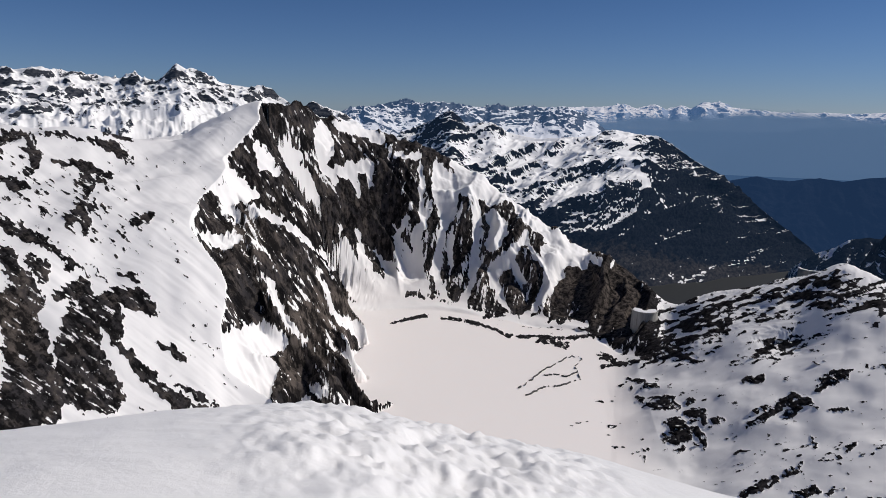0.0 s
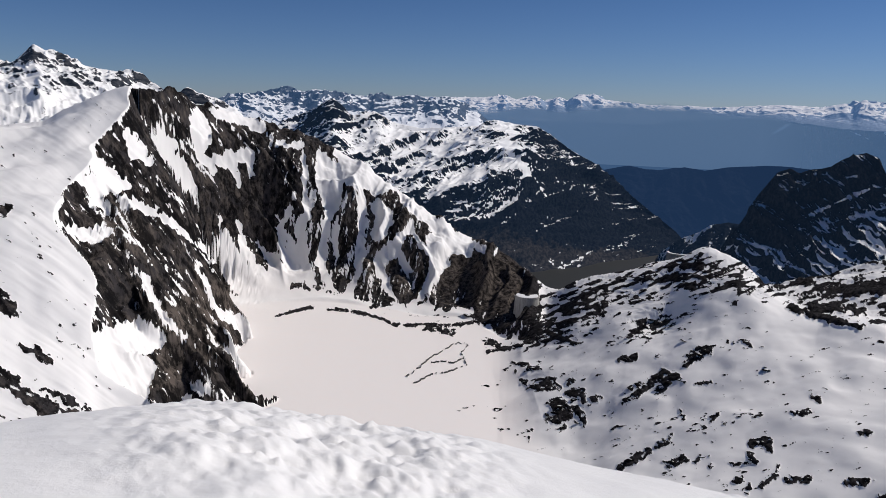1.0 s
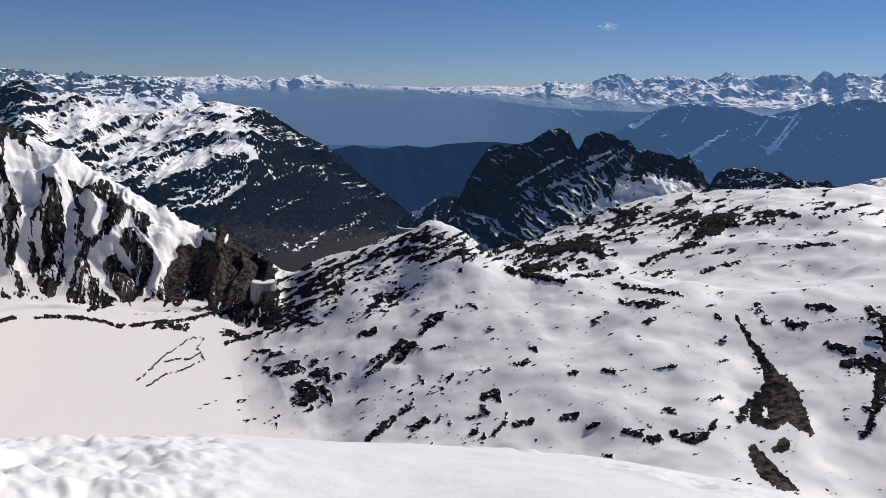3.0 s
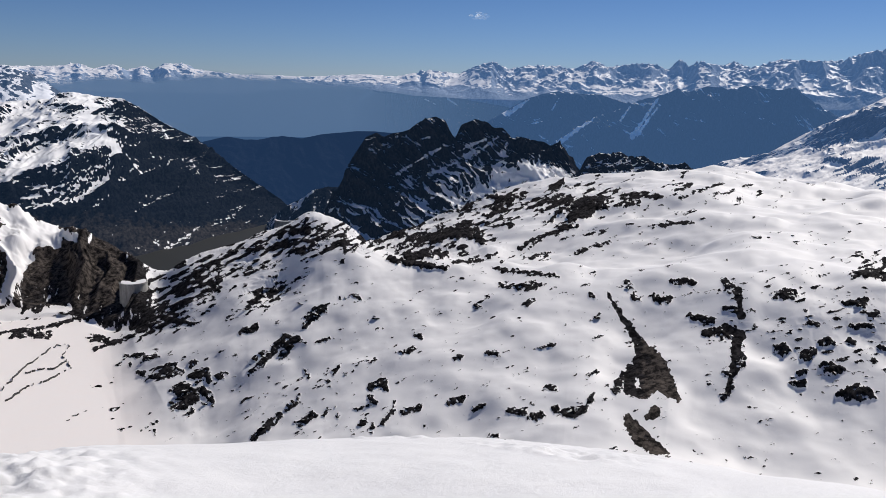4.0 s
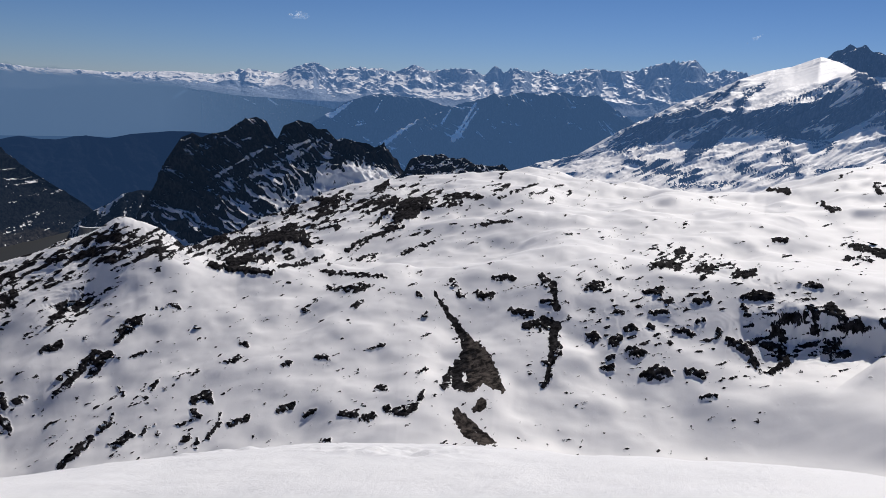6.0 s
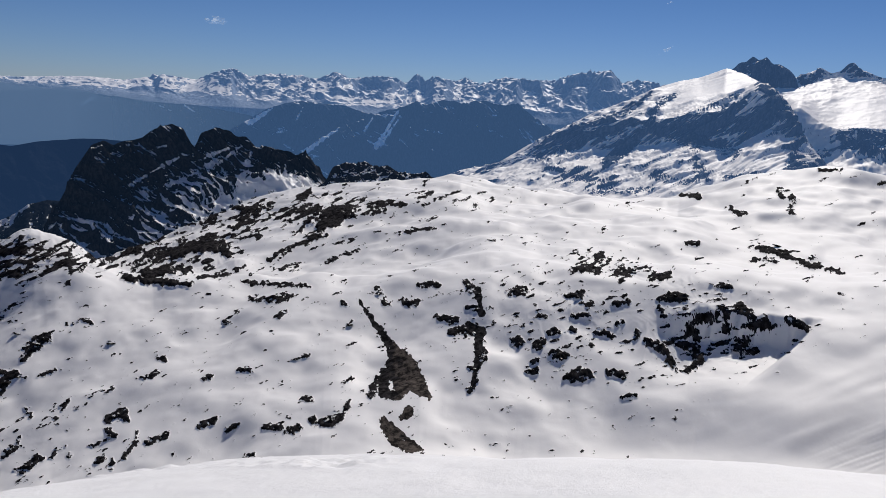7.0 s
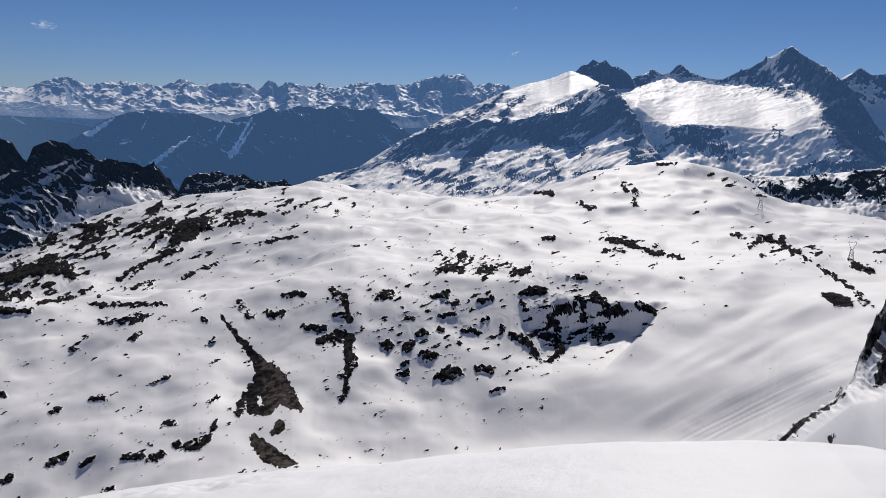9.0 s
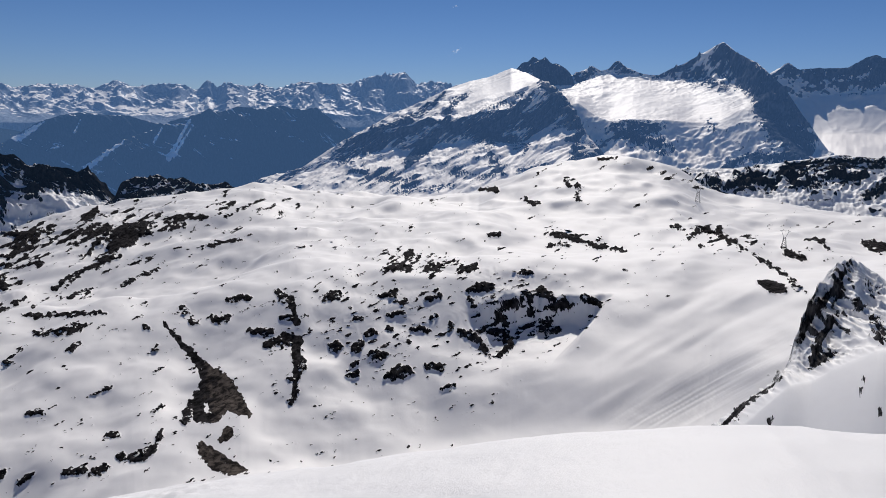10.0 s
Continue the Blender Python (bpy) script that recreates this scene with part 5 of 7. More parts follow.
def relief(name, lines, rows, material, bands, jag=0.1, contrast=0.5, sizes=(160, 45), heights=(30, 10), skew=0.3, length=1.6, seed=0, step=0.07, share=0.4,
           calm=(), spots=(), streaks=(), blur=0.3, earth=(), dash=(9, 32), blob=0.5, bare=(), fray=1.0, smooth=0.55, streak_depth=1.2, rim=0.0):
    """A mountain lofted from its foot to its crest through lines, each (bearing, distance, elevation), with rows of faces between them.
    bands: how rough each line is, foot to crest; share: how much of it is rock, where it is steep and on the ribs."""
    az = np.arange(lines[-1][0][0], lines[-1][-1][0] + step, step)
    R = np.array([along(az, ln, 1, 0.6) for ln in lines])
    E = np.array([along(az, ln, 2, blur if k < len(lines) - 1 else 0.08) for k, ln in enumerate(lines)])
    teeth = R[-1] * np.radians((fbm(az / 0.8, az * 0, 5, seed + 3, 0.65) - 0.5) * 2 * jag)
    Z = EYE + R * np.tan(np.radians(E))
    R = np.vstack([R, R[-1:] + 60, R[-1:] + 240])
    Z = np.vstack([Z, Z[-1:] - 40, Z[-1:] - 330])
    rough = list(bands) + [bands[-1] * 0.2, 0]
    rr, z, am = [], [], []
    for k, n in enumerate(list(rows) + [3, 4]):
        t = np.linspace(0, 1, n, endpoint=False)[:, None]
        lo, hi = max(k - 1, 0), min(k + 2, len(R) - 1)
        soft = t * t * (3 - 2 * t) * 0.35 + t * 0.65
        rr.append(R[k] + (R[k + 1] - R[k]) * t)
        crest = t ** 4 if k == len(lines) - 2 else 1 - t if k == len(lines) - 1 else 0 * t
        z.append(Z[k] + (Z[k + 1] - Z[k]) * soft + teeth * crest)
        am.append(rough[k] + (rough[k + 1] - rough[k]) * t + 0 * R[k])
    rr, z, am = np.vstack(rr + [R[-1:]]), np.vstack(z + [Z[-1:]]), np.vstack(am + [0 * R[-1:]])
    A = np.broadcast_to(az[None, :], z.shape)
    s = A * radians(1) * float(np.mean(R))
    down = -z * 1.0 - (rr - R[0]) * 0.8
    for a, e, wa, he, lean, f in calm:
        el = np.degrees(np.arctan2(z - EYE, rr))
        am = am * (1 - f * np.clip(patches(A, el, [(a, e, wa, he, lean, 1.0)]), 0, 1))
    if len(bare):
        # snow between the bands of rock lies smooth
        am = am * (smooth + (1 - smooth) * np.clip(swath(A, np.degrees(np.arctan2(z - EYE, rr)), bare) / 0.5 + 1, 0, 1))
    warp = (fbm(s / sizes[0] / 1.4, down / sizes[0] / 1.4, 3, seed + 13) - 0.5) * 1.5
    n1 = craggy((s + skew * down) / sizes[0] + warp * 0.6, down / (sizes[0] * length) + warp * 0.4, 3, seed)
    n2 = craggy((s + skew * down) / sizes[1] + warp, down / (sizes[1] * length) + warp * 0.7, 4, seed + 31, 0.6)
    d1, d2 = am * (n1 - 0.5) * heights[0], am * (n2 - 0.45) * heights[1] * 2
    top = np.clip((sum(rows) - np.arange(len(z))[:, None]) / 8.0, 0, 1)
    top = np.where(np.arange(len(z))[:, None] <= sum(rows), top, 0)
    tr, tz = np.gradient(rr, axis=0), np.gradient(z, axis=0)
    ln = np.hypot(tr, tz) + 1e-6
    out, up = np.clip(tz / ln, -1, 1), np.clip(tr / ln, 0, 1)
    q, h = rr - (d1 + 0.35 * d2) * top * out, z + (d1 + 0.35 * d2) * top * up
    steep = steepness(q * np.sin(np.radians(A)), q * np.cos(np.radians(A)), h)
    rr, z = rr - (d1 + d2) * top * out, z + (d1 + d2) * top * up
    x, y = rr * np.sin(np.radians(A)), rr * np.cos(np.radians(A))
    el = np.degrees(np.arctan2(z - EYE, rr))
    small = fbm((s + skew * down) / dash[0] + warp, down / dash[1], 4, seed + 23, 0.6)
    score = steep / 34 + ((n1 - 0.5) * blob + (n2 - 0.45) * blob + (small - 0.5) * 1.3) * contrast
    show = 0.5 + score - np.quantile(score[:sum(rows)], 1 - share) + patches(A, el, spots)
    show = show + rim * np.clip(1.4 - np.abs(np.arange(len(z))[:, None] - sum(rows)) / 6.0, 0, 1)
    if len(streaks):
        show = show - np.clip(strip_field(A, el, streaks, (small - 0.5) * 3) + 0.3, 0, 1) * streak_depth
    if len(bare):
        # rock in bands whose edges run out in ribs
        edge = swath(A + (small - 0.5) * 0.5 * fray + (n2 - 0.45) * 0.3 * fray, el + (small - 0.5) * 1.0 * fray + (n2 - 0.45) * 0.4 * fray, bare)
        show = np.maximum(show, -0.35 + 1.2 * np.clip(edge / 0.16 + 0.6, 0, 1) + (small - 0.5) * 1.1 + (n2 - 0.45) * 0.5)
    return sheet(name, x, y, z, {"rock": show, "earth": patches(A, el, earth)}, material)


def far_range(crest, r0, r1, e_foot, material, size=130, share=0.3, seed=0, step=0.055, rows=110, dark=()):
    """A distant range of many peaks one behind another between the distances r0 and r1, whose skyline follows crest, (bearing, elevation)."""
    az = np.arange(crest[0][0], crest[-1][0] + step, step)
    t = np.linspace(0, 1, rows)[:, None]
    r = r0 + (r1 - r0) * t
    A, Rr = np.broadcast_to(az[None, :], (rows, len(az))), np.broadcast_to(r, (rows, len(az)))
    s = A * radians(1) * r1
    z_foot, zc = EYE + r0 * math.tan(radians(e_foot)), EYE + r1 * np.tan(np.radians(along(az, crest, 1, 0.05)))[None, :]
    bend = (fbm(s / size / 1.6, Rr / size / 1.6, 3, seed + 3) - 0.5) * 1.4
    n = craggy(s / size + bend, Rr / size * 0.8 + bend * 0.7, 4, seed, 0.42)
    ribs = craggy((s + 0.5 * Rr) / (size * 0.3) + bend * 2, (Rr - 0.5 * s) / (size * 0.3) + bend, 3, seed + 11, 0.45)
    z = z_foot + (zc - z_foot) * t ** 0.9 * (0.66 + 0.34 * n + 0.07 * (ribs - 0.4))
    # lift the ground so that the skyline comes out right
    top = np.tan(np.radians(along(az, crest, 1, 0.05))) - ((z - EYE) / Rr).max(0)
    soft = np.convolve(np.pad(top, 6, mode="edge"), np.hanning(15)[1:-1] / np.hanning(15).sum(), "valid")
    z = z + soft[None, :] * Rr * np.clip(t * 1.6, 0, 1)
    x, y = Rr * np.sin(np.radians(A)), Rr * np.cos(np.radians(A))
    el = np.degrees(np.arctan2(z - EYE, Rr))
    steep = steepness(x, y, z)
    score = steep / 24 + (fbm(s / 22, Rr / 22, 4, seed + 23, 0.6) - 0.5) * 1.1
    show = 0.5 + score - np.quantile(score, 1 - share) + patches(A, el, dark)
    x, y, z, show = np.vstack([x[:1], x]), np.vstack([y[:1], y]), np.vstack([z[:1] - 160, z]), np.vstack([show[:1], show])
    behind = np.linspace(0.1, 1, 4)[:, None]
    x, y = [np.vstack([v, v[-1:] * (1 + behind * 0.012)]) for v in (x, y)]
    z, show = np.vstack([z, z[-1:] - behind * 260]), np.vstack([show, np.repeat(show[-1:], 4, 0)])
    return sheet("backdrop", x, y, z, {"rock": show}, material)


def mountain(label, *a, **k):
    return tagged(massif("mountain", *a, **k), label, "mountain")


def backdrop(label, *a, **k):
    return tagged(massif("backdrop", *a, **k), label, "mountain range", kind="structure")


tagged(relief("mountain", [
    [(-40, 1750, -6), (-4, 1750, -7)],
    [(-40, 2150, -1.8), (-28, 2150, -1.0), (-20, 2150, -0.4), (-12, 2150, -1.6), (-4, 2150, -5.5)],
    [(-40, 2500, 1.5), (-33, 2500, 1.8), (-30.5, 2500, 2.0), (-28.1, 2500, 2.4), (-26.9, 2500, 1.9), (-25.2, 2500, 1.5), (-23.5, 2500, 1.6), (-22.3, 2460, 2.15), (-21.4, 2460, 1.5), (-20.9, 2450, 1.6), (-19.6, 2420, 2.9), (-18.2, 2430, 2.1), (-16.2, 2450, 1.5),
     (-14.6, 2460, 1.3), (-13, 2450, 1.1), (-11.4, 2400, 0), (-9.7, 2400, -0.1), (-8, 2400, -0.3), (-6.4, 2400, -1.3), (-4, 2400, -4.5)]],
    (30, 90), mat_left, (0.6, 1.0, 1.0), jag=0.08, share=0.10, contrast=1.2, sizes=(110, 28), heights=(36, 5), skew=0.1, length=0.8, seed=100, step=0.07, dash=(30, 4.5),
    spots=[(-19.6, 2.3, 0.8, 0.5, 0, 0.35), (-22.6, 1.5, 1.2, 0.3, -10, 0.3), (-29, 0.3, 3.0, 0.8, -15, 0.2), (-20, -0.6, 4.0, 0.7, 0, -0.4), (-12, 0.2, 1.5, 0.8, -35, 0.6), (-24, 0.6, 3, 0.3, -5, 0.15)]),
    "snowy massif with banded grey cliffs and a pyramid summit", "mountain")
WOODED_MOUNTAIN_FOOT = [(-9, 2500, -14.7), (10, 2600, -14.2), (15, 2700, -13.7), (20, 2860, -13.0), (24, 3050, -12.2), (30, 3400, -11.4)]
WOODED_MOUNTAIN_SHOULDER = [(-9, 2700, -7), (2, 2760, -6.6), (8, 2800, -6.9), (12, 2850, -6.4), (14.5, 3000, -4.6), (16, 3150, -3.6), (18, 3250, -4.9), (20.6, 3350, -6.3), (24.4, 3450, -8.6), (28.4, 3550, -11), (30, 3600, -12)]
WOODED_MOUNTAIN_CREST = [(-9, 3250, -4), (-6.4, 3250, -1.6), (-3.8, 3250, -2.3), (-1.8, 3250, -1.3), (0.5, 3150, -0.1), (1.9, 3250, -1.4), (3.6, 3250, -1.0), (4.9, 3250, -1.8), (7.1, 3250, -2.2), (9.2, 3250, -2.1), (11.7, 3280, -1.9), (12.9, 3300, -1.5), (14.6, 3330, -1.7), (16, 3350, -1.8),
     (17.5, 3380, -2.7), (19.1, 3420, -3.8), (20.6, 3450, -4.5), (22, 3480, -5.7), (24.4, 3530, -7.5), (26.7, 3580, -9.1), (28.4, 3620, -10.8), (30, 3650, -12)]
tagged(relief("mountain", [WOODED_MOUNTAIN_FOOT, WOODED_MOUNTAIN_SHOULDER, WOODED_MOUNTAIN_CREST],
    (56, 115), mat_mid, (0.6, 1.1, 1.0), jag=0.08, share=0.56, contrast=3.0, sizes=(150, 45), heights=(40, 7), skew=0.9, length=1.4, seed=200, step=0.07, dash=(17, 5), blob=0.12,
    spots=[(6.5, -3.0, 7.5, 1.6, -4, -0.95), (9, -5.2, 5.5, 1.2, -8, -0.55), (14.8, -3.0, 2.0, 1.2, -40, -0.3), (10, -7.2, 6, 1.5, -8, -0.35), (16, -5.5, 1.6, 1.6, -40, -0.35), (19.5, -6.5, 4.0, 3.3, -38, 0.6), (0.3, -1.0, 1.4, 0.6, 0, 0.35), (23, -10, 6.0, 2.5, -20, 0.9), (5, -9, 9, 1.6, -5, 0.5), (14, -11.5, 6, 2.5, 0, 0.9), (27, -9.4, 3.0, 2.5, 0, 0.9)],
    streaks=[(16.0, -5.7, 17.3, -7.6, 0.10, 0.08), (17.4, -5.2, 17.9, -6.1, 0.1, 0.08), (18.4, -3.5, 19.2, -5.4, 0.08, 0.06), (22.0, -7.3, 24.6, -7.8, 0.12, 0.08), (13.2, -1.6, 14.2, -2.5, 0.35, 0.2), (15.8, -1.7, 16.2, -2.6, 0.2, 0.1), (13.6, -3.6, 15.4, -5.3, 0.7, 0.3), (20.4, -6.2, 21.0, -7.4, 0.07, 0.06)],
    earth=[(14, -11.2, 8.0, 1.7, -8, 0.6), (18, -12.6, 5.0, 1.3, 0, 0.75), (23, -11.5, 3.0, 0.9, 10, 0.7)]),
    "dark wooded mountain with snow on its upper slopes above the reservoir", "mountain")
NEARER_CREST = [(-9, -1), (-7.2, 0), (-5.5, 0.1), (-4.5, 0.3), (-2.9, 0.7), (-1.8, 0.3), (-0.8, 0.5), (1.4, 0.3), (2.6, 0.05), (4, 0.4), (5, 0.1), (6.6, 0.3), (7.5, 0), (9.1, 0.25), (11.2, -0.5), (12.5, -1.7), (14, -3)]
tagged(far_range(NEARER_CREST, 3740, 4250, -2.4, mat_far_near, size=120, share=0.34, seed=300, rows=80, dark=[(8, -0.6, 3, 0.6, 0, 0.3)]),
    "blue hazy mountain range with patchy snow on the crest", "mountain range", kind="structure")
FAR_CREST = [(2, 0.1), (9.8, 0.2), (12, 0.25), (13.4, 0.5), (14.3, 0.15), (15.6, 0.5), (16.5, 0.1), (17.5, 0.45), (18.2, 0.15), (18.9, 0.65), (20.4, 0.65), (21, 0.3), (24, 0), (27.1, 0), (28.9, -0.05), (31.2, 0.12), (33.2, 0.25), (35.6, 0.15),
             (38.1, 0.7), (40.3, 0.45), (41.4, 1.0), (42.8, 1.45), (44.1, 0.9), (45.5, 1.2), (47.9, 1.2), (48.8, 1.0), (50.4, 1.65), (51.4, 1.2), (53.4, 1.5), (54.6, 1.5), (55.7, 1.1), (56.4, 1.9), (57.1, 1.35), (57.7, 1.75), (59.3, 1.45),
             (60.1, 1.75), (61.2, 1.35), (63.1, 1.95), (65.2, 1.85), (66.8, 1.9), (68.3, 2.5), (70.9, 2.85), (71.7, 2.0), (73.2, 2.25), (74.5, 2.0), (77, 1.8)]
# the low wide dark patches paint haze at the foot as blue rock
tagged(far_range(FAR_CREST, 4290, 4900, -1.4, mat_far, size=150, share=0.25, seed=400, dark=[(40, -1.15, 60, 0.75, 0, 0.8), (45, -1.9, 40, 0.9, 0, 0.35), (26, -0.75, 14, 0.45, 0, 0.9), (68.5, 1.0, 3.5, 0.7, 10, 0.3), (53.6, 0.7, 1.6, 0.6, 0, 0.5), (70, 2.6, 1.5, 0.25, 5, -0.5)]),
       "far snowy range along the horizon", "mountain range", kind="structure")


def haze_sheet():
    """Sheet that glows as painted haze before the far range and fades out upwards."""
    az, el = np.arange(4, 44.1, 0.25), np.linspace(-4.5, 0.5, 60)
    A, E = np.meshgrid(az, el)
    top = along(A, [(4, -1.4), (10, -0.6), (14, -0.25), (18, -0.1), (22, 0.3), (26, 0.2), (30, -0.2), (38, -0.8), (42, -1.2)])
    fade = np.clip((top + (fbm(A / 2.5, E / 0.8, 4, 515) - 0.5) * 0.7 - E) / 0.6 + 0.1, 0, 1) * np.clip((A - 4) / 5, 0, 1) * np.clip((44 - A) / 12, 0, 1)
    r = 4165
    return sheet("backdrop", r * np.sin(np.radians(A)), r * np.cos(np.radians(A)), EYE + r * np.tan(np.radians(E)), {"fade": fade * 0.92}, mat_haze_sheet)


tagged(haze_sheet(), "pale glowing sheet of haze over the distant valley", "haze", kind="structure")
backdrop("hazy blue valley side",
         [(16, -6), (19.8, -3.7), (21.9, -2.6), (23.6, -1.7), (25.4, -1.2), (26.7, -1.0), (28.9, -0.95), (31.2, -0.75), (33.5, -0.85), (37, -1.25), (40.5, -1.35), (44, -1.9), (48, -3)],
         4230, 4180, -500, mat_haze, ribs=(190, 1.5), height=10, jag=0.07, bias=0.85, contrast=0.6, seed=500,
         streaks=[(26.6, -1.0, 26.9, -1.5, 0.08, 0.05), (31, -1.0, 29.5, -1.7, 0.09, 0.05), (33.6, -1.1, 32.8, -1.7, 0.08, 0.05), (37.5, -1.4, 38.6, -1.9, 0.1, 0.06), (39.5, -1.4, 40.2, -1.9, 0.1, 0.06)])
backdrop("wooded hills in the valley in dark blue haze",
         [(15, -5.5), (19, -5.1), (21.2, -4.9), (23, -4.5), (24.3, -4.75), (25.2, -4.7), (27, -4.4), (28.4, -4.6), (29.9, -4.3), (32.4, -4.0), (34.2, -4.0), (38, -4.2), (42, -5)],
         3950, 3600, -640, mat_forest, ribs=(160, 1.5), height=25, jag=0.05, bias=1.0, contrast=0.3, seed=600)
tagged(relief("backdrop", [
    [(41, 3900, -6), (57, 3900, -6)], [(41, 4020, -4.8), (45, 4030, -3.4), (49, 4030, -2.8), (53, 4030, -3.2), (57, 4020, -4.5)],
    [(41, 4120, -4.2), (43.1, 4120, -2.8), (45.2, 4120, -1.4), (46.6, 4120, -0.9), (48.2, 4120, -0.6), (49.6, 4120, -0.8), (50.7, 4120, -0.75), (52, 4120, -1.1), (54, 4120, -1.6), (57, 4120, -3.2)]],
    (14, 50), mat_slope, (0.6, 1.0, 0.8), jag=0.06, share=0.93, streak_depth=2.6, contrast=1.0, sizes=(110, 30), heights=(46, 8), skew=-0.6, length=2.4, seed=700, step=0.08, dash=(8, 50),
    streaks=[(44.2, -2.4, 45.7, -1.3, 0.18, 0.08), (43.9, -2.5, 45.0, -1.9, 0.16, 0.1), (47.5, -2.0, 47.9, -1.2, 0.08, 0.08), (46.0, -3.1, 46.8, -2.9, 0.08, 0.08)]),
    "hazy blue mountain shoulder with snow streaks", "mountain range", kind="structure")
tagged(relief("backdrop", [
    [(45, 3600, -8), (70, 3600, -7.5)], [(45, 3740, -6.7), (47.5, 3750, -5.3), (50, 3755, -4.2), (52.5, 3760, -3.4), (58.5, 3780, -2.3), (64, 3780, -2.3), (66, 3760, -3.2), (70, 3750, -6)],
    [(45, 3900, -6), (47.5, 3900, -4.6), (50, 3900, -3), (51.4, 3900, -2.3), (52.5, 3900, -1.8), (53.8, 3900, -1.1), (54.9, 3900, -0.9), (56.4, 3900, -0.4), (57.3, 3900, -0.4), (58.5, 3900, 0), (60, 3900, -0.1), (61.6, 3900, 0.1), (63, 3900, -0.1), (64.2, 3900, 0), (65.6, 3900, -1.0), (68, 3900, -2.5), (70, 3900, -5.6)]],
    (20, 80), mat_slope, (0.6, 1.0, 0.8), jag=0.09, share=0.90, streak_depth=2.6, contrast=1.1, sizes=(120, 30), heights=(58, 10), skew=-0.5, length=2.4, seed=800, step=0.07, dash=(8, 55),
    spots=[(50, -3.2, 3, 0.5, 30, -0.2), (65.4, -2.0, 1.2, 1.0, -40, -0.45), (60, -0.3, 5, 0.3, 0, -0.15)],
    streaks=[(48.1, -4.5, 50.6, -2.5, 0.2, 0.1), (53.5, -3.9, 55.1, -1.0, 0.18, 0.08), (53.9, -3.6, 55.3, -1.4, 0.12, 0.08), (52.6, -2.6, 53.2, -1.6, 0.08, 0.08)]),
    "broad mountain with snow gullies in dark blue haze", "mountain range", kind="structure")
BLACK_MOUNTAIN_FOOT = [(27, 2100, -15), (34, 2080, -13.5), (40, 2030, -11.0), (46, 1950, -8.6), (51, 1900, -7.8)]
BLACK_MOUNTAIN_SHOULDER = [(27, 2300, -14), (29.7, 2330, -11.2), (30.8, 2350, -9.8), (33, 2360, -8.8), (36, 2370, -7.7), (40, 2370, -6.7), (43, 2350, -6.4), (46.3, 2290, -6.1), (49.2, 2250, -6.7), (51, 2250, -8.6)]
BLACK_MOUNTAIN_CREST = [(27, 2360, -13.5), (29.7, 2400, -10.7), (31.0, 2440, -8.6), (31.6, 2450, -7.5), (32.2, 2470, -6.1), (33.3, 2480, -4.4), (34.1, 2480, -4.1), (34.7, 2480, -4.4), (35.8, 2480, -4.0), (36.6, 2470, -3.8), (37.2, 2470, -3.3), (38, 2460, -2.9), (38.6, 2460, -2.8),
     (39.4, 2450, -3.1), (39.9, 2450, -4.1), (40.2, 2440, -4.3), (40.6, 2440, -3.3), (41.7, 2430, -2.9), (42.7, 2430, -3.1), (43.1, 2420, -3.5), (43.8, 2420, -3.5), (44.5, 2410, -4.2), (45.7, 2400, -4.3), (46.8, 2390, -4.4), (48, 2370, -5.0), (48.5, 2360, -4.7), (49.4, 2350, -6.2), (51, 2340, -8.3)]
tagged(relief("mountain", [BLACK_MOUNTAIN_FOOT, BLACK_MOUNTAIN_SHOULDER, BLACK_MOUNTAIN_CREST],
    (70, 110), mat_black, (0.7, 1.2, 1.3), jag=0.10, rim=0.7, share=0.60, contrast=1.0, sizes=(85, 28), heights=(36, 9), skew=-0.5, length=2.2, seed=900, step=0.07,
    spots=[(45.6, -6.9, 1.6, 0.7, 0, -0.8), (33.5, -8, 3.0, 3.0, 0, 0.5), (38, -4.2, 4, 1.0, -5, 0.4), (46.5, -4.9, 2.5, 0.6, -15, 0.5), (41, -8.6, 5.5, 1.5, 16, -0.3), (46.5, -7.2, 2.4, 0.8, 0, -0.4)],
    streaks=[(35.7, -7.2, 39.4, -4.9, 0.14, 0.12), (40.0, -5.5, 42.5, -4.4, 0.16, 0.14), (41.4, -5.9, 43.4, -4.2, 0.14, 0.1), (43.2, -7.3, 44.2, -4.6, 0.40, 0.08), (40.0, -6.2, 41.9, -5.3, 0.25, 0.25), (38.2, -7.1, 39.2, -6.9, 0.22, 0.22), (46.6, -6.4, 46.7, -5.5, 0.14, 0.08), (37.3, -4.6, 38.2, -4.3, 0.08, 0.1), (35.4, -4.6, 35.9, -4.2, 0.06, 0.06)]),
    "jagged black rock mountain with snow ledges", "mountain")
tagged(relief("mountain", [
    [(48.5, 2000, -8.5), (60, 2000, -8)], [(48.5, 2080, -7.7), (52, 2080, -6.4), (56, 2080, -6.6), (60, 2080, -7.3)],
    [(48.5, 2150, -7.5), (49.8, 2150, -6.5), (50.3, 2150, -5.5), (51.2, 2150, -5.1), (52.0, 2150, -5.2), (52.7, 2150, -4.9), (53.6, 2150, -5.4), (54.4, 2150, -5.2), (55.3, 2150, -5.8), (57.4, 2150, -5.6), (60, 2150, -7)]],
    (20, 50), mat_black, (0.4, 1.2, 1.0), jag=0.12, rim=0.4, share=0.48, contrast=1.0, sizes=(45, 14), heights=(16, 5), skew=0.2, length=1.2, seed=1000, step=0.07, dash=(14, 7)),
    "small dark rocky top rising from the snow plateau", "mountain")
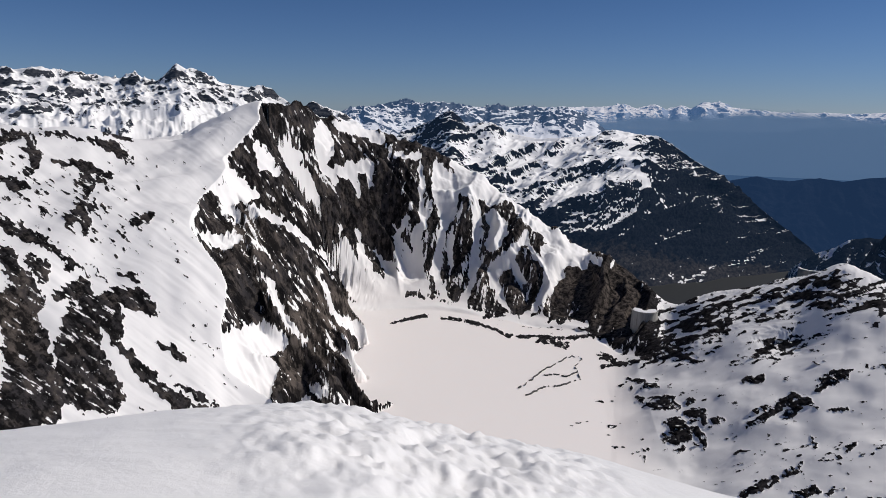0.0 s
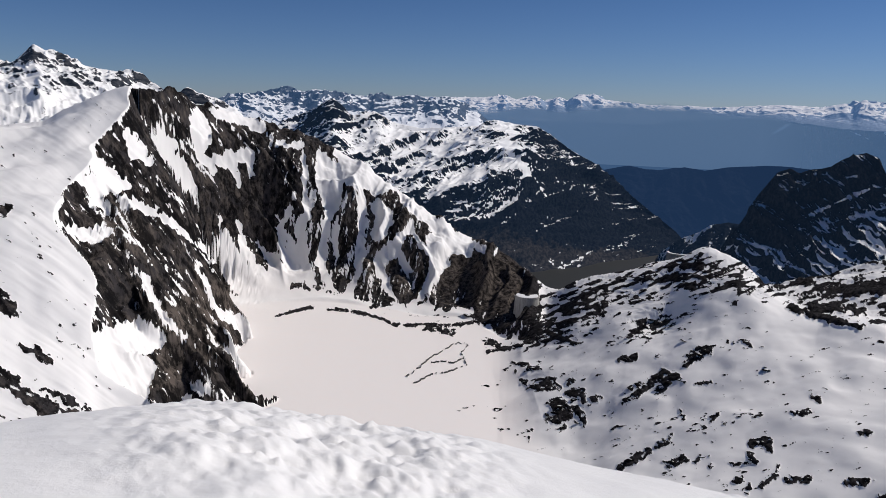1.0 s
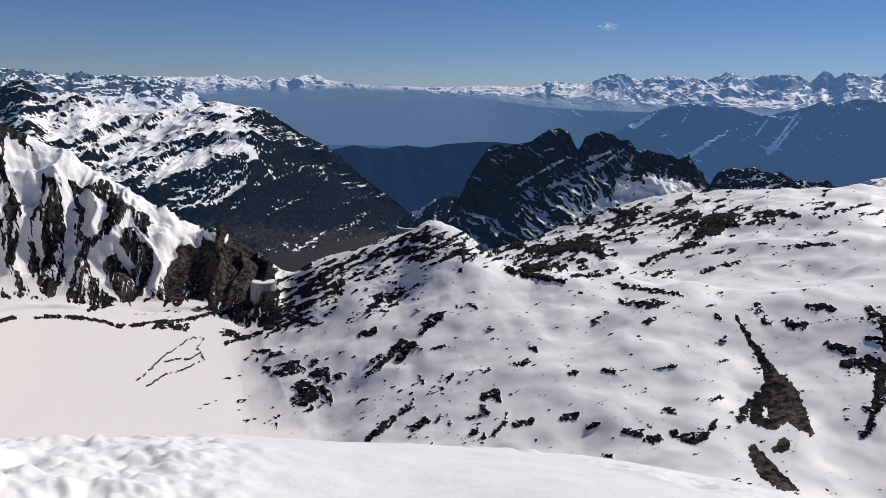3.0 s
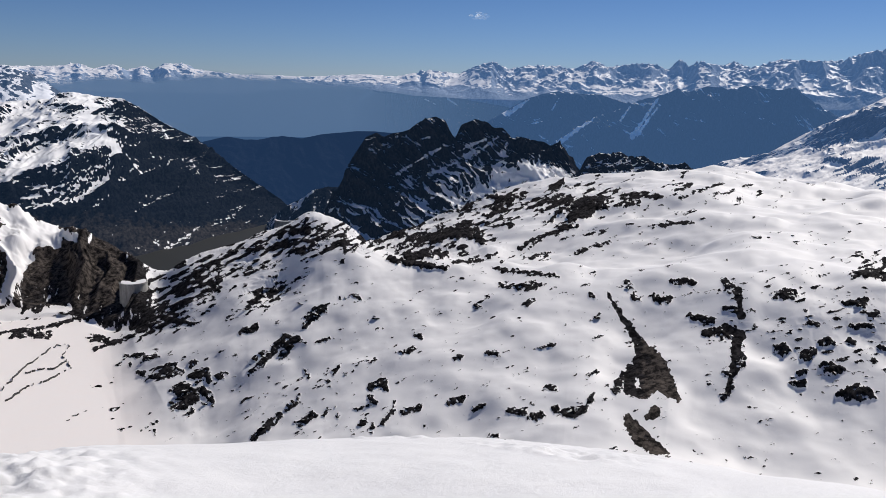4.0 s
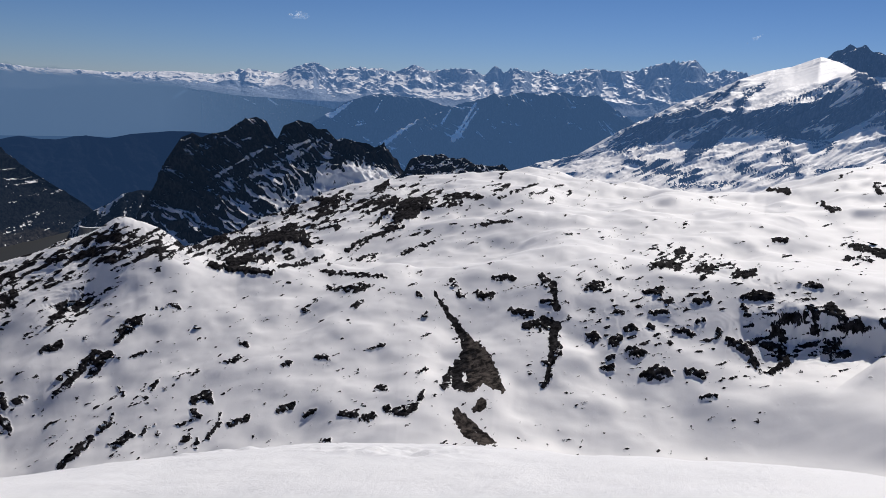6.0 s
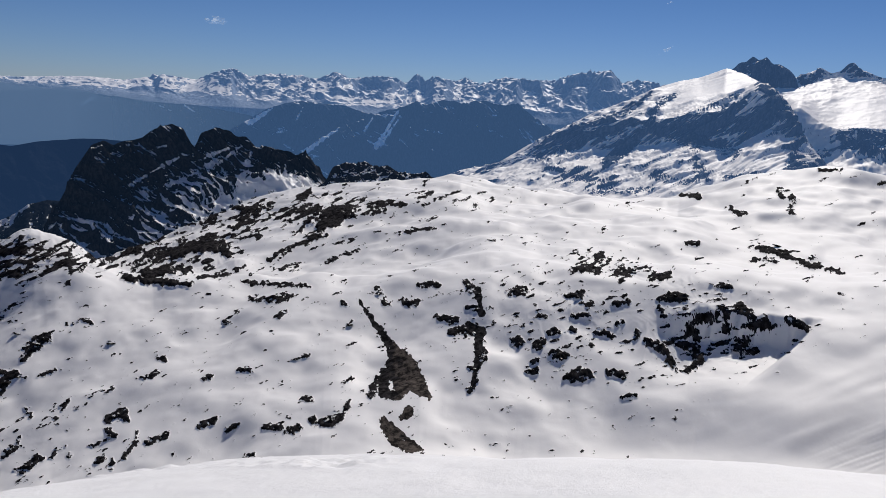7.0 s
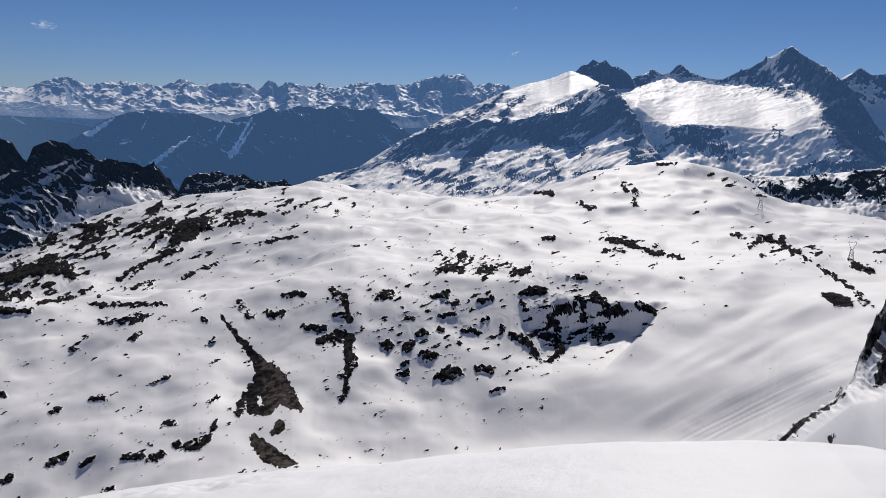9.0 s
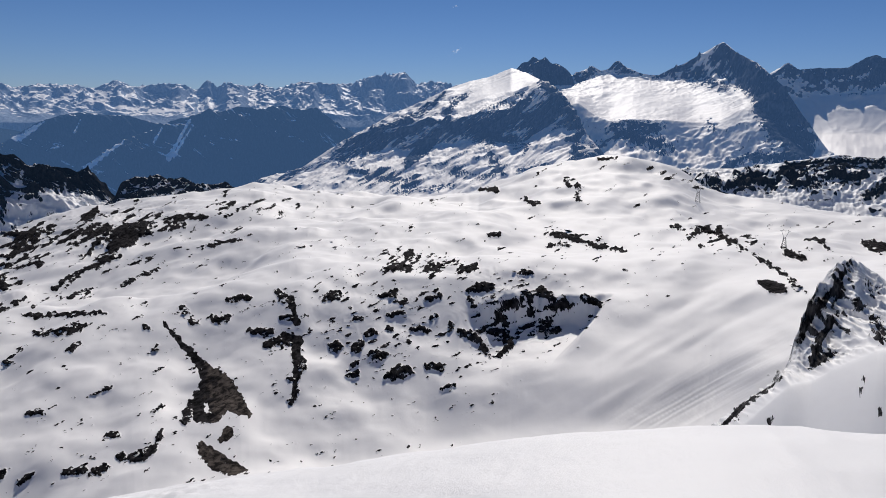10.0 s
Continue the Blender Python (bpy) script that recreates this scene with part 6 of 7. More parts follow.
# bare rock on the high peaks, where dome and glacier bands also paint shaded faces as rock: (bearing, elevation, half
# width) along each band
DOME_ROCK_SHADE = [
    [(81.25, 2.56, 0.21), (82.60, 0.92, 0.51), (83.71, -0.23, 0.51), (84.38, -0.88, 0.21)], [(72.99, -0.90, 0.21), (75.39, -1.19, 0.38), (77.55, -1.14, 0.51), (79.69, -0.75, 0.43), (81.17, -0.16, 0.51), (82.64, 0.08, 0.60)], [(78.88, -1.96, 0.30), (80.41, -2.44, 0.21)],
    [(76.71, -1.85, 0.30), (78.01, -1.73, 0.43)], [(71.30, -3.70, 0.34), (72.38, -2.81, 0.51), (73.31, -1.75, 0.43)], [(77.40, -2.95, 0.21), (78.09, -3.97, 0.34)],
    [(84.02, -2.08, 0.17), (84.08, -3.10, 0.51), (85.36, -3.31, 0.43)], [(80.66, 1.51, 0.13), (79.64, 0.65, 0.26), (77.96, -0.45, 0.26)],
]
DOME_RIBS = [
    [(65.45, -3.36, 0.13), (67.60, -2.21, 0.21), (70.18, -0.92, 0.21), (72.75, 0.28, 0.17), (74.02, 1.50, 0.13)], [(65.88, -4.04, 0.13), (69.33, -2.53, 0.17), (71.70, -1.53, 0.17)], [(67.60, -3.46, 0.09), (70.19, -2.34, 0.13)],
    [(74.47, 0.96, 0.13), (75.75, 1.41, 0.13), (74.05, 0.10, 0.13)], [(76.23, -0.28, 0.13), (77.92, 0.61, 0.17), (80.02, 1.71, 0.13)], [(74.60, -4.41, 0.13), (76.81, -4.87, 0.17), (78.54, -4.30, 0.21)],
    [(66.74, -4.55, 0.13), (69.35, -5.03, 0.17), (71.98, -5.33, 0.13)], [(70.23, -6.02, 0.13), (72.87, -5.97, 0.17), (74.63, -5.49, 0.13)], [(79.84, -4.26, 0.17), (81.56, -3.99, 0.21), (82.86, -4.17, 0.17)],
]
GLACIER_ROCK_SHADE = [
    [(94.73, 4.27, 0.43), (95.97, 2.92, 0.85), (97.55, 1.58, 1.02), (99.47, 0.26, 0.94), (101.24, -0.07, 0.43)], [(96.90, 0.79, 0.55), (98.14, -0.74, 0.77), (99.70, -2.05, 0.77)], [(93.75, 4.85, 0.17), (94.39, 3.88, 0.34), (95.65, 2.33, 0.34)],
    [(91.60, 3.09, 0.17), (92.99, 2.63, 0.26), (94.35, 2.24, 0.26)], [(92.28, 4.27, 0.13), (91.56, 3.56, 0.21), (90.61, 3.32, 0.17)], [(88.62, 3.39, 0.09), (90.22, 3.16, 0.21)],
    [(86.90, -1.32, 0.30), (88.98, -1.67, 0.43), (91.03, -2.27, 0.30)], [(86.64, -0.49, 0.13), (88.49, -0.49, 0.17), (90.32, -0.81, 0.17)], [(93.42, -0.24, 0.17), (93.89, -0.75, 0.21)],
    [(95.03, -3.33, 0.30), (96.49, -2.70, 0.34), (98.70, -2.76, 0.43)], [(84.18, 2.61, 0.17), (84.97, 3.23, 0.13)],
]
GRANITE_ROCK = [
    [(97.92, 3.30, 0.21), (99.18, 3.11, 0.51), (100.21, 3.19, 0.68), (101.53, 3.48, 0.77), (102.96, 4.01, 0.85), (103.98, 3.81, 0.77)], [(101.99, 2.37, 0.34), (102.98, 2.37, 0.43), (103.91, 2.74, 0.43)], [(98.62, -0.14, 0.17), (100.39, -1.90, 0.21)],
]
RIDGE_ROCK = [
    [(88.24, -2.79, 0.13), (90.72, -3.44, 0.30), (92.19, -4.29, 0.17)], [(95.17, -4.87, 0.34), (96.98, -4.04, 0.51), (98.16, -4.69, 0.34)], [(98.76, -3.39, 0.34), (100.49, -2.91, 0.30), (102.54, -2.69, 0.34), (104.55, -2.84, 0.30)],
    [(99.20, -4.15, 0.26), (101.01, -4.51, 0.21)], [(104.11, -4.76, 0.34), (104.93, -4.43, 0.26)], [(93.60, -4.63, 0.17), (95.20, -5.20, 0.17)],
    [(101.97, -3.68, 0.26), (103.35, -3.90, 0.26)],
]
GLACIER_FOOT = [(82, 2800, -5), (86, 2900, -3.8), (92, 2950, -4.4), (98, 2950, -4), (108, 2950, -5)]
GLACIER_SHOULDER = [(82, 3100, -3.5), (86.2, 3150, -2.6), (86.9, 3170, -1.8), (88.6, 3200, -1.4), (90.1, 3200, -1.3), (92.4, 3150, -2.5), (94.5, 3100, -3.0), (97.5, 3050, -2.2), (100, 3000, -2.9), (108, 3000, -4.9)]
GLACIER_BROW_LINE = [(82, 3250, -1), (83.8, 3350, 1.0), (85.2, 3330, 0), (86.4, 3250, -0.5), (88, 3240, -0.3), (90, 3240, -0.3), (92.2, 3350, -0.4), (94.2, 3350, -0.2), (95.7, 3350, 0.8), (96.7, 3250, 0.1), (98.6, 3150, -1.4), (100.3, 3080, -2.6), (108, 3050, -4.8)]
GLACIER_UPPER = [(82, 4000, 2.1), (83.8, 4100, 2.2), (85.5, 4200, 2.9), (88.3, 4200, 2.7), (89.7, 4200, 2.5), (91.3, 4180, 2.6), (92.6, 4150, 2.8), (93.7, 4050, 3.0), (95, 3780, 2.2), (96.2, 3500, 1.6), (97, 3350, 0.7), (98.6, 3250, -1.0), (100.3, 3150, -2.4), (108, 3100, -4.7)]
GLACIER_CREST = [(82, 4140, 2.6), (83.5, 4190, 2.8), (84.2, 4240, 3.2), (84.9, 4270, 3.5), (85.6, 4270, 3.2), (86.1, 4250, 3.4), (86.5, 4250, 3.9), (86.8, 4250, 4.0), (87.3, 4250, 3.5), (88.3, 4270, 3.1), (89.7, 4270, 2.9), (90.4, 4260, 3.4), (91.3, 4250, 3.7), (92.6, 4250, 4.5), (93.9, 4130, 5.25),
     (95, 3890, 4.4), (96.3, 3640, 3.8), (97, 3500, 3.2), (98, 3430, 2.3), (99, 3360, 1.0), (100, 3300, -0.4), (101, 3250, -1.7), (102, 3210, -2.9), (105, 3180, -4.2), (108, 3150, -5)]
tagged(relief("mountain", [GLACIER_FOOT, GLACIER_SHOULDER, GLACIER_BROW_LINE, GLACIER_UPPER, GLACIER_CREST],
    (24, 40, 90, 40), mat_alps, (0.6, 0.9, 0.25, 0.8, 2.0), jag=0.07, share=0.07, contrast=1.2, dash=(6, 26), bare=GLACIER_ROCK_SHADE, sizes=(90, 24), heights=(36, 8), skew=0.35, seed=1100, step=0.07,
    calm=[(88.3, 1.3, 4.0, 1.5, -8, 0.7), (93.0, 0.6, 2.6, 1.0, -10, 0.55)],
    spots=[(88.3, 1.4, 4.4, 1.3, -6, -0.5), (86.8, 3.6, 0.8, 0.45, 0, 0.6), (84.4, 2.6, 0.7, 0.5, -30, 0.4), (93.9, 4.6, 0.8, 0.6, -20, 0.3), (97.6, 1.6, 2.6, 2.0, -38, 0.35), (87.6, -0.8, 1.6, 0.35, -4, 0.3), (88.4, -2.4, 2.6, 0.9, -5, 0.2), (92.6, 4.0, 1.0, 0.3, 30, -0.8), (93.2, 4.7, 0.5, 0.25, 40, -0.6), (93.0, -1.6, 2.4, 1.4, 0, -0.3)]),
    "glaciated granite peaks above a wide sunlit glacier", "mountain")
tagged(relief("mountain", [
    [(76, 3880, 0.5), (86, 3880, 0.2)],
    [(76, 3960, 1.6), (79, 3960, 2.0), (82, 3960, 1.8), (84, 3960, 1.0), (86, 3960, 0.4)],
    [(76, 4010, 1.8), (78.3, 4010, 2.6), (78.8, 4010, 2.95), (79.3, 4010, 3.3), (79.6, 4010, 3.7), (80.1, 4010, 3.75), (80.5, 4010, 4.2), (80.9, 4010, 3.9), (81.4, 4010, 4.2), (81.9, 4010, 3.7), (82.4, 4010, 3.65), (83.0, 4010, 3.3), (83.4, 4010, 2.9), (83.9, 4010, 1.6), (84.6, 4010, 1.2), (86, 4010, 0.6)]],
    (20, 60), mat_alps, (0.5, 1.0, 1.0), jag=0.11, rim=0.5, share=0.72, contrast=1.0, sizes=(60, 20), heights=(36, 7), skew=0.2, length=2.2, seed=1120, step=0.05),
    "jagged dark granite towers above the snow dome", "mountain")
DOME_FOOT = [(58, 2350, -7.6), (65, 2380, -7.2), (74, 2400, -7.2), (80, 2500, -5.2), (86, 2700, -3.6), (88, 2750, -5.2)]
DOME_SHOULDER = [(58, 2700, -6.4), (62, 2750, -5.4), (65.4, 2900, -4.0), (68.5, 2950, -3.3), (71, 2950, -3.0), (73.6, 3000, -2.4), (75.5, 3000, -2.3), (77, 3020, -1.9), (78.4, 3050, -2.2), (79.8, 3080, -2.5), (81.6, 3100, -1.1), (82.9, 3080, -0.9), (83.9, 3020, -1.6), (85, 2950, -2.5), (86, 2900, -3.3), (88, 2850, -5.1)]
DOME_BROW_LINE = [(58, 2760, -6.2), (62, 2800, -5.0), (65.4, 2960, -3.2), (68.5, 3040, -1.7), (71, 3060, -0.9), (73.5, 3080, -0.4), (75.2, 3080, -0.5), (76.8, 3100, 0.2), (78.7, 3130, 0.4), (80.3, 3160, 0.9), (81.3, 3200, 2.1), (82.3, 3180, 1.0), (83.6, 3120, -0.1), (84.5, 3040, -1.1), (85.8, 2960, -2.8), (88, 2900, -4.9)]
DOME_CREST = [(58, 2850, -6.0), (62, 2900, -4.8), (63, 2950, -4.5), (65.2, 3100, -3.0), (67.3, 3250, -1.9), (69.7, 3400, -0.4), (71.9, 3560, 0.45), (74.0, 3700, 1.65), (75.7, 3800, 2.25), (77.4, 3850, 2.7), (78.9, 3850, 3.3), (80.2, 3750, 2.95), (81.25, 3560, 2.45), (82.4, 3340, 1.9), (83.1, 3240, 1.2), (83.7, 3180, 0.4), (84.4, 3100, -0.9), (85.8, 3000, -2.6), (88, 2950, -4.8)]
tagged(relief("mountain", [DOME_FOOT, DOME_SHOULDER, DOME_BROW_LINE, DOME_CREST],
    (70, 80, 60), mat_alps, (0.5, 1.0, 1.0, 0.7), jag=0.06, share=0.19, smooth=0.55, contrast=0.9, dash=(8, 34), bare=DOME_ROCK_SHADE + DOME_RIBS, sizes=(90, 26), heights=(38, 8), skew=0.9, length=2.6, seed=1150, step=0.07,
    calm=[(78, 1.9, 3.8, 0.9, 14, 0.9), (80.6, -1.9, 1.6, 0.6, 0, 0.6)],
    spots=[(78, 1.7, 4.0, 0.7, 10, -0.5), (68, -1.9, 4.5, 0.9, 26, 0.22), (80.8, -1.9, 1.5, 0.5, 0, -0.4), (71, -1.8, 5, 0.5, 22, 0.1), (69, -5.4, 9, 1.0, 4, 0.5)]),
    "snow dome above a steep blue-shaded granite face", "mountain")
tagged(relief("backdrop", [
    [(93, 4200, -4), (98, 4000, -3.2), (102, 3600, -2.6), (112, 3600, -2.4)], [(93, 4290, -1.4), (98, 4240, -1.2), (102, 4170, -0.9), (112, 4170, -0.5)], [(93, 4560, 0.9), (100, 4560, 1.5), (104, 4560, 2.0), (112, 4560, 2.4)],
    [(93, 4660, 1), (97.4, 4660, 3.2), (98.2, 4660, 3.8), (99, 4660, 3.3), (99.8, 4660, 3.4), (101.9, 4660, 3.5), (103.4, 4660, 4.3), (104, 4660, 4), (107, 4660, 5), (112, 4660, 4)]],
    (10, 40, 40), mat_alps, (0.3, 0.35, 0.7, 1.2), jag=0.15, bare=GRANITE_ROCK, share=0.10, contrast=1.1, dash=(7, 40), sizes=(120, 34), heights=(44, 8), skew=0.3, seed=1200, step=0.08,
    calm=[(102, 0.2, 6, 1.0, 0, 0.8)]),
    "rugged granite ridge in blue haze beyond a glacier", "mountain range", kind="structure")
tagged(relief("mountain", [
    [(84, 2050, -7), (112, 2050, -6.5)], [(84, 2170, -5.6), (90, 2170, -4.9), (98, 2170, -5.0), (112, 2170, -4.3)],
    [(84, 2420, -5), (87.8, 2420, -3.2), (91.2, 2420, -3.8), (95.4, 2420, -3.6), (99.1, 2420, -2.9), (101.8, 2420, -2.3), (104.8, 2420, -2.4), (112, 2420, -1.5)]],
    (20, 60), mat_black, (0.4, 1.1, 1.0), jag=0.06, share=0.10, bare=RIDGE_ROCK, contrast=1.2, sizes=(75, 20), heights=(26, 7), skew=0.3, length=1.3, seed=1300, step=0.07, dash=(14, 9)),
    "snowy ridge with dark rock faces beyond the plateau", "mountain")


# ---------------------------------------------------------------- the crag beside the summit slope
CRAG_ROCK = [
    [(103.34, -9.95, 0.26), (102.27, -12.23, 0.38), (101.34, -13.62, 0.47), (101.08, -15.24, 0.30)], [(103.02, -13.30, 0.34), (102.22, -14.99, 0.43), (102.03, -16.58, 0.51), (103.29, -15.66, 0.34)], [(101.29, -11.18, 0.34), (101.21, -12.45, 0.51)],
    [(105.45, -13.38, 0.51), (106.10, -14.33, 0.43)], [(100.07, -18.01, 0.13), (98.87, -19.28, 0.21), (97.77, -20.06, 0.30), (97.09, -21.17, 0.30), (96.30, -22.09, 0.26), (95.42, -22.75, 0.17)], [(99.51, -21.64, 0.30), (99.66, -20.84, 0.30)],
    [(96.98, -20.11, 0.30), (97.35, -21.32, 0.26)], [(105.19, -18.29, 0.13), (105.22, -16.85, 0.17)], [(106.40, -18.86, 0.21), (106.61, -19.49, 0.17)],
    [(103.11, -10.95, 0.17), (102.76, -12.56, 0.17)], [(104.46, -10.77, 0.13), (105.52, -11.20, 0.17)], [(104.16, -12.55, 0.17), (104.98, -12.31, 0.17)],
]
CRAG_SHOULDER = [(92.5, 380, -26.6), (95.5, 385, -23.4), (97.1, 390, -21.6), (99.4, 395, -19.0), (100.6, 400, -17.6), (102, 402, -17.1), (104, 402, -15.5), (106, 402, -14.2), (113, 402, -13)]
tagged(relief("crag", [
    [(92.5, 345, -30), (95.5, 331, -30), (104, 285, -30), (113, 262, -30)],
    [(a, r - 14, e - 0.9) for a, r, e in CRAG_SHOULDER],
    CRAG_SHOULDER,
    [(92.5, 395, -26), (95.5, 400, -22.6), (96.8, 405, -20.9), (98.5, 412, -19.4), (99.6, 420, -18.2), (100.3, 428, -17.0), (100.45, 436, -16.3), (100.55, 442, -15.1), (100.8, 448, -14.8), (100.88, 452, -13.5), (101.15, 457, -13.2), (101.28, 462, -12.3), (101.55, 466, -12.0), (101.7, 471, -11.2), (102.0, 477, -10.9), (102.2, 482, -10.25), (102.6, 488, -10.0), (102.9, 490, -9.7), (103.3, 492, -9.75), (104, 495, -9.35), (104.7, 495, -9.9), (105.7, 495, -10.5), (108, 497, -11.2), (113, 500, -11.8)]],
    (40, 12, 150), mat_crag, (0.0, 0.02, 0.6, 1.1), jag=0.12, share=0.03, contrast=1.0, smooth=0.5, sizes=(17, 5), heights=(11, 2.6), skew=-0.8, length=1.7, seed=1400, step=0.05, dash=(1.6, 5), bare=[[(a, e, w * 0.6) for a, e, w in band] for band in CRAG_ROCK], fray=1.2, calm=[(97.3, -20.7, 3.4, 1.6, 40, 0.8)]),
    "snow-streaked dark crag falling to the slope", "crag")

# ---------------------------------------------------------------- rocks standing out of the snow
STREAM = random.Random(7)


def rock_mesh(k):
    bm = bmesh.new()
    bmesh.ops.create_icosphere(bm, subdivisions=2, radius=0.5)
    rng = random.Random(50 + k)
    cuts = [(Vector((rng.uniform(-1, 1), rng.uniform(-1, 1), rng.uniform(-0.4, 1))).normalized(), rng.uniform(0.16, 0.40)) for _ in range(11)]
    for vtx in bm.verts:
        p = vtx.co.copy()
        for nrm, d in cuts:
            over = p.dot(nrm) - d
            if over > 0:
                p -= nrm * over * 0.92
        p += p.normalized() * (noise.noise(p * 3.1 + Vector((k * 7.7, 0, 0))) * 0.06 + noise.noise(p * 7 + Vector((k, 3, 0))) * 0.025)
        vtx.co = p
    me = bpy.data.meshes.new("rock")
    bm.to_mesh(me)
    bm.free()
    at = me.attributes.new("rock", "FLOAT", "POINT")
    up = np.array([vt.normal.z for vt in me.vertices])
    at.data.foreach_set("value", np.where(up > 0.8, 0.46, 0.95).astype(np.float32))
    me.materials.append(mat_rock)
    return me


ROCK_MESHES = [rock_mesh(k) for k in range(9)]
G_DIP = np.degrees(np.arctan2(G_Z - EYE, G_R))


def on_ground(a, d):
    """The first place on the land at the bearing a that lies at the dip d below the summit, or None."""
    j = int(np.clip(np.searchsorted(G_AZ, a), 1, len(G_AZ) - 1))
    col = np.maximum.accumulate(G_DIP[20:, j])
    i = int(np.searchsorted(col, d)) + 20
    if i >= len(G_R) - 25:
        return None
    rr = float(G_R[i, j])
    return rr * math.sin(radians(a)), rr * math.cos(radians(a)), ground_height(a, rr), rr


def rock_pose(a, d, size, tall=0.55):
    g = on_ground(a, d)
    if g is None:
        return None
    x, y, z, rr = g
    s = size * radians(1) * rr
    m = Matrix.Translation((x, y, z - 0.02 * s)) @ Euler((STREAM.uniform(-.2, .3), STREAM.uniform(-.25, .25), -radians(a) + STREAM.gauss(0.3, 0.35))).to_matrix().to_4x4()
    return m @ Matrix.Diagonal((s * STREAM.uniform(1.0, 1.8), s * STREAM.uniform(.8, 1.6), s * tall * STREAM.uniform(.7, 1.3), 1))


def scatter():
    singles, small = [], []
    for a, d, w, h, lean in ROCK_GROUPS:
        q = radians(lean)
        n = 2 + int(0.7 * w)
        for k in range(n):
            f = 0 if k == 0 else STREAM.uniform(0.15, 1) ** 0.7
            t = STREAM.uniform(0, 6.3)
            u, o = 0.5 * w * f * math.cos(t), 0.32 * h * f * math.sin(t)
            size = w * 0.34 * min(1, 0.5 + h / w) if k == 0 else w * STREAM.uniform(0.08, 0.22)
            m = rock_pose(a + u * math.cos(q) - o * math.sin(q), d + u * math.sin(q) * 0.8 + o * math.cos(q), max(size, 0.07), 0.3)
            if m is not None:
                (singles if k < 2 else small).append(m)
    for k in range(700):
        a, d = STREAM.uniform(12, 106), -26 + 17 * STREAM.random() ** 0.8
        if STREAM.random() > 2.2 * (float(fbm(np.array(a / 3), np.array(d / 1.5), 3, 90)) - 0.36) * (0.4 if a > 86 else 1):
            continue
        if d < -21 and a > 57 or d < -12 and np.interp(d, [-24.7, -22.4, -18.9, -14.7, -12], [69.1, 73.7, 80.5, 86.7, 90]) < a < 101:
            continue
        m = rock_pose(a, d, 0.05 + 0.16 * STREAM.random() ** 4, 0.5)
        if m is not None:
            small.append(m)
    return singles, small


SINGLES, SMALL = scatter()
for m in SINGLES[:296]:
    ob = new("rock", STREAM.choice(ROCK_MESHES))
    ob.matrix_world = m
    tagged(ob, "dark bare rock standing out of the snow", "rock", "rocks on the snow slopes")


def joined(name, poses):
    """One mesh of many small rocks."""
    cos, tris, base = [], [], 0
    shapes = []
    for me in ROCK_MESHES:
        co = np.empty(len(me.vertices) * 3)
        me.vertices.foreach_get("co", co)
        ix = np.empty(len(me.polygons) * 3, int)
        me.polygons.foreach_get("vertices", ix)
        shapes.append((co.reshape(-1, 3), ix.reshape(-1, 3)))
    for m in poses:
        co, ix = shapes[STREAM.randrange(len(shapes))]
        M = np.array(m)
        cos.append(co @ M[:3, :3].T + M[:3, 3])
        tris.append(ix + base)
        base += len(co)
    co, ix = np.concatenate(cos), np.concatenate(tris)
    me = bpy.data.meshes.new(name)
    me.vertices.add(len(co))
    me.vertices.foreach_set("co", co.astype(np.float32).ravel())
    me.loops.add(ix.size)
    me.loops.foreach_set("vertex_index", ix.astype(np.int32).ravel())
    me.polygons.add(len(ix))
    me.polygons.foreach_set("loop_start", np.arange(0, ix.size, 3, dtype=np.int32))
    me.update(calc_edges=True)
    at = me.attributes.new("rock", "FLOAT", "POINT")
    at.data.foreach_set("value", np.full(len(co), 0.95, np.float32))
    me.materials.append(mat_rock)
    return new(name, me)


tagged(joined("scattered_rocks", SINGLES[296:] + SMALL), "small dark rocks scattered over the snow slopes", "rocks", kind="stuff")


# ---------------------------------------------------------------- between the reservoir and the black mountain
mountain("low wooded hill with patches of snow by the reservoir",
         [(24, -13), (25.6, -11.4), (26.6, -10.2), (27.4, -9.6), (28.4, -9.1), (29.2, -8.5), (30.4, -8.2), (32, -8.4), (34, -10)],
         3150, 2880, -650, mat_mid, ribs=(60, 1.0), height=12, jag=0.08, bias=0.78, contrast=1.4, seed=1500, rows=60, step=0.08,
         streaks=[(28.3, -9.3, 29.2, -8.6, 0.16, 0.1), (27.0, -9.6, 27.9, -9.5, 0.12, 0.1), (30.6, -9.3, 31.4, -9.9, 0.2, 0.2)])

m_concrete, nt, b = nodes_of("dam_concrete")
geo = nt.nodes.new("ShaderNodeNewGeometry")
mp = nt.nodes.new("ShaderNodeMapping")
mp.inputs["Scale"].default_value = (1, 1, 0.12)
nt.links.new(geo.outputs["Position"], mp.inputs["Vector"])
nt.links.new(ramp(nt, noise_tex(nt, mp.outputs[0], 0.25, 8, 0.7), [(0.35, (0.24, 0.235, 0.225)), (0.65, (0.46, 0.45, 0.43))]), b.inputs["Base Color"])
b.inputs["Roughness"].default_value = 0.85
m_dark, nt, b = nodes_of("dark_cladding")
geo = nt.nodes.new("ShaderNodeNewGeometry")
nt.links.new(ramp(nt, noise_tex(nt, geo.outputs["Position"], 0.5, 6, 0.6), [(0.3, (0.02, 0.02, 0.022)), (0.7, (0.06, 0.058, 0.056))]), b.inputs["Base Color"])
b.inputs["Roughness"].default_value = 0.6
m_steel, nt, b = nodes_of("galvanised_steel")
geo = nt.nodes.new("ShaderNodeNewGeometry")
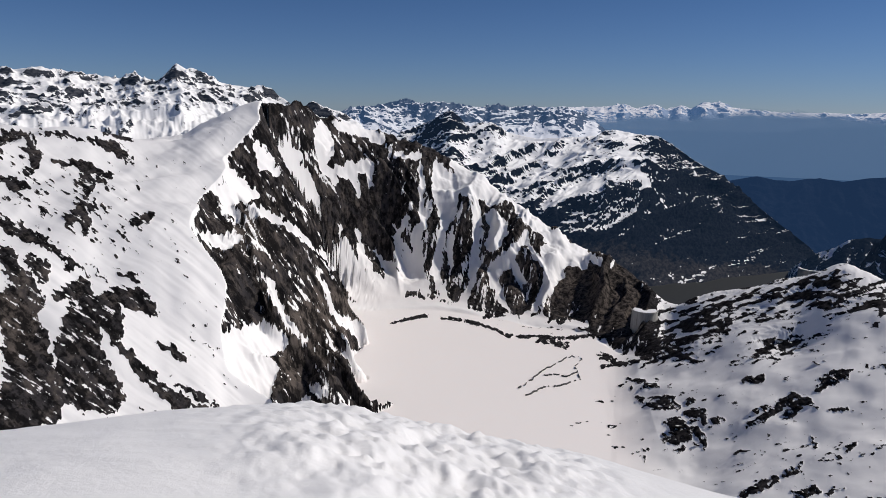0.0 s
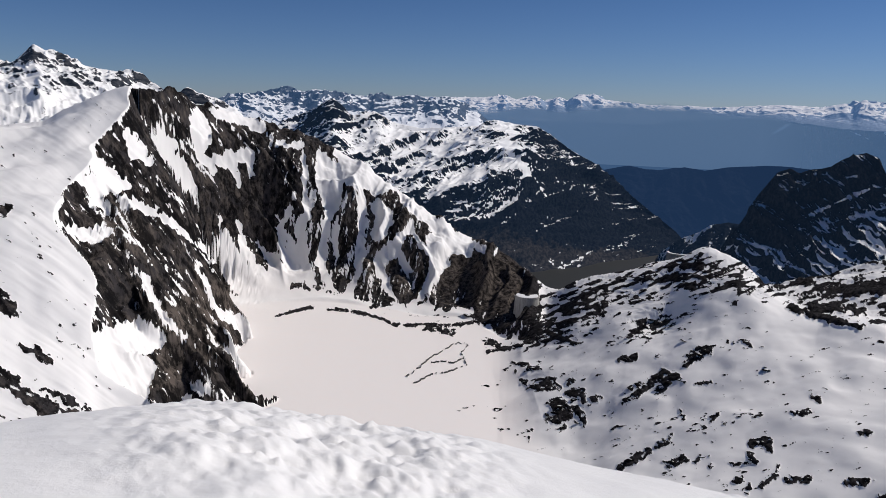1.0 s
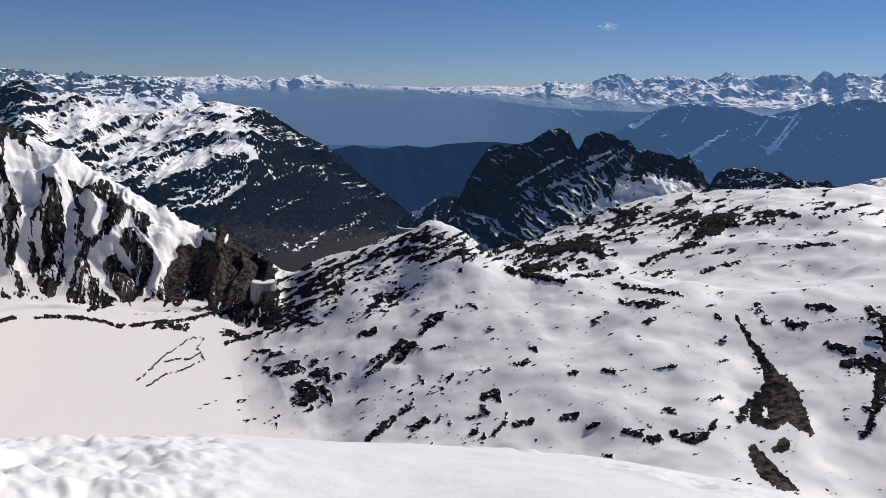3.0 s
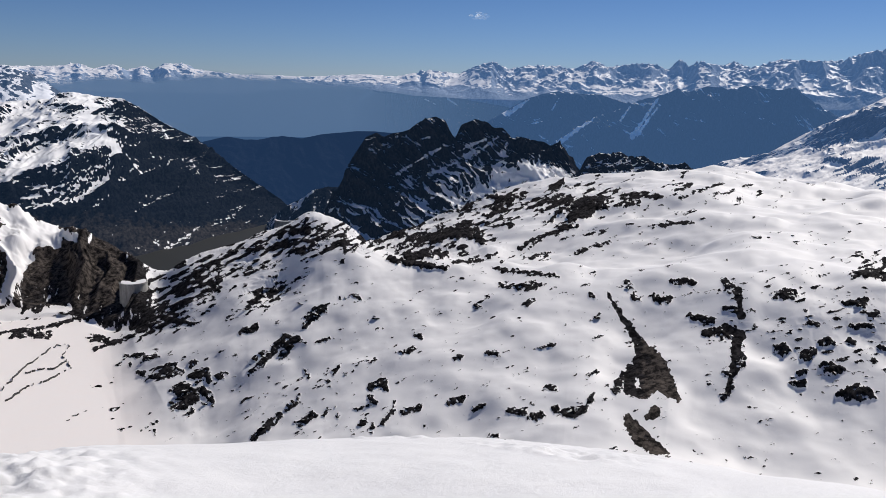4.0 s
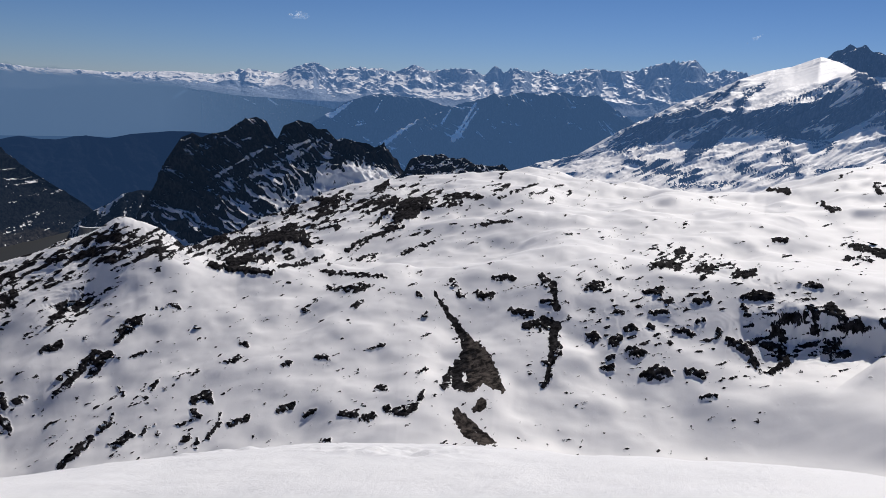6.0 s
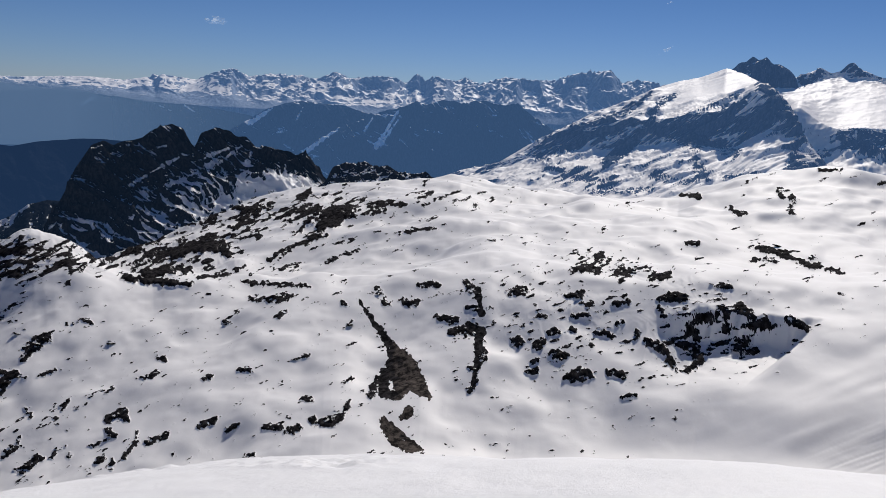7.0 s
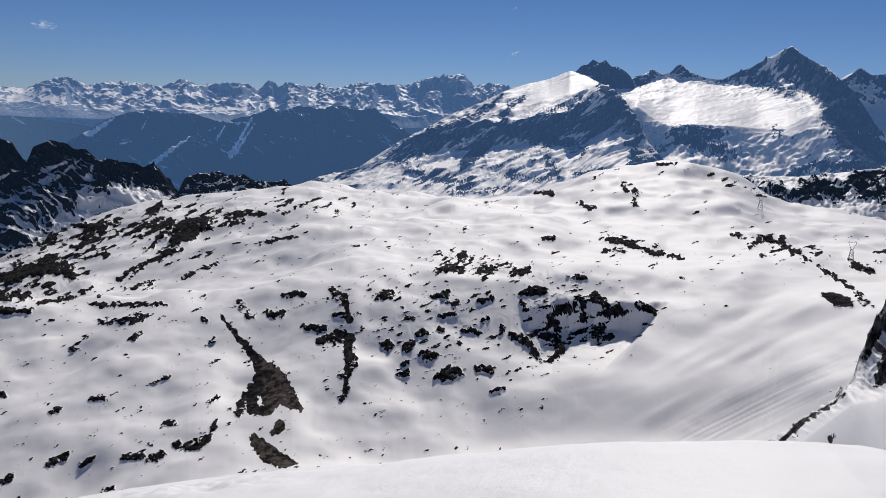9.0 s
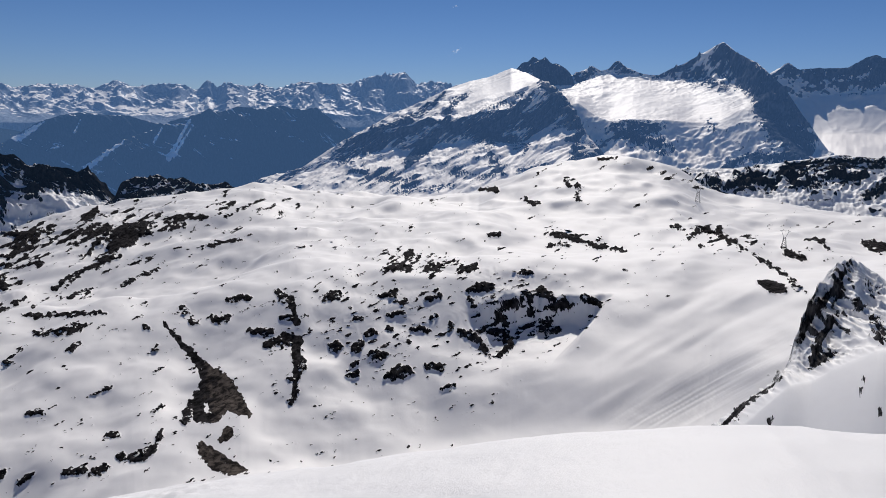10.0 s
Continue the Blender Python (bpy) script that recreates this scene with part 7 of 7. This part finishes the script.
nt.links.new(ramp(nt, noise_tex(nt, geo.outputs["Position"], 1.5, 5, 0.6), [(0.3, (0.10, 0.10, 0.105)), (0.7, (0.20, 0.20, 0.205))]), b.inputs["Base Color"])
b.inputs["Roughness"].default_value, b.inputs["Metallic"].default_value = 0.55, 0.5


def part(name, bm, material, parent, label=""):
    bmesh.ops.recalc_face_normals(bm, faces=bm.faces)
    me = bpy.data.meshes.new(name)
    bm.to_mesh(me)
    bm.free()
    me.materials.append(material)
    ob = new(name, me)
    ob.parent = parent
    if label:
        ob["label"] = label
    return ob


def polar(a, d, z):
    return Vector((d * math.sin(radians(a)), d * math.cos(radians(a)), z))


def box(bm, lo, hi, m=Matrix()):
    vs = [bm.verts.new(m @ Vector((x, y, z))) for z in (lo[2], hi[2]) for x, y in ((lo[0], lo[1]), (hi[0], lo[1]), (hi[0], hi[1]), (lo[0], hi[1]))]
    for f in ((0, 1, 2, 3), (4, 5, 6, 7), (0, 1, 5, 4), (1, 2, 6, 5), (2, 3, 7, 6), (3, 0, 4, 7)):
        bm.faces.new([vs[i] for i in f])


def curved_wall(name, centre, radius, a0, a1, z0, z1, thick, batter, steps=40):
    """A wall on an arc, thicker at its foot."""
    bm = bmesh.new()
    rows = []
    for i in range(steps + 1):
        q = radians(a0 + (a1 - a0) * i / steps)
        u = Vector((math.sin(q), math.cos(q), 0))
        rows.append([bm.verts.new(centre + u * (radius + o) + Vector((0, 0, z))) for o, z in
                     ((0, z0), (batter * 0.15, z0 + (z1 - z0) * 0.5), (0, z1), (thick, z1), (thick + batter, z0))])
    for p, q in zip(rows, rows[1:]):
        for k in range(5):
            bm.faces.new((p[k], p[(k + 1) % 5], q[(k + 1) % 5], q[k]))
    bm.faces.new(rows[0])
    bm.faces.new(rows[-1][::-1])
    return bm


def dam():
    base = new("dam")
    base.location = polar(15.9, 1292, -392)
    c = Vector((math.sin(radians(15.9)), math.cos(radians(15.9)), 0)) * 22
    part("wall", curved_wall("wall", c, 19, 15.9 + 85, 15.9 + 275, -20, 44, 3, 4), m_concrete, base)
    part("crest_walkway", curved_wall("crest_walkway", c, 18, 15.9 + 84, 15.9 + 276, 44, 45.4, 5, 0), m_concrete, base)
    part("snow_cap", curved_wall("snow_cap", c, 5, 15.9 + 60, 15.9 + 300, 44.5, 46.6, 15, 0.3), m_fresh, base, "thick layer of snow on the crest")
    part("parapet", curved_wall("parapet", c, 22.4, 15.9 + 84, 15.9 + 276, 45.4, 46.8, 0.6, 0), m_concrete, base)
    return tagged(base, "pale curved concrete dam beside the frozen lake", "dam")


dam()


def dam_house():
    base = new("building")
    base.location = polar(12.3, 1352, LAKE_Z - 1)
    base.rotation_euler = (0, 0, -radians(14))
    bm = bmesh.new()
    box(bm, (-17, -6, 0), (17, 6, 9))
    part("wall", bm, m_dark, base)
    bm = bmesh.new()
    box(bm, (-18, -7, 9), (18, 7, 10.6))
    bmesh.ops.bevel(bm, geom=bm.edges[:], offset=0.5, segments=2, affect="EDGES")
    part("roof", bm, m_fresh, base, "flat roof under a layer of snow")
    for k in range(7):
        bm = bmesh.new()
        box(bm, (-14 + 4.4 * k, -6.25, 3.4), (-11.6 + 4.4 * k, -6.02, 6.2))
        part("window", bm, m_steel, base)
    return tagged(base, "long dark dam building with a snowy flat roof", "building")


dam_house()
base = new("dam")
base.location = polar(27.3, 2860, -610)
c = Vector((math.sin(radians(27.3)), math.cos(radians(27.3)), 0)) * 46
part("wall", curved_wall("wall", c, 46, 27.3 + 95, 27.3 + 265, -30, 62, 5, 10), m_concrete, base)
part("crest_road", curved_wall("crest_road", c, 44, 27.3 + 94, 27.3 + 266, 62, 64, 9, 0), m_fresh, base, "white road along the crest")
tagged(base, "far curved concrete arch dam closing the reservoir", "dam")


def strut(bm, p, q, w):
    d = (q - p).normalized()
    u = d.cross(Vector((0.3, 0.2, 1)) if abs(d.z) < 0.9 else Vector((1, 0, 0))).normalized() * w
    v = d.cross(u).normalized() * w
    a = [bm.verts.new(p + s) for s in (u, v, -u, -v)]
    c = [bm.verts.new(q + s) for s in (u, v, -u, -v)]
    for k in range(4):
        bm.faces.new((a[k], a[(k + 1) % 4], c[(k + 1) % 4], c[k]))


def pylon(a, d, h, w):
    g = on_ground(a, d)
    base = new("pylon")
    base.location = (g[0], g[1], g[2] - 0.5)
    base.rotation_euler = (0, 0, -radians(a) + 0.15)
    f, k = h * 0.13, h * 0.045
    for sx, sy in ((-1, -1), (1, -1), (1, 1), (-1, 1)):
        bm = bmesh.new()
        strut(bm, Vector((sx * f, sy * f, 0)), Vector((sx * k, sy * k, h * 0.58)), w)
        part("leg", bm, m_steel, base)
    for j in range(5):
        t0, t1 = j / 5, (j + 1) / 5
        f0, f1 = f + (k - f) * t0, f + (k - f) * t1
        z0, z1 = h * 0.58 * t0, h * 0.58 * t1
        for sy in (-1, 1):
            for sx in (-1, 1):
                bm = bmesh.new()
                strut(bm, Vector((sx * f0, sy * f0, z0)), Vector((-sx * f1, sy * f1, z1)), w * 0.6)
                part("brace", bm, m_steel, base)
    for sx in (-1, 1):
        bm = bmesh.new()
        strut(bm, Vector((sx * k, 0, h * 0.56)), Vector((sx * h * 0.19, 0, h * 0.92)), w)
        strut(bm, Vector((sx * h * 0.19, 0, h * 0.92)), Vector((sx * h * 0.10, 0, h)), w * 0.8)
        part("fork_arm", bm, m_steel, base)
    bm = bmesh.new()
    strut(bm, Vector((-h * 0.27, 0, h * 0.92)), Vector((h * 0.27, 0, h * 0.92)), w)
    part("crossbeam", bm, m_steel, base)
    return tagged(base, "grey lattice steel pylon standing in the snow", "pylon", "power line pylons")


pylon(99.2, -8.9, 24, 0.22)
pylon(93.1, -6.2, 34, 0.22)


# ---------------------------------------------------------------- cracks in the lake ice
def crack(pts):
    """A dark, broken seam of open water and slush in the ice, through (bearing, dip) points."""
    rng = random.Random(len(pts) * 7 + int(pts[0][0] * 10))
    line = []
    for (a0, d0), (a1, d1) in zip(pts, pts[1:]):
        for k in range(9):
            t = k / 9
            a, d = a0 + (a1 - a0) * t + rng.gauss(0, 0.05), d0 + (d1 - d0) * t + rng.gauss(0, 0.03)
            dist = (LAKE_Z + 2.2 - EYE) / math.tan(radians(d))
            line.append(polar(a, dist, LAKE_Z + 2.2))
    rows = []
    for i, p in enumerate(line):
        d = line[min(i + 1, len(line) - 1)] - line[max(i - 1, 0)]
        side = d.cross(Vector((0, 0, 1))).normalized() * rng.choice((0.15, 0.3, 0.5, 0.9))
        rows.append([p - side, p + side, p + side - Vector((0, 0, 3)), p - side - Vector((0, 0, 3))])
    # where the ice has closed again the seam breaks off, and each open stretch is a crack of its own
    run = rows[:1]
    for row in rows[1:]:
        if rng.random() < 0.28:
            open_stretch(run)
            run = []
        run.append(row)
    open_stretch(run)


def open_stretch(rows):
    if len(rows) < 2:
        return
    bm = bmesh.new()
    rings = [[bm.verts.new(v) for v in row] for row in rows]
    for p, q in zip(rings, rings[1:]):
        for k in range(4):
            bm.faces.new((p[k], p[(k + 1) % 4], q[(k + 1) % 4], q[k]))
    bmesh.ops.recalc_face_normals(bm, faces=bm.faces)
    me = bpy.data.meshes.new("ice_crack")
    bm.to_mesh(me)
    bm.free()
    me.materials.append(m_dark)
    tagged(new("ice_crack", me), "dark broken crack in the snow-covered lake ice", "crack", "cracks in the lake ice")


crack([(6.4, -21.3), (8.2, -19.9), (10.1, -18.8), (11.4, -18.6)])
crack([(7.0, -21.8), (8.4, -21.1), (9.7, -20.9), (11.3, -20.3), (10.8, -19.4), (11.4, -18.7)])
crack([(8.4, -20.2), (9.3, -20.1), (10.2, -20.2), (11.0, -19.8)])


# ---------------------------------------------------------------- wisps of cloud
m_cloud, nt, b = nodes_of("thin_cloud")
b.inputs["Base Color"].default_value, b.inputs["Roughness"].default_value = (0.9, 0.9, 0.9, 1), 1.0
geo = nt.nodes.new("ShaderNodeNewGeometry")
nt.links.new(ramp(nt, noise_tex(nt, geo.outputs["Position"], 0.05, 7, 0.7), [(0.40, (0,)), (0.75, (0.3,))]), b.inputs["Alpha"])
# a glow of their own replaces sunlight on the wisps
b.inputs["Emission Color"].default_value, b.inputs["Emission Strength"].default_value = (0.75, 0.85, 1.0, 1), 0.55


def cloud(a, e, w, h, n, tilt, seed):
    bm = bmesh.new()
    rng = random.Random(seed)
    d = 4300
    for k in range(n):
        u = rng.gauss(0, 0.3)
        m = Matrix.Translation(polar(a + w * u, d, EYE + d * math.tan(radians(e + h * rng.gauss(0, 0.25) + w * u * math.tan(radians(tilt)))))) \
            @ Matrix.Rotation(-radians(a), 4, "Z") @ Matrix.Diagonal((w * 75 * rng.uniform(0.15, 0.4), 14, h * 75 * rng.uniform(0.2, 0.5), 1))
        bmesh.ops.create_icosphere(bm, subdivisions=2, radius=0.5, matrix=m)
    for v in bm.verts:
        v.co += Vector((noise.noise(v.co * 0.11), 0, noise.noise(v.co * 0.13 + Vector((9, 0, 0))))) * 4
    me = bpy.data.meshes.new("backdrop")
    bm.to_mesh(me)
    me.materials.append(m_cloud)
    return tagged(new("backdrop", me), "small thin white wisp of cloud", "cloud", kind="structure")


cloud(41.55, 4.65, 1.4, 0.45, 16, 0, 1)
cloud(74.7, 4.5, 0.5, 0.3, 12, 35, 2)
cloud(74.6, 7.7, 0.5, 0.12, 6, 15, 3)
